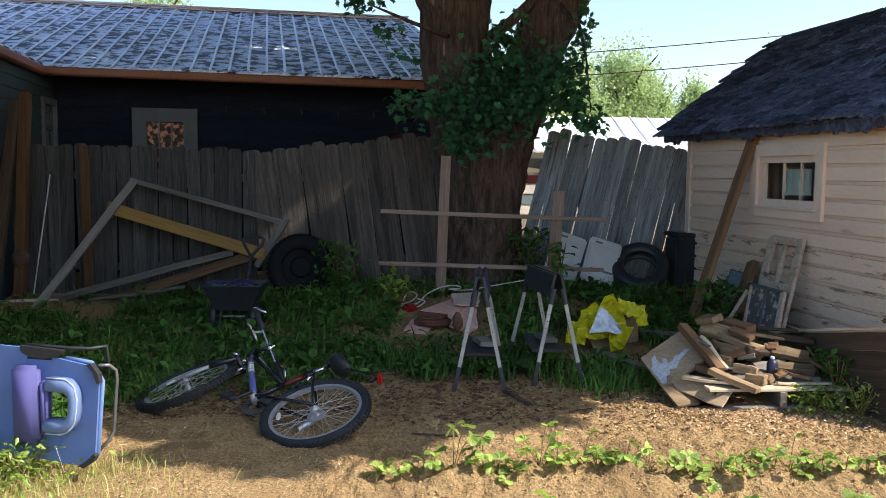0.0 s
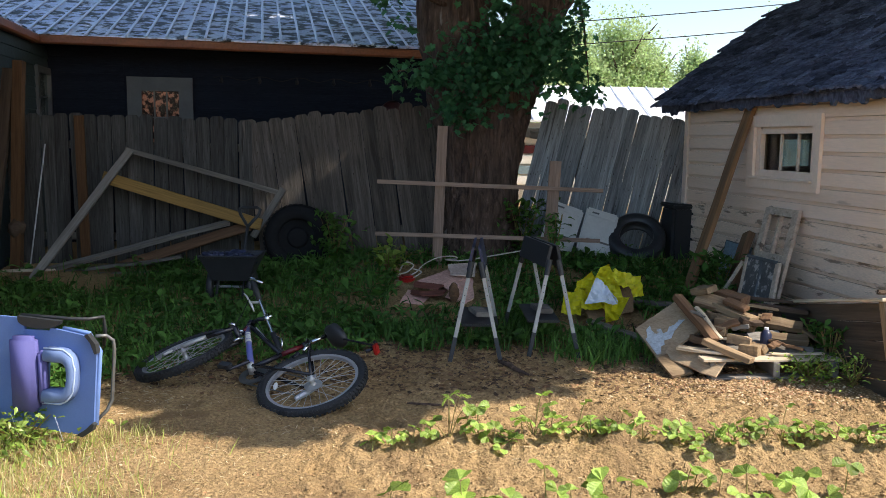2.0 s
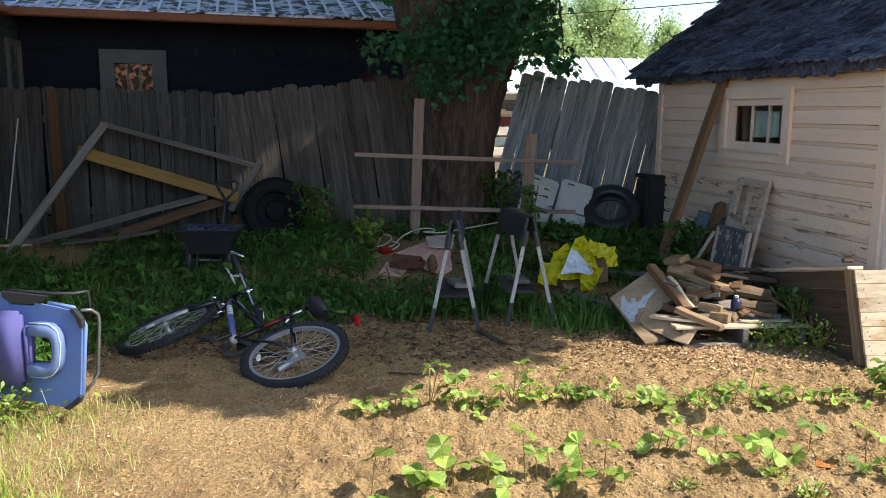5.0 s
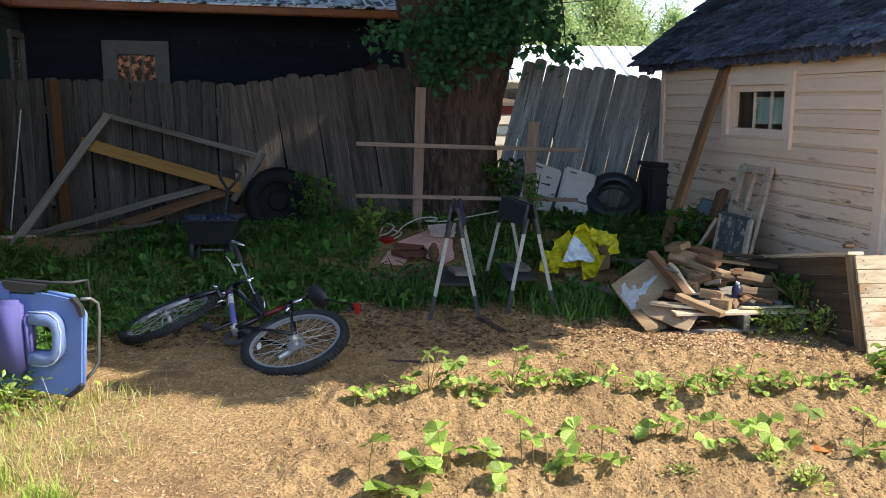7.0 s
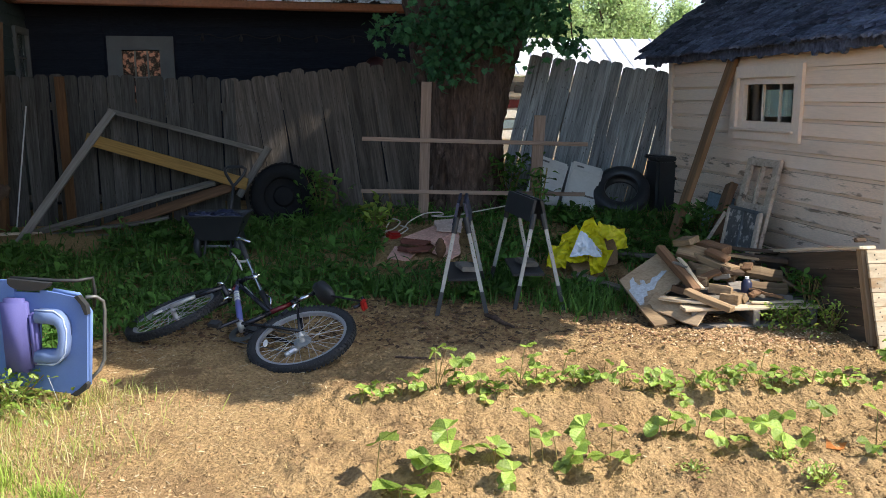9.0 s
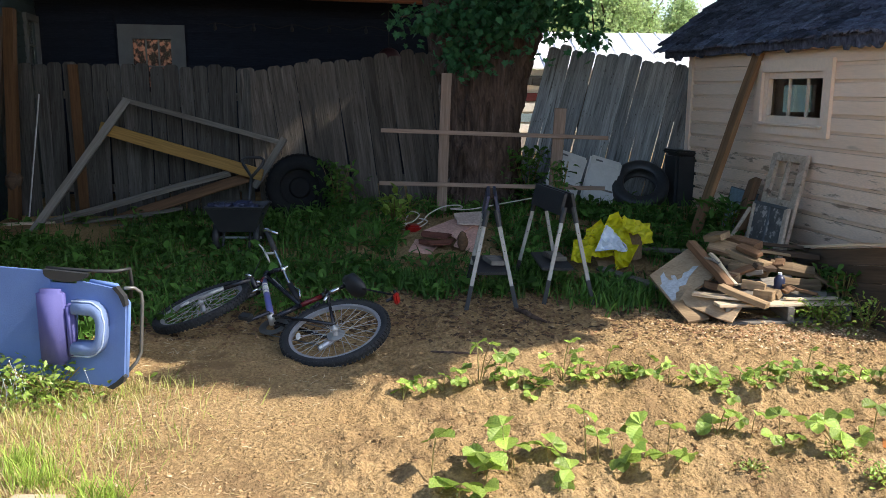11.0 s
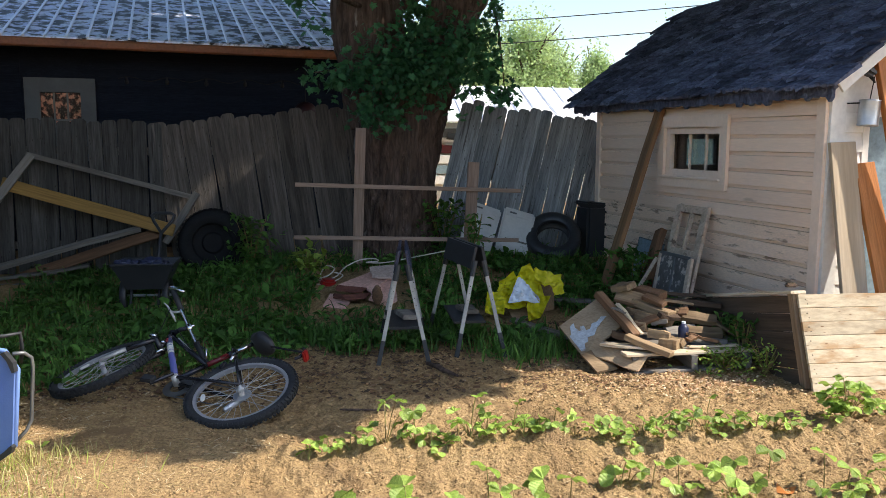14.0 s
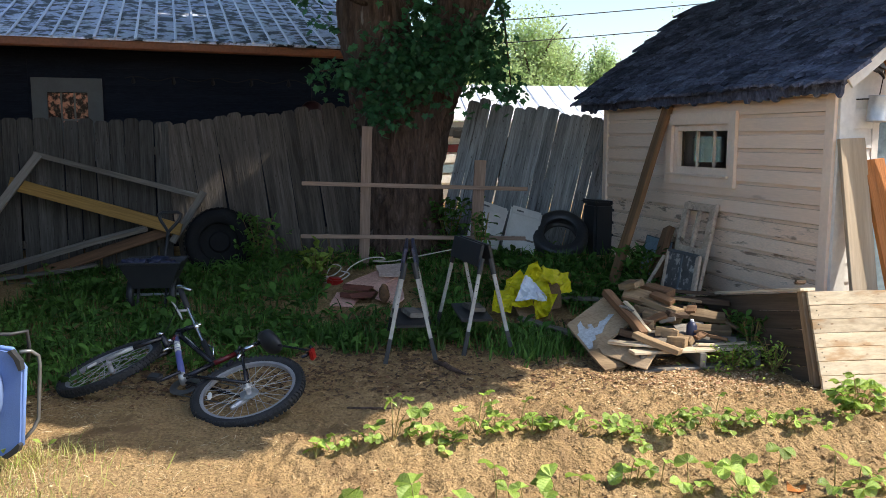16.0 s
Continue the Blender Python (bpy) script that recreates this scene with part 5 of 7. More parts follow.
part("down_tube", tubes(([hm, bb], 0.021), n=12), M["bike_violet"], bike, "violet tube with pale bars", smooth=True)
dd = bb - hm
bm = bmesh.new()
for k, f in enumerate((0.16, 0.22, 0.28, 0.34)):
    tube(bm, [hm + dd * f + BN * 0.003, hm + dd * (f + (0.05 if k % 2 else 0.035)) + BN * 0.003], 0.0205, 12)
part("tube_marking", bm, M["white_paint"], bike, "pale marking bars")
part("top_tube", tubes(([hu.lerp(hl, 0.15), tt], 0.0165), n=12), M["bike_black"], bike, smooth=True)
tv = tt - hu
part("tube_stripe", tubes(([hu + tv * 0.2 + BN * 0.0165, hu + tv * 0.6 + BN * 0.0165], 0.004), n=6), M["alu"], bike, "silver stripe on the black tube")
part("head_tube", tubes(([hl, hm], 0.021), n=12), M["bike_red"], bike, "dark red head tube", smooth=True)
part("head_cup", tubes(([hm, hu], 0.022), ([hu, hu + (hu - hl) * 0.15], 0.026), n=12), M["bike_black"], bike, smooth=True)
part("bottom_bracket", tubes(([bb - BN * 0.036, bb + BN * 0.036], 0.022), n=14), M["alu"], bike, "silver bottom bracket shell", smooth=True)
for s in (-1, 1):
    part("chain_stay", tubes(([bb + BN * 0.025 * s, bp(0.2, 0.0, 0.045 * s), bp(0, 0, 0.055 * s)], 0.010), n=8), M["bike_black"], bike, smooth=True)
    part("seat_stay", tubes(([cl + BN * 0.02 * s, cl.lerp(BR, 0.35) + BN * 0.045 * s, bp(0, 0, 0.055 * s)], 0.009), n=8), M["bike_black"], bike, smooth=True)
    part("fork_leg", tubes(([FC + wn_ * 0.055 * s, FC + FA * 0.18 + wn_ * 0.058 * s], 0.012), n=10), M["alu"], bike, "silver lower fork leg", smooth=True)
    part("fork_leg_upper", tubes(([FC + FA * 0.17 + wn_ * 0.058 * s, crown + wn_ * 0.05 * s], 0.016), n=10), M["bike_black"], bike, "black upper fork leg", smooth=True)
part("fork_crown", tubes(([crown - wn_ * 0.06, crown + wn_ * 0.06], 0.018), ([crown, hl], 0.016), n=10), M["bike_black"], bike, smooth=True)
part("brake_arm", tubes(([Vector((-1.470, 5.78, 0.302)), Vector((-1.430, 5.765, 0.294)), Vector((-1.394, 5.74, 0.266)), Vector((-1.368, 5.73, 0.272))], 0.011), ([Vector((-1.455, 5.76, 0.315)), Vector((-1.425, 5.76, 0.300))], 0.014), n=8), M["chrome"], bike, "chrome brake arm", smooth=True)
part("brake_arm", tubes(([Vector((-1.405, 5.62, 0.226)), Vector((-1.375, 5.64, 0.242)), Vector((-1.35, 5.67, 0.236))], 0.009), n=8), M["chrome"], bike, "chrome brake arm", smooth=True)
part("seatpost", tubes(([cl, pe], 0.0135), n=10), M["chrome"], bike, "bright chrome seat post", smooth=True)
PD = (pe - bb).normalized()
SFW = (BF - PD * BF.dot(PD)).normalized()
bm = bmesh.new()
bmesh.ops.create_icosphere(bm, subdivisions=4, radius=1)
for v in bm.verts:
    f, u, n = v.co
    wid = 0.088 if f < -0.1 else 0.088 - 0.064 * min(1, (f + 0.1) / 0.8)
    v.co = pe + PD * (0.05 + u * 0.05 + 0.018 * f * f) + SFW * (f * 0.135 - 0.02) + BN * (n * wid)
part("saddle", bm, M["black_plastic"], bike, "black padded saddle", smooth=True)
part("saddle_rail", tubes(([pe + SFW * 0.07 + PD * 0.03, pe + BN * 0.02, pe - SFW * 0.08 + PD * 0.03], 0.005), n=6), M["dark_steel"], bike)
b0, b1, b2, b3, b4 = Vector((-1.377, 6.08, 0.560)), Vector((-1.302, 5.97, 0.428)), Vector((-1.237, 5.87, 0.329)), Vector((-1.188, 5.80, 0.253)), Vector((-1.092, 5.66, 0.125))
part("stem", tubes(([hu, hu.lerp(b2, 0.5) + BN * 0.012, b2], 0.015), n=10), M["bike_black"], bike, "black stem", smooth=True)
part("stem_clamp", tubes(([b2 - (b3 - b1).normalized() * 0.02, b2 + (b3 - b1).normalized() * 0.02], 0.02), ([b2 + Vector((-0.03, 0, -0.01)), b2 + Vector((0.035, 0, 0.016))], 0.008), n=10), M["chrome"], bike, "chrome stem clamp", smooth=True)
part("handlebar", tubes(([b0, b1, b2, b3, b4], 0.0125), n=12), M["chrome"], bike, "chrome handlebar", smooth=True)
part("grip", tubes(([b0.lerp(b1, 0.08), b0.lerp(b1, 0.96)], 0.019), n=12), M["rubber"], bike, smooth=True)
part("grip", tubes(([b3.lerp(b4, 0.08), b4], 0.019), n=12), M["rubber"], bike, smooth=True)
part("bar_end", tubes(([b0 + Vector((-0.022, 0.01, -0.004)), b0, b0 + Vector((0.03, -0.03, 0.0)), Vector((-1.284, 6.0, 0.548))], [0.012, 0.016, 0.012, 0.010]), n=10), M["chrome"], bike, "chrome bar end", smooth=True)
part("brake_lever", tubes(([Vector((-1.417, 6.0, 0.473)), Vector((-1.395, 5.985, 0.456)), Vector((-1.372, 5.97, 0.422)), Vector((-1.352, 5.95, 0.392)), Vector((-1.334, 5.93, 0.361))], [0.005, 0.006, 0.008, 0.009, 0.004]), ([Vector((-1.368, 5.97, 0.416)), Vector((-1.315, 5.965, 0.418)), b1], 0.009), n=8), M["alu"], bike, "silver brake lever", smooth=True)
part("brake_lever", tubes(([b3.lerp(b4, 0.15), Vector((-1.105, 5.72, 0.218)), Vector((-1.102, 5.68, 0.165))], 0.007), n=8), M["chrome"], bike, smooth=True)
bm = bmesh.new()
mb = m.copy()
mb.translation = bb
revolve(bm, [(0.05, -0.05), (0.092, -0.05), (0.092, -0.056), (0.05, -0.056)], mb, 32)
revolve(bm, [(0.05, -0.058), (0.075, -0.058), (0.075, -0.063), (0.05, -0.063)], mb, 32)
part("chainring", bm, M["dark_steel"], bike)
part("crank", tubes(([bb + BN * 0.05, bb + BN * 0.055 + BF * 0.07 - BU * 0.13], 0.011), ([bb - BN * 0.065, bb - BN * 0.07 - BF * 0.07 + BU * 0.13], 0.011), n=8), M["bike_black"], bike)
for s in (1, -1):
    bm = bmesh.new()
    block(bm, Matrix.Translation(bb + (BN * 0.09 + BF * 0.07 - BU * 0.13) * s) @ m.to_3x3().to_4x4(), (0.085, 0.055, 0.028), 0.006)
    part("pedal", bm, M["black_plastic"], bike)
part("chain", tubes(([bb - BN * 0.053 + BU * 0.088, bp(0.02, 0.05, -0.03)], 0.004), ([bb - BN * 0.053 - BU * 0.088, bp(0.03, -0.10, -0.04)], 0.004), n=5), M["dark_steel"], bike)
part("derailleur", tubes(([BR - BN * 0.05, BR - BN * 0.05 - BU * 0.06 + BF * 0.03, BR - BN * 0.05 - BU * 0.12 + BF * 0.05], [0.012, 0.022, 0.014]), n=8), M["galvanised"], bike)
cc_ = cl.lerp(BR, 0.22)
part("brake_caliper", tubes(([cc_ + BN * 0.04 + BF * 0.02, cc_ + BN * 0.065 - BF * 0.02 - BU * 0.02, cc_ + BN * 0.06 - BF * 0.03 - BU * 0.08], 0.011), n=8), M["chrome"], bike, "chrome rear brake arm", smooth=True)
part("brake_pad", tubes(([cc_ - BU * 0.10 + BN * 0.05, cc_ - BU * 0.15 + BN * 0.05], 0.012), n=8), M["bike_black"], bike)
rr_ = Vector((-0.482, 5.372, 0.252))
part("reflector_bracket", tubes(([pe + PD * 0.01, pe.lerp(rr_, 0.5) + BN * 0.015, rr_ + BU * 0.03], 0.007), ([rr_ - BU * 0.045 - BF * -0.02, rr_ - BU * 0.02, rr_ + BU * 0.05, rr_ + BU * 0.07 + BF * 0.03], 0.011), n=6), M["bike_black"], bike)
bm = bmesh.new()
block(bm, Matrix.Translation(rr_ - BF * 0.03) @ Matrix((BF, BU, BN)).transposed().to_4x4(), (0.028, 0.045, 0.075), 0.009)
part("rear_reflector", bm, M["red"], bike, "red rear reflector")
part("brake_cable", tubes(([b1, b1 + Vector((-0.06, -0.03, 0.03)), hu + Vector((-0.06, -0.02, 0.06)), crown + Vector((-0.02, 0.02, 0.06))], 0.003), ([b2, hu + Vector((0.05, -0.05, 0.04)), hu.lerp(tt, 0.5) + BN * 0.022, tt + BN * 0.02], 0.003), n=5), M["wire"], bike)

# ---- folding massage lounger standing on its long edge ----
LA = Vector((-0.97, 0.22, 0)).normalized()
LO = Vector((-1.718, 4.25, 0.0))
LF = Vector((-LA.y, LA.x, 0)) * 1.0
if LF.y > 0:
    LF = -LF


def lp(x, z, out=0.0):
    """x metres along the panel from its free end, z up, out towards the open yard."""
    return LO + LA * (x + 0.10 * (0.6 - z) * 0.9) + UP * z + LF * out


lounger = thing("massage_lounger", lp(0.6, 0.05), "blue canvas folding lounger with face cushion standing on its edge", "lounger")


def lslab(pts, out, thick):
    return poly_slab(bmesh.new(), [lp(x, z, out) for x, z in pts], LF, thick)


bm = bmesh.new()
for pts in ([(0.0, 0.15), (0.0, 0.50), (0.06, 0.585), (0.155, 0.60), (0.155, 0.09), (0.07, 0.085)], [(0.155, 0.455), (0.155, 0.60), (0.26, 0.615), (0.26, 0.455)], [(0.155, 0.09), (0.155, 0.315), (0.26, 0.315), (0.26, 0.10)], [(0.26, 0.10), (0.26, 0.60), (0.40, 0.60), (0.40, 0.11)]):
    poly_slab(bm, [lp(x, z, 0) for x, z in pts], LF, 0.014)
part("head_panel", bm, M["canvas"], lounger)
part("body_panel", lslab([(0.40, 0.12), (0.40, 0.655), (1.9, 0.70), (1.9, 0.10)], 0, 0.016), M["canvas"], lounger)


def cushion(x0, x1, z0, z1, out0, thick, bev):
    c = lp((x0 + x1) / 2, (z0 + z1) / 2, out0 + thick / 2)
    mm = Matrix((LA, LF, UP)).transposed().to_4x4()
    mm.translation = c
    bm = bmesh.new()
    block(bm, mm, (x1 - x0, thick, z1 - z0), bev)
    return bm


part("bolster", cushion(0.29, 0.43, 0.20, 0.575, 0.016, 0.07, 0.02), M["canvas_dark"], lounger, "violet padded bolster", smooth=True)
part("bolster", cushion(0.245, 0.29, 0.235, 0.505, 0.016, 0.045, 0.012), M["canvas_dark"], lounger, "violet padded bolster", smooth=True)
arc = [(0.255, 0.523)] + [(0.19 - 0.108 * math.sin(a) ** 0.75, 0.385 + math.copysign(0.138 * abs(math.cos(a)) ** 0.75, math.cos(a))) for a in [math.pi * k / 14 for k in range(15)]] + [(0.255, 0.247)]
bm = bmesh.new()
inner = [(0.255, 0.452)] + [(0.18 - 0.048 * abs(math.sin(math.pi * k / 14)) ** 0.7, 0.385 + math.copysign(0.064 * abs(math.cos(math.pi * k / 14)) ** 0.6, math.cos(math.pi * k / 14))) for k in range(15)] + [(0.255, 0.318)]
rings = []
for (xo, zo), (xi, zi) in zip(arc, inner):
    prof = []
    for f, o in ((0, 0.016), (0.04, 0.05), (0.15, 0.066), (0.5, 0.072), (0.85, 0.066), (0.96, 0.05), (1, 0.016)):
        prof.append(bm.verts.new(lp(xo + (xi - xo) * f, zo + (zi - zo) * f, o)))
    rings.append(prof)
for a, b in zip(rings, rings[1:]):
    for i in range(6):
        bm.faces.new((a[i], a[i + 1], b[i + 1], b[i]))
    bm.faces.new((a[6], a[0], b[0], b[6]))
bm.faces.new(rings[0])
bm.faces.new(rings[-1][::-1])
part("face_cushion", bm, M["canvas_light"], lounger, "pale blue horseshoe face cushion", smooth=True)
part("cushion_piping", tubes(([lp(x + 0.004, z, 0.056 + 0.004 * math.sin(k * 2.3)) for k, (x, z) in enumerate(arc)], [0.0045 + 0.0015 * math.sin(k * 3.7) for k in range(len(arc))]), n=6), M["canvas_pale"], lounger, "puckered pale seam of the cushion", smooth=True)
for pts in ([(0.004, 0.50), (0.03, 0.555), (0.065, 0.59), (0.045, 0.598), (0.0, 0.55), (-0.010, 0.505)], [(0.0, 0.155), (0.035, 0.12), (0.085, 0.085), (0.05, 0.078), (0.0, 0.115), (-0.010, 0.145)]):
    part("corner_bracket", lslab(pts, -0.004, 0.03), M["black_plastic"], lounger)
part("hinge_cover", lslab([(0.44, 0.664), (0.20, 0.652)] + [(0.32 - 0.12 * math.cos(math.pi * k / 12), 0.655 - 0.048 * math.sin(math.pi * k / 12) ** 0.8) for k in range(1, 12)], -0.004, 0.024), M["black_plastic"], lounger, "black plastic hinge cover")
part("edge_tube", tubes(([lp(0.07, 0.085, -0.01), lp(0.0, 0.14, -0.01), lp(-0.004, 0.51, -0.01), lp(0.06, 0.595, -0.01), lp(0.2, 0.61, -0.01)], 0.011), n=8), M["canvas_edge"], lounger, "blue canvas wrapped edge tube", smooth=True)
part("leg_frame", tubes(([lp(0.03, 0.58, -0.02), lp(0.0, 0.575, -0.06), lp(-0.02, 0.545, -0.09), lp(-0.028, 0.50, -0.09), lp(-0.028, 0.24, -0.09), lp(-0.01, 0.19, -0.08), lp(0.02, 0.14, -0.03)], 0.009), n=8), M["dark_steel"], lounger, "grey steel leg hoop", smooth=True)
part("leg_frame", tubes(([lp(0.44, 0.664, -0.01), lp(0.3, 0.66, -0.02), lp(0.2, 0.655, -0.03), lp(0.10, 0.652, -0.06), lp(0.06, 0.655, -0.12), lp(0.06, 0.58, -0.14), lp(0.07, 0.50, -0.15)], 0.009), n=8), M["black_plastic"], lounger, smooth=True)
for a, b in ((lp(1.2, 0.66, -0.03), lp(1.2, 0.02, -0.3)), (lp(0.5, 0.10, 0), lp(0.5, 0.0, 0)), (lp(1.7, 0.10, 0), lp(1.7, 0.0, 0))):
    part("leg", tubes(([a, b], 0.011), n=8), M["black_plastic"], lounger, smooth=True)


# ---- folding sawhorses ----
def sawhorse(x, y, w, dx, label, top):
    s = thing("sawhorse", (x, y + 0.35, 0), label, "sawhorse", "sawhorses")
    h = 0.80
    for side in (-1, 1):
        bm = bmesh.new()
        poly_slab(bm, [(x + dx * f + side * (0.012 + b), y + 0.05 + 0.62 * f, z) for f, b, z in ((0, 0.035, h - 0.16), (0, 0, h), (1, 0, h), (1, 0.035, h - 0.16))], (side, 0, 0.1), 0.02)
        part("top_plate", bm, M[top], s)
        for f in (0, 1):
            a = Vector((x + dx * f + side * 0.03, y + 0.05 + 0.6 * f, h - 0.1))
            b = Vector((x + dx * f + side * w / 2, y - 0.06 + 0.78 * f, lie(x, y) - 0.01))
            p, q = a.lerp(b, 0.16), a.lerp(b, 0.76)
            leg = part("leg", tubes(([a.lerp(b, 0.12), q], 0.0185), n=4), M["leg_steel"], s, "silver metal leg")
            part("foot", tubes(([q.lerp(a, 0.02), b], 0.0205), n=4), M["black_plastic"], leg)
            part("knuckle", tubes(([a, p], 0.02), n=8), M["black_plastic"], leg)
            for k in range(3):
                bm = bmesh.new()
                c = a.lerp(b, 0.26 + 0.07 * k) + Vector((0, -0.0135, 0))
                tube(bm, [c, c - Vector((0, 0.003, 0))], 0.0032, 6)
                part("peg_hole", bm, M["dark_void"], leg)
    bm = bmesh.new()
    block(bm, pose(x + dx * 0.5, y + 0.38, 0.24), (w * 0.66, 0.62, 0.02), 0.004)
    part("shelf", bm, M["black_plastic"], s, "black plastic lower shelf")
    bm = bmesh.new()
    block(bm, pose(x + dx * 0.5 + 0.02, y + 0.36, 0.28, 0, 3, 12), (w * 0.3, 0.24, 0.035), 0.006)
    part("block", bm, M["old_wood"], s, "offcut of wood on the shelf")


sawhorse(0.195, 6.03, 0.36, 0.05, "folding black and silver sawhorse with blue-black top", "navy")
sawhorse(0.765, 6.18, 0.36, -0.12, "folding black and silver sawhorse seen end-on", "black_plastic")


# ---- bags and scraps ----
def crinkled(name, quad, material, parent, seed, amp=0.03, n=15, label=""):
    """A thin creased sheet over four corners, with folds and an uneven hem."""
    o = Vector((seed * 5.3, seed * 2.1, 0.0))
    a, b, c, d = (Vector(q) for q in quad)
    nv = (b - a).cross(d - a).normalized()
    bm = bmesh.new()
    grid = []
    for i in range(n):
        row = []
        for k in range(n):
            u, v = i / (n - 1), k / (n - 1)
            p = a.lerp(b, u).lerp(d.lerp(c, u), v)
            q = p * 7.0 + o
            fold = (0.45 - abs(noise.noise(q))) * 2.2 + 1.3 * (0.3 - abs(noise.noise(q * 2.3))) + 0.5 * noise.noise(q * 4.1)
            edge = 0.03 * noise.noise(Vector((u * 4, v * 4, seed)))
            row.append(bm.verts.new(p + nv * amp * fold + (b - a) * edge * (1 if k in (0, n - 1) else 0.3) + (d - a) * edge * (1 if i in (0, n - 1) else 0.3)))
        grid.append(row)
    for i in range(n - 1):
        for k in range(n - 1):
            w, x, y, z = grid[i][k], grid[i + 1][k], grid[i + 1][k + 1], grid[i][k + 1]
            if (i + k) % 2:
                bm.faces.new((w, x, y))
                bm.faces.new((w, y, z))
            else:
                bm.faces.new((w, x, z))
                bm.faces.new((x, y, z))
    faces = list(bm.faces)
    ext = bmesh.ops.extrude_face_region(bm, geom=faces)
    for v in ext["geom"]:
        if isinstance(v, bmesh.types.BMVert):
            v.co -= nv * 0.003
    return part(name, bm, material, parent, label)


bag = thing("yellow_bag", (1.4, 7.35, 0.1), "crumpled yellow plastic shopping bag draped over a carton", "bag")
crinkled("bag_panel", ((1.08, 7.26, 0.16), (1.52, 7.28, 0.18), (1.46, 7.38, 0.40), (1.14, 7.36, 0.36)), M["yellow_bag"], bag, 1, 0.05, 19)
crinkled("bag_panel", ((1.24, 7.33, 0.30), (1.50, 7.33, 0.30), (1.40, 7.37, 0.50), (1.33, 7.38, 0.47)), M["yellow_bag"], bag, 2, 0.04)
crinkled("bag_panel", ((1.10, 7.32, 0.26), (1.34, 7.34, 0.30), (1.26, 7.40, 0.42), (1.16, 7.38, 0.36)), M["yellow_bag"], bag, 9, 0.04)
crinkled("bag_flap", ((1.44, 7.24, 0.33), (1.66, 7.20, 0.26), (1.66, 7.34, 0.37), (1.44, 7.42, 0.42)), M["yellow_bag"], bag, 3, 0.045)
crinkled("bag_flap", ((1.57, 7.17, 0.24), (1.67, 7.19, 0.26), (1.66, 7.25, 0.36), (1.55, 7.24, 0.35)), M["yellow_bag"], bag, 7, 0.03)
crinkled("bag_side", ((0.98, 7.20, 0.09), (1.14, 7.16, 0.08), (1.19, 7.27, 0.27), (1.02, 7.32, 0.25)), M["yellow_bag"], bag, 4, 0.045)
crinkled("bag_side", ((1.05, 7.15, 0.13), (1.34, 7.15, 0.16), (1.33, 7.22, 0.23), (1.08, 7.22, 0.22)), M["yellow_bag"], bag, 5, 0.04)
crinkled("bag_hem", ((1.35, 7.14, 0.04), (1.45, 7.13, 0.07), (1.55, 7.18, 0.25), (1.33, 7.19, 0.25)), M["yellow_bag"], bag, 6, 0.045)
wb = thing("white_bag", (1.28, 7.2, 0.3), "white plastic bag on top of the yellow bag", "bag")
crinkled("bag_front", ((1.165, 7.12, 0.21), (1.44, 7.13, 0.20), (1.315, 7.24, 0.385), (1.265, 7.24, 0.39)), M["white_bag"], wb, 8, 0.035, 17)
crinkled("bag_back", ((1.44, 7.15, 0.20), (1.42, 7.36, 0.22), (1.31, 7.27, 0.37), (1.30, 7.24, 0.385)), M["white_bag"], wb, 11, 0.025)
cart = thing("carton", (1.55, 7.5, 0.1), "brown cardboard carton half hidden under the bags", "carton")
bm = bmesh.new()
block(bm, pose(1.46, 7.52, 0.19, 4, -6, 20), (0.32, 0.26, 0.26), 0.006)
part("body", bm, M["card"], cart)
bm = bmesh.new()
block(bm, pose(1.33, 7.26, 0.1, 30, 0, 10), (0.26, 0.2, 0.008))
part("flap", bm, M["card"], cart)
SCRAPS = ((((-0.40, 7.67, 0.09), (-0.34, 7.94, 0.15), (-0.11, 7.88, 0.14), (-0.20, 7.62, 0.08)), "pink"), (((0.09, 8.10, 0.20), (0.23, 8.34, 0.26), (0.28, 8.12, 0.21), (0.27, 7.74, 0.12), (0.19, 7.63, 0.09), (0.01, 7.78, 0.12)), "pink"),
          (((-0.26, 8.07, 0.21), (0.04, 8.35, 0.28), (0.30, 8.48, 0.31), (0.32, 8.31, 0.27), (0.10, 8.01, 0.20), (-0.05, 7.98, 0.19)), "pink"), (((-0.27, 8.0, 0.22), (0.0, 7.93, 0.20), (-0.05, 7.83, 0.18), (-0.28, 7.9, 0.19)), "red_brown"),
          (((0.04, 8.36, 0.33), (0.33, 8.42, 0.34), (0.29, 8.08, 0.26), (0.06, 8.12, 0.27)), "pale_scrap"), (((-0.23, 7.74, 0.165), (0.02, 7.79, 0.18), (-0.02, 7.68, 0.155), (-0.20, 7.66, 0.15)), "red_brown"), (((-0.30, 7.86, 0.165), (-0.06, 7.80, 0.15), (-0.10, 7.72, 0.13), (-0.31, 7.78, 0.145)), "red_brown"), (((-0.02, 7.98, 0.20), (0.10, 8.10, 0.225), (0.14, 7.95, 0.19), (0.05, 7.82, 0.16)), "pink"))
rng = random.Random(12)
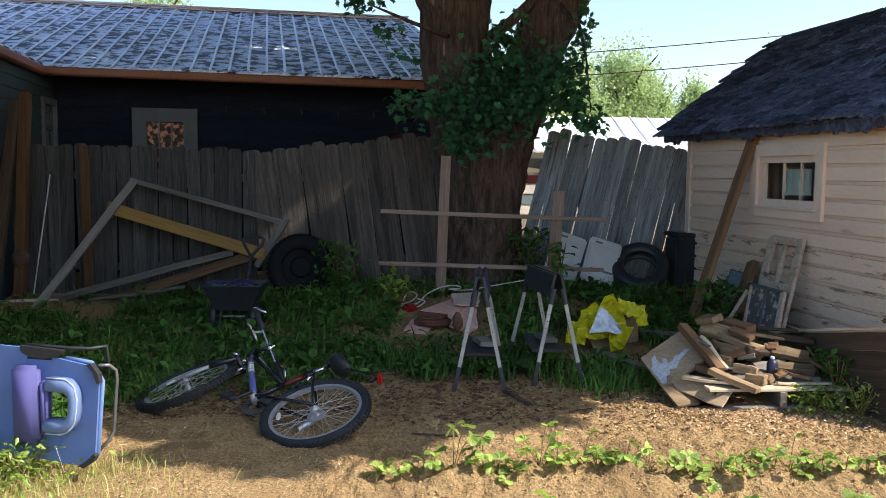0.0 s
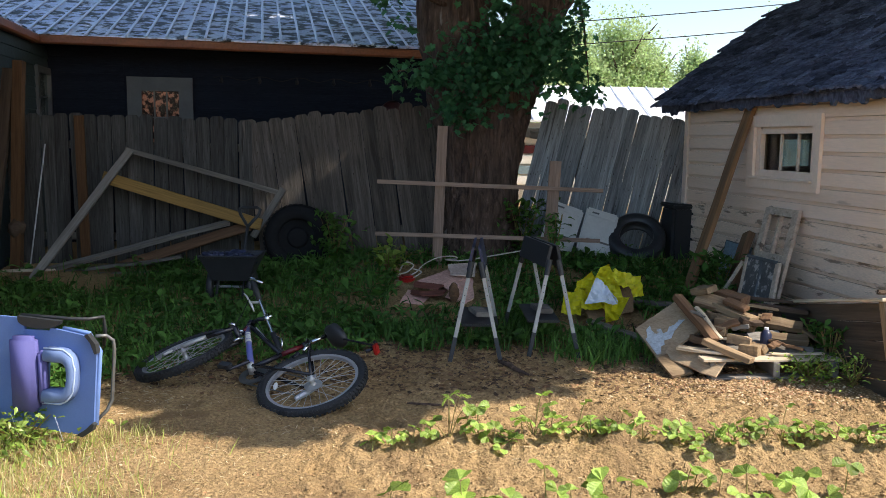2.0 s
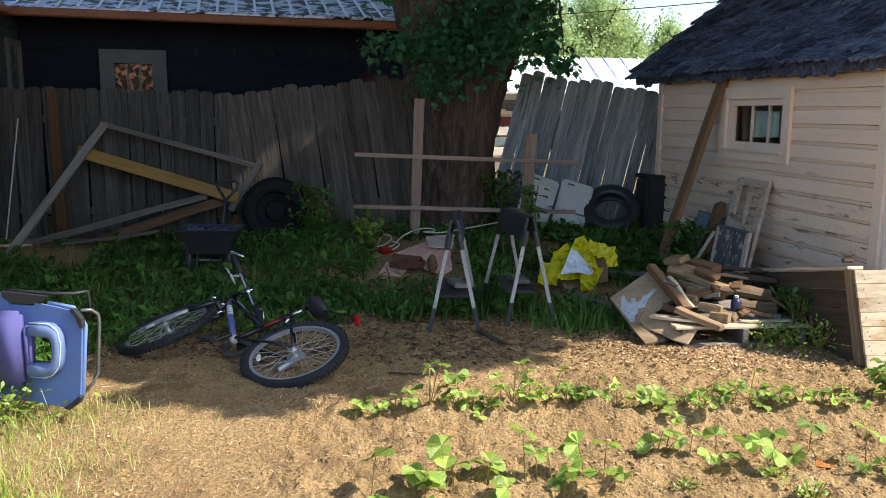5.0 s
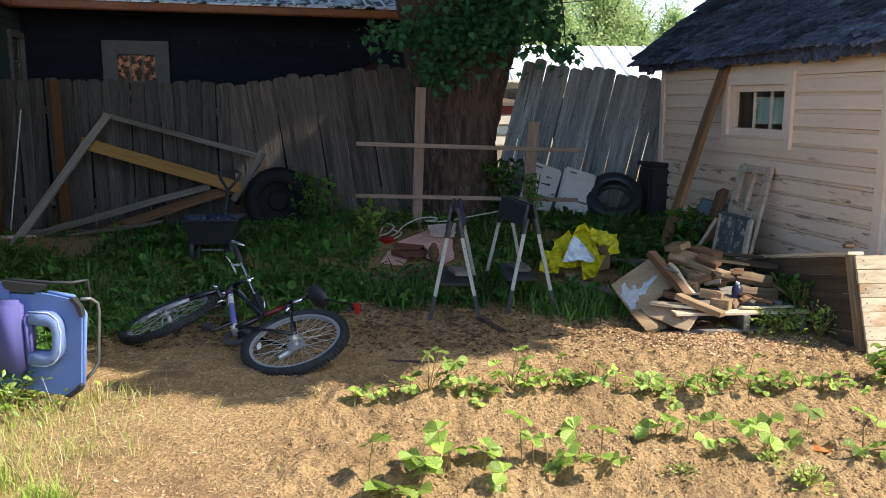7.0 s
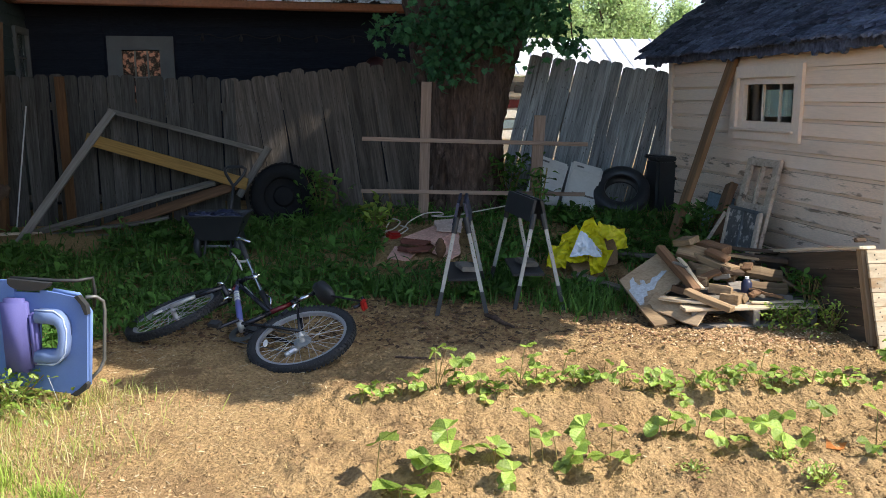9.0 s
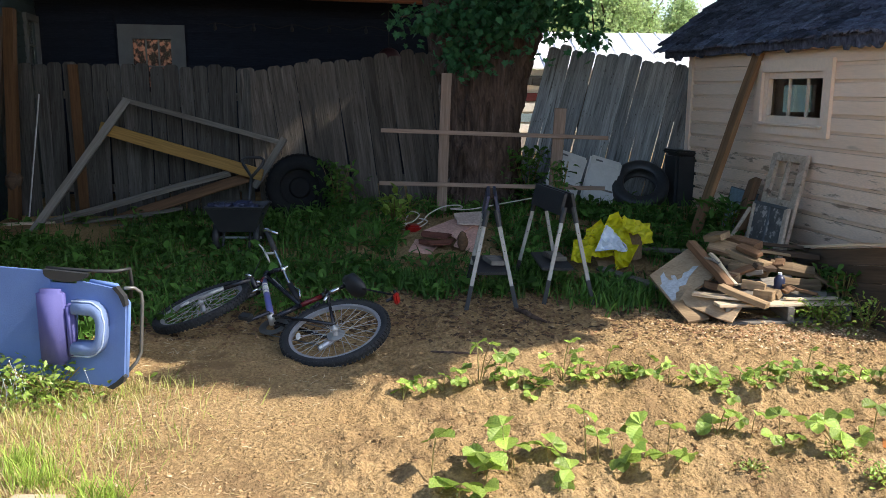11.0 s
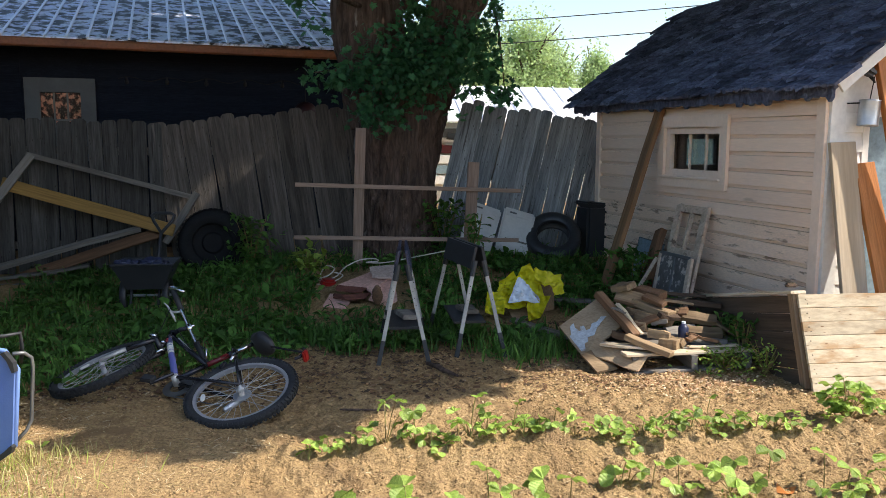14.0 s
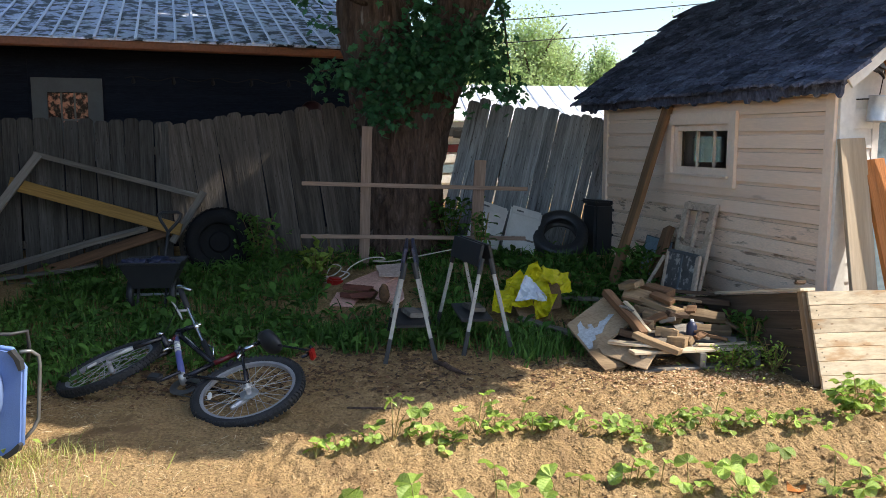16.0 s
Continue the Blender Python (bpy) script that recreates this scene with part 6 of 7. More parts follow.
for k, (outl, mm) in enumerate(SCRAPS):
    torn = []
    for a, b in zip(outl, outl[1:] + outl[:1]):
        a, b = Vector(a), Vector(b)
        torn += [a, a.lerp(b, 0.35) + Vector((rng.uniform(-0.012, 0.012), rng.uniform(-0.02, 0.02), 0)), a.lerp(b, 0.7) + Vector((rng.uniform(-0.012, 0.012), rng.uniform(-0.02, 0.02), 0))]
    tagged(part("board_scrap", poly_slab(bmesh.new(), torn, UP, 0.012), M[mm]), "torn red-brown layer of old board on the weeds" if mm == "red_brown" else "torn scrap of salmon-pink board on the weeds", "board scrap", "pink board scraps")
bm = bmesh.new()
bmesh.ops.create_icosphere(bm, subdivisions=3, radius=1)
for v in bm.verts:
    v.co = Vector((0.085 + v.co.x * 0.045, 7.66 + v.co.y * 0.045, 0.19 + v.co.z * 0.09)) + v.co * 0.014 * noise.noise(v.co * 2.5)
tagged(part("wood_stub", bm, M["brown_wood"], smooth=True), "rounded brown wood stub standing by the scraps", "stub")
bm = bmesh.new()
block(bm, pose(-0.36, 8.3, 0.2, 10, 5, 30), (0.14, 0.1, 0.08), 0.02)
tagged(part("red_can", bm, M["red"]), "dented red plastic can lying by the rope", "can")

# ---- things leaning on the shed wall ----
beam("leaning_plank", sp(1.47, 0.64, 0.12), sp(1.38, 0.035, 1.88), 0.13, 0.05, M["plank_wood"], face=SN + UP * 0.2, wob=0.004, label="long brown plank leaning on the shed wall", category="plank")
sash = thing("old_sash", sp(2.2, 0.3, 0.12), "weathered grey window sash leaning on the shed wall", "window sash", "old sashes")


def on_lean(s, h, o0=0.42, o1=0.05, top=0.98):
    """A point on a plane that leans on the shed wall; h runs from 0 at the ground to 1 at the top."""
    return sp(s + 0.08 - 0.27 * h, o0 + (o1 - o0) * h, 0.14 + (top - 0.14) * h)


SF = (SN + UP * 0.35).normalized()
for a, b, w in (((2.05, 0.0), (2.02, 1.0), 0.075), ((2.47, 0.0), (2.45, 1.0), 0.085), ((2.02, 0.965), (2.46, 0.965), 0.07), ((2.04, 0.52), (2.46, 0.52), 0.06), ((2.04, 0.05), (2.47, 0.05), 0.08), ((2.24, 0.52), (2.24, 0.96), 0.03)):
    beam("sash_bar", on_lean(*a), on_lean(*b), w, 0.035, M["sash_paint"], sash, face=SF)
sash2 = thing("old_sash", sp(2.3, 0.45, 0.1), "peeling white window sash with dirty glass", "window sash", "old sashes")


def on_lean2(s, h):
    return sp(s + 0.06 - 0.12 * h, 0.52 - 0.16 * h, 0.10 + 0.47 * h)


for a, b, w, mm in (((2.12, 0.0), (2.10, 1.0), 0.035, "sash_paint"), ((2.60, 0.0), (2.58, 1.0), 0.05, "sash_paint"), ((2.10, 1.0), (2.58, 1.0), 0.03, "grey_trim"), ((2.12, 0.0), (2.60, 0.0), 0.04, "sash_paint"), ((2.35, 0), (2.34, 1), 0.02, "grey_trim")):
    beam("sash_bar", on_lean2(*a), on_lean2(*b), w, 0.03, M[mm], sash2, face=SF)
part("pane", poly_slab(bmesh.new(), [on_lean2(2.12, 0.02), on_lean2(2.58, 0.02), on_lean2(2.57, 0.98), on_lean2(2.11, 0.98)], SN, 0.004), M["flaky_glass"], sash2)
beam("white_lath", sp(1.98, 0.62, 0.12), sp(2.03, 0.4, 0.52), 0.035, 0.02, M["sash_paint"], face=SN, label="thin white lath leaning on the old sash", category="lath")
beam("dark_timber", sp(1.84, 0.42, 0.1), sp(1.62, 0.12, 0.72), 0.12, 0.07, M["brown_wood"], face=SN, wob=0.006, label="dark brown timber offcut leaning on the shed", category="timber")
sheet = thing("glass_sheet", sp(1.5, 0.2, 0.1), "blue-grey framed glass sheet leaning on the shed wall", "glass sheet")
part("pane", poly_slab(bmesh.new(), [sp(1.42, 0.34, 0.12), sp(1.92, 0.34, 0.12), sp(1.66, 0.10, 0.58), sp(1.18, 0.10, 0.60)], SN, 0.006), M["blue_door"], sheet)
for a, b in (((1.18, 0.10, 0.60), (1.66, 0.10, 0.58)), ((1.42, 0.34, 0.12), (1.18, 0.10, 0.60))):
    beam("edge", sp(*a), sp(*b), 0.015, 0.012, M["grey_trim"], sheet, face=SN)
beam("leaning_board", (3.45, 5.72, 0.02), (3.37, 5.98, 1.57), 0.21, 0.035, M["grey_plank"], face=(0.1, -1, 0.1), wob=0.002, label="wide pale board leaning on the shed gable", category="board", group="boards at the gable")
beam("leaning_board", (3.72, 5.65, 0.02), (3.545, 5.98, 1.42), 0.17, 0.04, M["orange_wood"], face=(0.1, -1, 0.1), wob=0.002, label="orange stained board leaning on the shed gable", category="board", group="boards at the gable")
beam("leaning_board", (3.92, 5.60, 0.02), (3.63, 5.95, 2.2), 0.16, 0.05, M["orange_wood"], face=(0.1, -1, 0.1), wob=0.002, seed=3, label="tall orange stained board leaning on the shed gable", category="board", group="boards at the gable")
can = thing("metal_can", sp(SL + 0.1, -0.30, 1.8), "dull galvanised can hung beside the shed door", "can")
cm = Matrix.Translation(sp(SL + 0.11, -0.25, 1.78)) @ pose(0, 0, 0, 0, 3, 0)
part("body", revolve(bmesh.new(), [(0.001, -0.095), (0.07, -0.095), (0.074, -0.088), (0.072, -0.08), (0.072, 0.08), (0.075, 0.09), (0.068, 0.092), (0.066, -0.085), (0.001, -0.085)], cm, 28), M["galvanised"], can, smooth=True)
part("wire", tubes(([sp(SL + 0.11, -0.25, 1.87), sp(SL + 0.1, -0.30, 2.1), sp(SL + 0.0, -0.30, 2.12)], 0.004), ([sp(SL + 0.11, -0.20, 1.85), sp(SL + 0.0, -0.15, 1.85)], 0.005), n=5), M["wire"], can)
lampf = thing("wall_lamp", sp(SL + 0.1, -0.2, 2.05), "small black outdoor lamp under the shed gable", "lamp")
bm = bmesh.new()
block(bm, Matrix.Translation(sp(SL + 0.13, -0.20, 2.07)) @ pose(0, 0, 0, 0, 15, 20), (0.11, 0.09, 0.06), 0.02)
part("housing", bm, M["black_plastic"], lampf)
part("bracket", tubes(([sp(SL + 0.12, -0.24, 2.05), sp(SL + 0.08, -0.31, 2.0), sp(SL + 0.02, -0.31, 2.05)], 0.008), n=6), M["black_plastic"], lampf)

# ---- plank crate by the bed ----
crate = thing("plank_crate", (3.4, 5.3, 0), "open crate of pale nailed planks, front tilted back", "crate")
nb = 7
for i in range(nb):
    f0, f1 = (i + 0.5) / nb, (i + 0.5) / nb
    y, z = 5.08 + 0.21 * f0, 0.0 + 0.59 * f0
    beam("plank", (2.715 - 0.025 * f0, y, z), (4.15, y + 0.02, z), 0.626 / nb - 0.002, 0.02, M["crate_wood"], crate, face=(0, -0.94, 0.34), wob=0.0012, seed=40 + i, bev=0.002)
    for x in (2.735, 2.75, 3.3, 3.315):
        bm = bmesh.new()
        c = Vector((x, y - 0.011, z + 0.015 * (1 if x in (2.735, 3.3) else -1)))
        tube(bm, [c, c + Vector((0, -0.004, 0.0015))], 0.004, 6)
        part("nail", bm, M["dark_void"], crate)
for i in range(5):
    z = 0.06 + i * 0.115
    far = 6.75
    beam("side_plank", (2.712, 5.16 + 0.04 * i, z), (2.712 - 0.07 * (far - 5.2), far, z - 0.29), 0.1165, 0.02, M["shaded_plank"], crate, face=(-1, -0.1, 0), wob=0.0015, seed=60 + i)
beam("corner_post", (2.722, 5.165, 0.0), (2.695, 5.345, 0.59), 0.06, 0.05, M["crate_post"], crate, face=(-1, 0, 0))
beam("long_plank", (2.61, 6.86, 0.285), (2.705, 5.30, 0.605), 0.11, 0.022, M["white_wood"], face=UP, wob=0.003, label="long pale plank resting on the crate corner", category="plank")
bm = bmesh.new()
block(bm, pose(2.72, 5.42, 0.63, 0, 5, 30), (0.13, 0.04, 0.028), 0.012)
tagged(part("wood_knot", bm, M["dark_wood"]), "dark wood offcut lying on the crate edge", "offcut")

# ---- wood pile on a pallet ----
pal = thing("pallet", (2.2, 5.95, 0), "weathered wooden pallet carrying the wood pile", "pallet")
for i in range(6):
    y = 5.62 + i * 0.13
    beam("deck_board", (1.66 + 0.02 * (i % 2), y, 0.135), (2.62, y + 0.09, 0.125), 0.10, 0.02, M["old_wood" if i else "white_wood"], pal, wob=0.003, seed=i)
for x in (1.74, 2.16, 2.55):
    beam("runner", (x, 5.60, 0.07), (x + 0.03, 6.35, 0.07), 0.045, 0.10, M["old_wood"], pal, seed=int(x * 10))
for y in (5.62, 5.98):
    beam("base_board", (1.72, y, 0.012), (2.6, y + 0.08, 0.012), 0.09, 0.018, M["old_wood"], pal)
ply = thing("plywood_sheet", (1.55, 6.0, 0.1), "tilted plywood sheet with flaking white paint", "plywood")
pc = [Vector((1.36, 6.16, 0.20)), Vector((1.445, 5.84, 0.06)), Vector((1.80, 5.98, 0.26)), Vector((1.715, 6.30, 0.40))]
pn = (pc[2] - pc[1]).cross(pc[0] - pc[1]).normalized()
if pn.z < 0:
    pn = -pn
part("sheet", poly_slab(bmesh.new(), pc, pn, 0.02), M["ply"], ply)


def on_ply(u, v):
    return pc[1] + (pc[2] - pc[1]) * u + (pc[0] - pc[1]) * v + pn * 0.0205


bm = bmesh.new()
poly_slab(bm, [on_ply(u, v) for u, v in ((0.03, 0.10), (0.10, 0.06), (0.17, 0.22), (0.24, 0.20), (0.28, 0.30), (0.40, 0.24), (0.52, 0.34), (0.66, 0.40), (0.80, 0.44), (0.72, 0.52), (0.60, 0.48), (0.50, 0.52), (0.42, 0.44), (0.34, 0.46), (0.36, 0.60), (0.30, 0.66), (0.24, 0.54), (0.21, 0.70), (0.24, 0.84), (0.14, 0.80), (0.08, 0.62), (0.03, 0.60))], pn, 0.003)
part("paint_patch", bm, M["flaky_paint"], ply, "flaking pale paint")
bm = bmesh.new()
poly_slab(bm, [(1.40, 5.74, 0.10), (1.47, 5.60, 0.012), (1.63, 5.66, 0.02), (1.56, 5.86, 0.12)], (0.1, -0.3, 1), 0.015)
tagged(part("board_offcut", bm, M["fresh_wood"]), "pale plywood offcut at the foot of the pile", "offcut", "wood pile offcuts")
PILE = (((1.66, 6.22, 0.44), (1.80, 5.78, 0.22), 0.07, 0.05, "brown_wood"), ((1.72, 5.74, 0.23), (1.96, 5.52, 0.15), 0.10, 0.04, "fresh_wood"), ((1.50, 5.84, 0.14), (1.78, 5.56, 0.08), 0.15, 0.015, "ply"), ((1.56, 5.80, 0.17), (1.95, 5.60, 0.165), 0.12, 0.02, "white_wood"),
        ((1.76, 6.06, 0.40), (1.86, 5.82, 0.22), 0.035, 0.02, "white_wood"), ((1.82, 6.28, 0.42), (2.10, 6.12, 0.36), 0.15, 0.04, "fresh_wood"), ((1.95, 6.22, 0.38), (2.14, 5.98, 0.32), 0.14, 0.05, "fresh_wood"), ((2.02, 6.38, 0.44), (2.16, 6.20, 0.42), 0.13, 0.06, "brown_wood"),
        ((1.84, 6.35, 0.46), (1.92, 6.22, 0.50), 0.13, 0.05, "fresh_wood"), ((1.90, 6.06, 0.30), (2.02, 5.96, 0.30), 0.08, 0.06, "fresh_wood"), ((2.05, 6.1, 0.28), (2.16, 6.0, 0.27), 0.09, 0.06, "fresh_wood"), ((1.92, 5.86, 0.22), (2.05, 5.78, 0.21), 0.09, 0.07, "fresh_wood"),
        ((1.98, 5.78, 0.17), (2.08, 5.70, 0.17), 0.10, 0.07, "fresh_wood"), ((2.06, 5.84, 0.17), (2.13, 5.73, 0.17), 0.06, 0.06, "fresh_wood"), ((2.10, 6.42, 0.36), (2.62, 6.20, 0.34), 0.10, 0.035, "dark_wood"), ((2.12, 6.50, 0.40), (2.64, 6.42, 0.36), 0.08, 0.03, "dark_wood"),
        ((2.22, 6.12, 0.30), (2.50, 6.02, 0.26), 0.10, 0.045, "fresh_wood"), ((2.26, 5.98, 0.20), (2.50, 5.92, 0.19), 0.10, 0.05, "fresh_wood"), ((2.42, 6.16, 0.24), (2.60, 6.12, 0.2), 0.08, 0.05, "brown_wood"), ((2.15, 5.70, 0.155), (2.52, 5.72, 0.155), 0.04, 0.015, "white_wood"),
        ((2.45, 6.05, 0.28), (2.74, 5.74, 0.10), 0.04, 0.02, "fresh_wood"), ((2.20, 5.88, 0.16), (2.46, 5.74, 0.16), 0.07, 0.02, "old_wood"), ((1.78, 6.0, 0.25), (1.92, 5.90, 0.25), 0.07, 0.07, "fresh_wood"), ((1.86, 6.15, 0.33), (1.98, 6.04, 0.31), 0.06, 0.05, "fresh_wood"),
        ((2.08, 6.0, 0.33), (2.2, 6.08, 0.31), 0.05, 0.05, "fresh_wood"), ((1.70, 5.95, 0.20), (1.82, 5.84, 0.19), 0.09, 0.05, "brown_wood"), ((1.95, 6.30, 0.30), (2.45, 6.35, 0.28), 0.14, 0.04, "dark_wood"), ((1.75, 6.25, 0.28), (2.15, 6.28, 0.24), 0.14, 0.05, "old_wood"), ((2.1, 5.95, 0.19), (2.35, 6.02, 0.19), 0.11, 0.05, "old_wood"))
rng = random.Random(33)
for k in range(9):
    x, y = rng.uniform(1.72, 2.3), rng.uniform(5.75, 6.3)
    z = 0.18 + 0.26 * smooth((y - 5.7) / 0.5) * (1 - 0.5 * smooth((x - 2.0) / 0.5))
    a = rng.uniform(0, 6.28)
    d = Vector((math.cos(a), math.sin(a) * 0.7, rng.uniform(-0.35, 0.35))) * rng.uniform(0.05, 0.16)
    PILE += (((Vector((x, y, z)) - d), (Vector((x, y, z)) + d), rng.uniform(0.025, 0.07), rng.uniform(0.015, 0.035), rng.choice(("fresh_wood", "brown_wood", "brown_wood", "dark_wood", "old_wood"))),)
for i, (a, b, w, h, mm) in enumerate(PILE):
    beam("wood_offcut", a, b, w * (0.9 if mm == "fresh_wood" else 1.0), h * 0.95, M[mm], face=(0.5 * math.sin(i * 2.3), -0.2 + 0.4 * math.cos(i * 1.7), 1), wob=0.005, seed=i, bev=0.003, category="offcut", group="wood pile offcuts", label={"fresh_wood": "sawn light wood offcut in the pile", "brown_wood": "dark weathered offcut in the wood pile", "dark_wood": "dark brown offcut in the wood pile", "white_wood": "pale flat strip in the wood pile", "ply": "thin plywood offcut in the wood pile", "old_wood": "grey weathered offcut in the wood pile"}[mm])
bot = thing("dark_bottle", (2.2, 5.9, 0.17), "dark blue plastic bottle standing in the wood pile", "bottle")
cm = pose(2.19, 5.88, 0.16)
part("body", revolve(bmesh.new(), [(0.001, 0), (0.034, 0), (0.037, 0.02), (0.037, 0.09), (0.016, 0.12), (0.001, 0.12)], cm, 20), M["navy"], bot, smooth=True)
part("cap", revolve(bmesh.new(), [(0.001, 0.12), (0.014, 0.12), (0.014, 0.135), (0.001, 0.135)], cm, 14), M["white_bag"], bot)
beam("loose_board", (1.20, 7.05, 0.07), (1.55, 6.45, 0.05), 0.10, 0.02, M["old_wood"], wob=0.003, label="grey board lying in the grass by the pile", category="board", group="boards in the grass")
beam("loose_board", (1.60, 7.6, 0.14), (2.15, 7.5, 0.12), 0.09, 0.03, M["old_wood"], wob=0.003, label="grey board lying in the grass by the pile", category="board", group="boards in the grass")
bm = bmesh.new()
tube(bm, [(0.36, 5.95, 0.02), (0.42, 5.82, 0.03), (0.45, 5.74, 0.025), (0.53, 5.62, 0.02)], [0.014, 0.02, 0.018, 0.008], 8)
tagged(part("dead_stick", bm, M["bark"]), "short dark dead stick on the soil", "stick", "sticks")
bm = bmesh.new()
tube(bm, [(-0.25, 5.02, 0.015), (-0.12, 4.98, 0.02), (0.02, 4.96, 0.02)], [0.006, 0.009, 0.005], 6)
tagged(part("dead_stick", bm, M["bark"]), "short dark dead stick on the soil", "stick", "sticks")

bm = bmesh.new()
block(bm, pose(-1.735, 3.135, 0.028, 3, -2, -6), (0.21, 0.19, 0.045), 0.010)
tagged(part("board_end", bm, M["grey_plank"]), "weathered grey-tan board offcut lying in the dry grass", "offcut")
bm = bmesh.new()
poly_slab(bm, [(1.66, 3.60, 0.035), (1.70, 3.57, 0.04), (1.74, 3.60, 0.03), (1.77, 3.63, 0.05), (1.72, 3.65, 0.03), (1.69, 3.66, 0.055)], (0.1, -0.4, 1), 0.002)
tagged(part("dead_leaf", bm, M["orange_wood"]), "curled orange dead leaf on the soil", "leaf")

# ---- strawberry plants ----
def leaflet(bm, base, d, nrm, size):
    """One toothed, pleated and slightly cupped leaflet."""
    side = d.cross(nrm).normalized()
    k = 11
    mid = [bm.verts.new(base + d * size * (i / k) - nrm * size * 0.16 * (i / k) ** 2) for i in range(k + 1)]
    for s in (-1, 1):
        out = [mid[0]]
        for i in range(1, k):
            f = i / k
            w = 0.50 * math.sin(math.pi * f ** 1.25) ** 0.62
            up = 0.40 * w - 0.16 * f * f + (0.018 if i % 2 else -0.014)
            out.append(bm.verts.new(base + d * size * (f + (0.065 if i % 2 else 0.03)) + side * s * size * (w + (0.022 if i % 2 else -0.015)) + nrm * size * up))
        out.append(mid[k])
        for i in range(k):
            ring = [mid[i], mid[i + 1], out[i + 1], out[i]]
            face = [v for q, v in enumerate(ring) if v not in ring[:q]]
            if len(face) > 2:
                bm.faces.new(face)


leaf_me = []
for k in range(4):
    rng = random.Random(70 + k)
    bm = bmesh.new()
    for a in (-1.25, 0.0, 1.25):
        a += rng.uniform(-0.15, 0.15)
        d = Vector((math.sin(a), math.cos(a), rng.uniform(-0.25, 0.1))).normalized()
        nn = (UP - d * d.z + Vector((rng.uniform(-0.25, 0.25), rng.uniform(-0.25, 0.25), 0))).normalized()
        leaflet(bm, d * 0.04, d, nn, rng.uniform(0.9, 1.1))
    leaf_me.append(finish(bm, "leaf", M["berry_leaf"]))


def strawberry(x, y, n, h, size, seed, group, label="strawberry plant with bright green toothed leaves in the bed", wide=1.0):
    rng = random.Random(seed)
    z = lie(x, y) - 0.005
    t = thing("strawberry_plant", (x, y, z), label, "plant", group)
    for i in range(n):
        a = rng.uniform(0, 6.283)
        reach = wide * rng.uniform(0.25, 0.8) * h * (0.3 if i == 0 else 1)
        hh = h * (1.0 if i == 0 else rng.uniform(0.35, 0.8))
        tip = Vector((x + math.cos(a) * reach, y + math.sin(a) * reach, z + hh))
        b = Vector((x, y, z))
        mid = b.lerp(tip, 0.55) + UP * hh * 0.15
        part("stalk", tubes(([b, mid, tip], [0.003, 0.0026, 0.002]), n=5), M["stem"], t)
        face = pose(0, 0, 0, rng.uniform(-30, 30), rng.uniform(-35, 35), math.degrees(a) - 90 + rng.uniform(-40, 40))
        piece("leaf", leaf_me[rng.randrange(4)], Matrix.Translation(tip) @ face @ Matrix.Scale(size * rng.uniform(0.8, 1.15), 4), t)


R1 = ((-0.40, 4.31, 3, .10, .065), (-0.30, 4.35, 4, .12, .06), (-0.20, 4.38, 3, .11, .06), (-0.12, 4.40, 3, .14, .065), (-0.02, 4.38, 5, .26, .078), (0.06, 4.42, 3, .10, .06), (0.13, 4.43, 4, .19, .07), (0.21, 4.38, 3, .10, .06), (0.285, 4.32, 4, .09, .07), (0.35, 4.40, 3, .12, .06), (0.42, 4.48, 5, .25, .075), (0.50, 4.44, 5, .13, .065), (0.58, 4.48, 4, .12, .06), (0.64, 4.48, 4, .19, .06), (0.70, 4.43, 5, .12, .065),
      (0.78, 4.46, 4, .10, .06), (0.86, 4.47, 5, .17, .065), (0.97, 4.44, 4, .12, .06), (1.10, 4.39, 5, .15, .07), (1.18, 4.39, 4, .10, .065), (1.22, 4.27, 3, .08, .065), (1.30, 4.36, 3, .12, .06), (1.38, 4.33, 5, .14, .07), (1.475, 4.43, 6, .14, .07), (1.60, 4.43, 5, .13, .07), (1.66, 4.40, 4, .22, .06), (1.74, 4.40, 3, .09, .06), (1.82, 4.40, 5, .13, .065), (1.93, 4.37, 4, .11, .065), (2.05, 4.39, 4, .11, .065), (2.16, 4.39, 4, .12, .065), (2.28, 4.42, 3, .07, .05), (2.40, 4.44, 3, .06, .05), (2.9, 4.4, 4, .1, .06))
R2 = ((-0.28, 3.37, 3, .18, .08), (-0.18, 3.22, 3, .09, .115), (-0.10, 3.40, 3, .13, .085), (-0.07, 3.34, 3, .08, .085), (0.02, 3.43, 5, .20, .095), (0.06, 3.46, 3, .13, .09), (0.20, 3.47, 3, .10, .08), (0.28, 3.33, 4, .08, .085), (0.36, 3.50, 3, .21, .085), (0.41, 3.49, 2, .14, .08), (0.47, 3.46, 2, .15, .05), (0.55, 3.45, 3, .09, .08), (0.61, 3.48, 2, .15, .07), (0.69, 3.48, 5, .16, .085), (0.77, 3.44, 2, .06, .065),
      (0.99, 3.73, 4, .14, .08), (1.06, 3.82, 2, .10, .06), (1.13, 3.71, 2, .14, .04), (1.245, 3.68, 5, .13, .065), (1.48, 3.66, 9, .16, .075), (1.70, 3.75, 3, .16, .09), (1.87, 3.58, 6, .18, .065), (1.97, 3.57, 5, .13, .07), (2.2, 3.6, 5, .14, .065))
for k, (x, y, n, h, s) in enumerate(R1):
    strawberry(x, y - 0.06, n, h * 0.92 if h > 0.18 else h * 0.75, s * 0.70, 100 + k, "back row of strawberries")
for k, (x, y, n, h, s) in enumerate(R2):
    strawberry(x, y, max(1, n - 2) if h > 0.1 else 2, h, s * 0.86, 200 + k, "front row of strawberries")
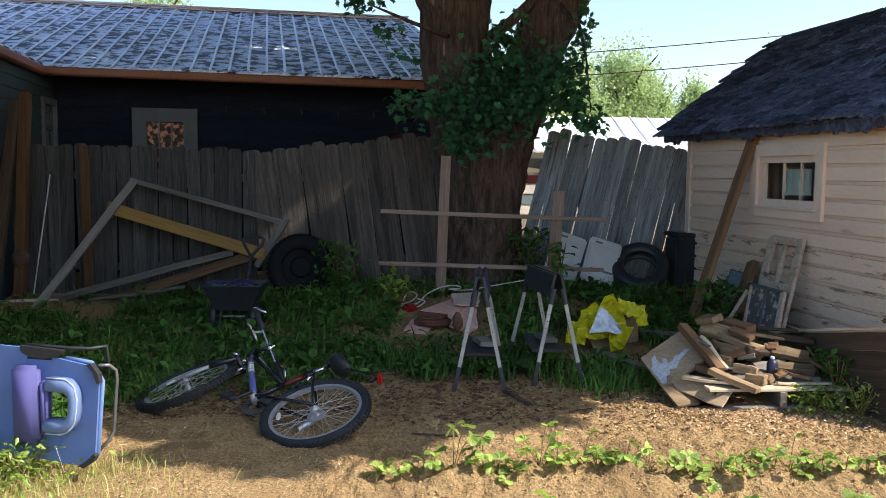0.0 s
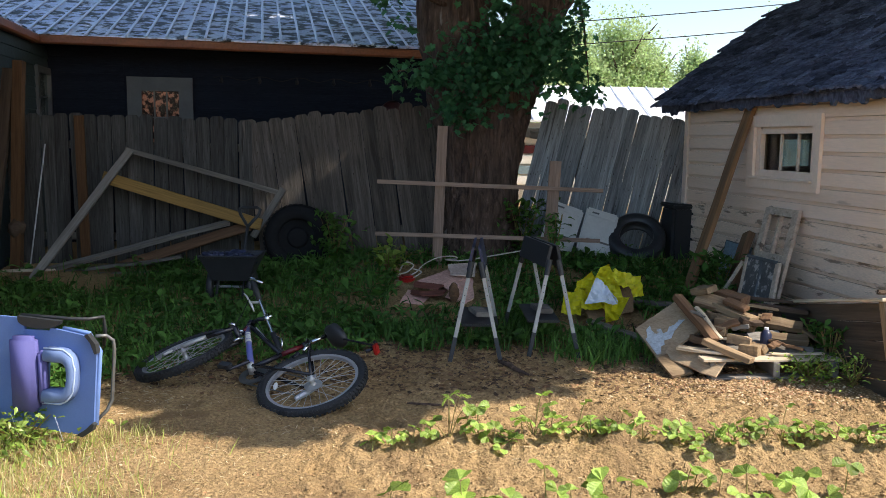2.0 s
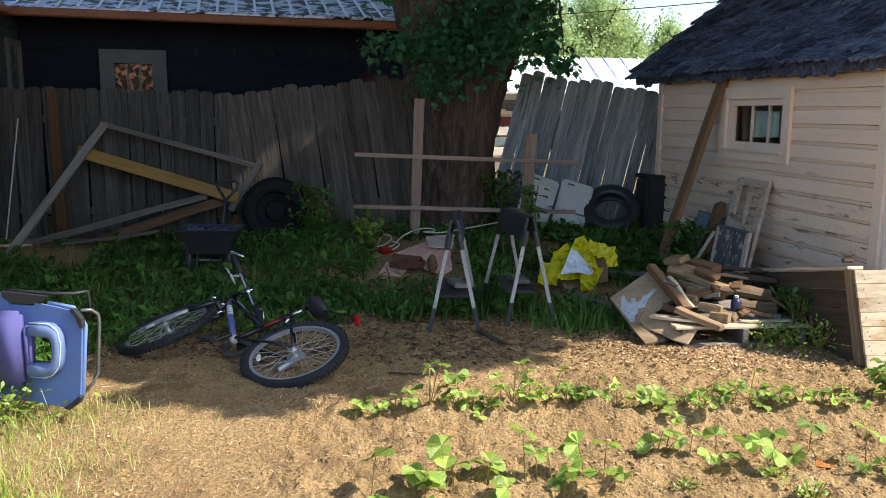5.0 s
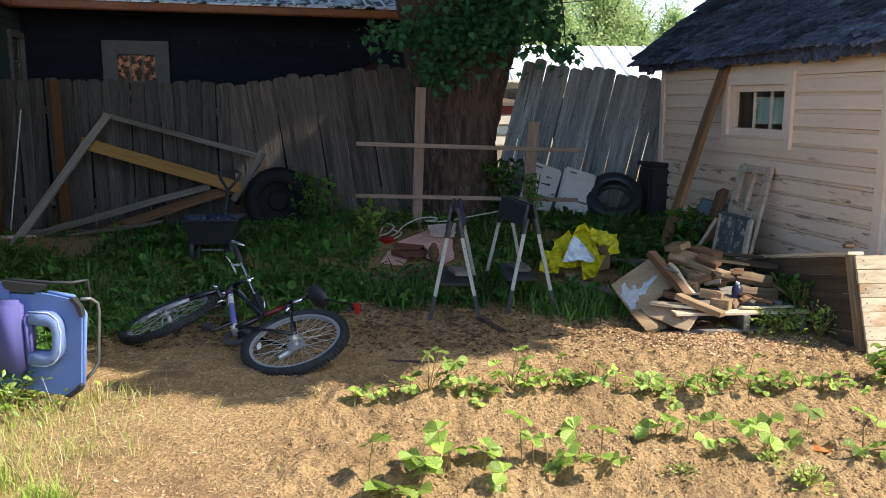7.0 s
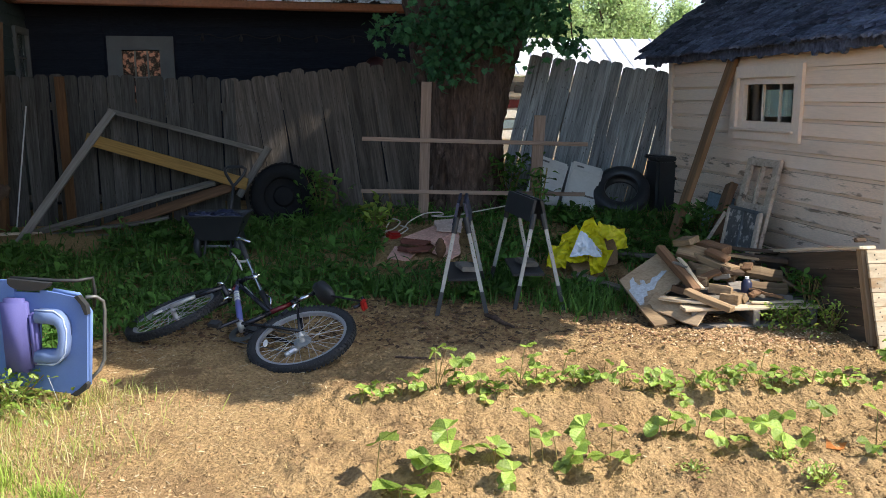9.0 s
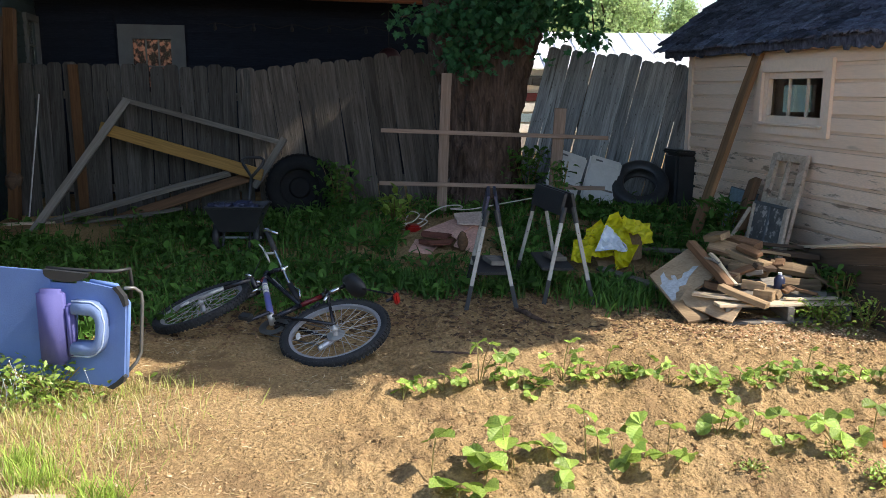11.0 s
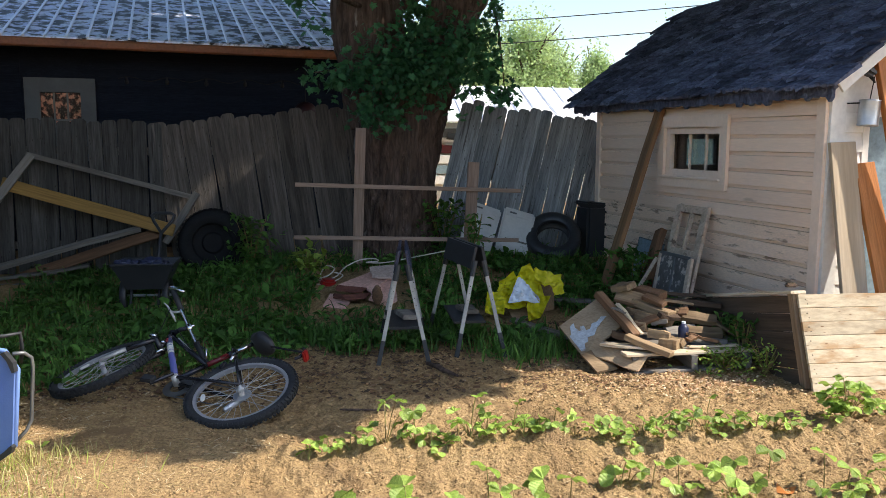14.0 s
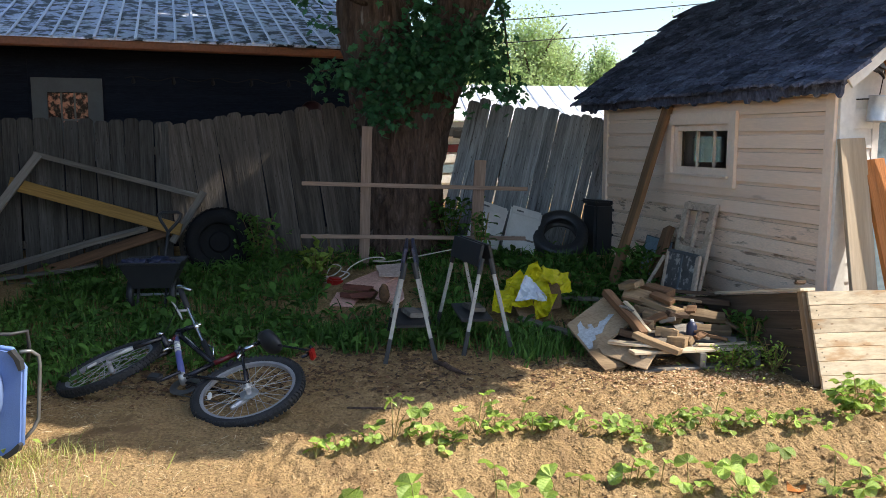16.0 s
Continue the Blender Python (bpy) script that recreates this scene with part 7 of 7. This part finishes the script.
strawberry(2.57, 4.50, 30, .25, .06, 301, "large bed plants", "large leafy green plant beside the crate", 0.62)
strawberry(2.86, 4.55, 9, .12, .05, 302, "large bed plants", "low leafy plant beside the crate")
strawberry(-2.0, 2.9, 6, .12, .05, 303, "large bed plants", "low broad-leaved weed in dry grass")

# ---- weeds, grass, straw, chips and clods ----
rg = np.random.default_rng(11)


def ground_at(x, y):
    return np.array([lie_fine(a, b) for a, b in zip(x, y)])


def patch(n, x0, x1, y0, y1, keep):
    x, y = rg.uniform(x0, x1, n), rg.uniform(y0, y1, n)
    k = np.array([keep(a, b) for a, b in zip(x, y)])
    x, y = x[k], y[k]
    return np.stack([x, y, ground_at(x, y)], -1)


WEDGE = ((-6, 4.9), (-2.6, 5.1), (-2.0, 5.45), (-1.6, 5.9), (-0.9, 5.95), (-0.5, 6.5), (0.0, 6.3), (0.5, 6.25), (0.9, 5.95), (1.3, 5.85), (1.7, 6.4), (2.6, 6.9), (3, 7.2))


def weedy(x, y):
    e = np.interp(x, [q[0] for q in WEDGE], [q[1] for q in WEDGE]) + 0.35 * noise.noise((x * 2.2, y * 2.2, 4.0))
    if y < e or x > 2.75 + (9.6 - y) * 0.16:
        return False
    if x < -3.3 and y > 8.1 - 0.3 * (x + 3.3):
        return random.random() < 0.06
    if -0.5 < x < 0.42 and 7.5 < y < 8.75:
        return False
    if -0.5 < x < 0.5 and 6.8 < y < 7.6 and random.random() < 0.7:
        return False
    if 0.9 < x < 1.7 and 6.9 < y < 7.5:
        return False
    bare = noise.noise((x * 1.1, y * 1.1, 9.0))
    return random.random() < (0.95 if bare > -0.15 else 0.35) * (1.0 if y < 9 else 0.5)


random.seed(3)
BLADE = [(-0.05, 0, 0), (0.05, 0, 0), (0.04, 0.10, 0.45), (-0.04, 0.10, 0.45), (0.02, 0.32, 0.8), (-0.02, 0.32, 0.8), (0.0, 0.6, 0.95)]
THIN = [(x * 0.5, y, z) for x, y, z in BLADE]
BLADE_F = [(0, 1, 2, 3), (3, 2, 4, 5), (5, 4, 6)]
BROAD = [(0, 0, 0), (0.12, 0.25, 0.16), (0.26, 0.6, 0.34), (0.16, 0.9, 0.36), (0, 1.1, 0.30), (-0.16, 0.9, 0.36), (-0.26, 0.6, 0.34), (-0.12, 0.25, 0.16), (0, 0.6, 0.28)]
BROAD_F = [(0, 1, 2, 8), (8, 2, 3, 4), (8, 4, 5, 6), (8, 6, 7, 0)]
c = patch(27000, -5.5, 3.2, 4.6, 9.8, weedy)
tall = rg.normal(0, 1, (620, 2)) * (0.18, 0.17) + (1.18, 6.25)
tall = np.concatenate([tall, rg.normal(0, 1, (420, 2)) * (0.14, 0.12) + (-0.32, 6.75), rg.normal(0, 1, (300, 2)) * (0.12, 0.2) + (0.62, 7.0)])
c = np.concatenate([c, np.column_stack((tall, ground_at(tall[:, 0], tall[:, 1])))])
ob = spread("weed_grass", c, turns(len(c), 0.3, rg), rg.uniform(0.05, 0.17, len(c)), BLADE, BLADE_F, M["weed"])
tagged(ob, "green grass blades in the shaded back of the yard", "grass", kind="stuff")
c0 = patch(3900, -5.5, 3.2, 4.6, 9.8, weedy)
c = np.repeat(c0, 7, axis=0) + rg.normal(0, 1, (len(c0) * 7, 3)) * (0.025, 0.025, 0.0) + np.abs(rg.normal(0, 1, (len(c0) * 7, 1))) * (0, 0, 0.035)
s = np.repeat(rg.uniform(0.045, 0.13, len(c0)), 7) * rg.uniform(0.7, 1.2, len(c))
ob = spread("weeds", c, turns(len(c), 0.45, rg), s, BROAD, BROAD_F, M["weed"])
tagged(ob, "broad-leaved green weeds in the shade", "weeds", kind="stuff")


def bush(name, x, y, r, h, n, size, material, label, seed):
    rgb = np.random.default_rng(seed)
    z = lie(x, y)
    t = thing(name, (x, y, z), label, "plant")
    bm = bmesh.new()
    for k in range(9):
        a = k * 2.4
        tube(bm, [(x, y, z), (x + math.cos(a) * r * 0.4, y + math.sin(a) * r * 0.4, z + h * 0.6), (x + math.cos(a) * r * 0.7, y + math.sin(a) * r * 0.7, z + h)], [0.005, 0.004, 0.002], 5)
    tagged(part("stalk_tuft", bm, M["stem"], t), kind="stuff")
    cc = rgb.normal(0, 0.5, (n, 3)) * (r, r, 0) + (x, y, z)
    cc[:, 2] += h * rgb.uniform(0.1, 1.0, n)
    spread("leaves", cc, turns(n, 0.7, rgb), rgb.uniform(0.7, 1.3, n) * size, BROAD, BROAD_F, material, t)


bush("nettle_bush", 2.53, 7.86, 0.20, 0.40, 240, 0.085, M["weed"], "leafy green nettle against the shed wall", 1)
bush("nettle_bush", -1.18, 9.3, 0.22, 0.5, 200, 0.09, M["weed"], "leafy green weed by the large tyre", 2)
bush("sapling", 1.10, 8.6, 0.13, 0.6, 120, 0.08, M["weed"], "thin green sapling beside the trellis stake", 3)
bush("clover_patch", 2.38, 5.62, 0.22, 0.16, 420, 0.035, M["berry_leaf"], "small bright green weeds at the pallet edge", 4)
bush("clover_patch", 2.62, 5.5, 0.16, 0.22, 140, 0.03, M["berry_leaf"], "small bright green weeds at the crate", 5)
bush("flowering_weed", -2.15, 4.30, 0.26, 0.20, 520, 0.04, M["berry_leaf"], "small flowering weed at the foot of the lounger", 6)
bush("flowering_weed", -2.5, 4.45, 0.26, 0.20, 420, 0.04, M["berry_leaf"], "small flowering weed at the foot of the lounger", 7)
bush("bed_weed", 1.42, 3.48, 0.07, 0.05, 90, 0.02, M["berry_leaf"], "tiny green seedling weed in the bed", 8)
bush("bed_weed", 1.50, 3.30, 0.07, 0.08, 110, 0.022, M["berry_leaf"], "tiny green seedling weed in the bed", 9)
bush("bed_weed", 1.02, 3.42, 0.07, 0.03, 80, 0.018, M["berry_leaf"], "tiny green seedling weed in the bed", 10)
for k, (x, y, r, h, n) in enumerate(((2.56, 6.55, 0.16, 0.22, 150), (2.50, 7.05, 0.18, 0.26, 170), (2.62, 6.05, 0.12, 0.28, 130), (2.60, 5.80, 0.10, 0.30, 110), (2.36, 7.45, 0.18, 0.24, 150), (2.30, 6.75, 0.16, 0.16, 120))):
    bush("shade_weed", x, y, r, h, n, 0.06, M["weed"], "dark green weed in shade between pile and shed", 40 + k)
bush("green_shrub", 0.90, 9.5, 0.25, 0.6, 260, 0.09, M["weed"], "dark green weed growing at the tree foot", 12)
bush("leafy_weed", -0.55, 8.5, 0.16, 0.28, 60, 0.12, M["berry_leaf"], "broad light green weed beside the rope", 13)
bm = bmesh.new()
rng = random.Random(8)
for k in range(26):
    a, r = rng.uniform(0, 6.28), rng.uniform(0, 0.3)
    x, y = -2.3 + math.cos(a) * r * 1.3, 4.22 + math.sin(a) * r * 0.5
    z = lie(x, y) + rng.uniform(0.10, 0.24)
    bmesh.ops.create_icosphere(bm, subdivisions=1, radius=rng.uniform(0.003, 0.0045), matrix=Matrix.Translation((x, y, z)))
    tube(bm, [(x + rng.uniform(-0.04, 0.04), y, z - 0.12), (x, y, z)], 0.0008, 4)
tagged(part("small_flowers", bm, M["white_bag"]), "tiny white flowers on thin stalks by the lounger", "flowers", kind="stuff")


def dry(x, y):
    e = 4.55 - 0.0 * x
    d = smooth((-1.22 - x + 0.35 * noise.noise((x * 2, y * 2, 1.0))) / 0.9)
    return y < e and random.random() < d


c = patch(44000, -3.8, -0.9, 2.0, 4.7, dry)
ob = spread("dry_grass", c, turns(len(c), 0.4, rg), 0.018 + 0.095 * rg.uniform(0, 1, len(c)) ** 2.6, THIN, BLADE_F, M["dry_grass"])
tagged(ob, "thin yellow-green dry grass in sunlight", "grass", kind="stuff")
STRAW = [(-0.5, -0.025, 0), (0.5, -0.02, 0.02), (0.5, 0.02, 0.02), (-0.5, 0.03, 0), (0, 0.05, 0.04)]
STRAW_F = [(0, 1, 4), (1, 2, 4), (2, 3, 4), (3, 0, 4)]
c = patch(42000, -4, 3, 2.0, 6.6, lambda x, y: random.random() < (0.15 + 0.85 * smooth((-0.1 - x) / 1.6)) * (0.6 + noise.noise((x * 2, y * 2, 6.0))))
c[:, 2] += 0.004
ob = spread("straw", c, turns(len(c), 0.12, rg), 0.008 + 0.055 * rg.uniform(0, 1, len(c)) ** 2.6, STRAW, STRAW_F, M["straw"])
tagged(ob, "scattered dry straw on the soil", "straw", kind="stuff")
CHIP = [(-0.5, -0.3, 0), (0.5, -0.22, 0.05), (0.45, 0.3, 0), (-0.4, 0.25, 0.05), (0, 0, 0.12)]
c = patch(56000, -3.2, 3, 2.4, 6.9, lambda x, y: random.random() < 0.03 + (0.16 if x < -0.6 else 0) + 0.85 * smooth((x - 0.2) / 1.2) * smooth((y - 4.85) / 0.35) * smooth((6.1 - y) / 0.5))
c[:, 2] += 0.003
ob = spread("wood_chips", c, turns(len(c), 0.35, rg), (0.005 + 0.026 * rg.uniform(0, 1, len(c)) ** 3) * np.where((c[:, 0] > 0.3) & (c[:, 1] > 4.8), 0.95, 0.75), CHIP, STRAW_F, M["chip"])
tagged(ob, "brown wood chips and leaf litter on the soil", "wood chips", kind="stuff")
# dark litter added where the tree's shade falls, to darken the soil there
c = patch(16000, -2.2, 2.0, 4.9, 7.2, lambda x, y: random.random() < smooth((y - 5.1) / 0.5) * (0.75 + 0.6 * noise.noise((x * 2, y * 2, 3.0))))
c[:, 2] += 0.004
ob = spread("leaf_litter", c, turns(len(c), 0.4, rg), 0.008 + 0.04 * rg.uniform(0, 1, len(c)) ** 2, CHIP, STRAW_F, M["litter"])
tagged(ob, "dark brown leaf litter that deepens the shade on the soil", "leaf litter", kind="stuff")
CLOD = [(0.62, 0.1, 0.05), (-0.42, 0.22, 0), (-0.08, 0.5, 0.14), (0.12, -0.4, -0.05), (0.16, 0.06, 0.36), (0, 0, -0.3)]
CLOD_F = [(0, 2, 4), (2, 1, 4), (1, 3, 4), (3, 0, 4), (2, 0, 5), (1, 2, 5), (3, 1, 5), (0, 3, 5)]
c = patch(95000, -3, 3.5, 1.9, 6.5, lambda x, y: random.random() < 0.3 + 0.7 * smooth((x + 0.6) / 0.6) * (0.5 + 0.9 * noise.noise((x * 3, y * 3, 2.0))))
s = 0.004 + 0.024 * rg.uniform(0, 1, len(c)) ** 5.0
ob = spread("soil_clods", c, turns(len(c), 0.6, rg), s, CLOD, CLOD_F, M["clod"])
tagged(ob, "small clods and crumbs of brown soil", "soil", kind="stuff")
PALE = ((0.56, 0.40, 0.23), (0.46, 0.28, 0.14), (0.72, 0.57, 0.38), (0.36, 0.19, 0.10), (0.50, 0.33, 0.17), (0.44, 0.20, 0.11))
M["pale_chip"] = mat("pale_chip", (0.70, 0.52, 0.33), (0.50, 0.34, 0.19), 7, 0.8, 0.2, 80, spec=0.2, palette=PALE)
c = patch(15000, 1.2, 2.8, 4.95, 5.8, lambda x, y: random.random() < math.exp(-((x - 2.05) / 0.48) ** 2 - ((y - 5.40) / 0.20) ** 2))
c[:, 2] += rg.uniform(0.002, 0.02, len(c))
ob = spread("fresh_chips", c, turns(len(c), 0.6, rg), 0.005 + 0.020 * rg.uniform(0, 1, len(c)) ** 3.0, CHIP, STRAW_F, M["pale_chip"])
tagged(ob, "pale fresh wood chips heaped before the pallet", "wood chips", kind="stuff")
tufts = np.concatenate([rg.normal(0, 1, (160, 2)) * (0.055, 0.04) + q for q in ((-1.52, 3.25), (-1.62, 3.05), (-1.80, 3.38), (-2.05, 3.15), (-1.95, 3.55))])
c = np.column_stack((tufts, ground_at(tufts[:, 0], tufts[:, 1])))
ob = spread("grass_tufts", c, turns(len(c), 0.4, rg), rg.uniform(0.05, 0.13, len(c)), THIN, BLADE_F, M["tuft"])
tagged(ob, "fresh green grass tufts among the dry grass", "grass", kind="stuff")
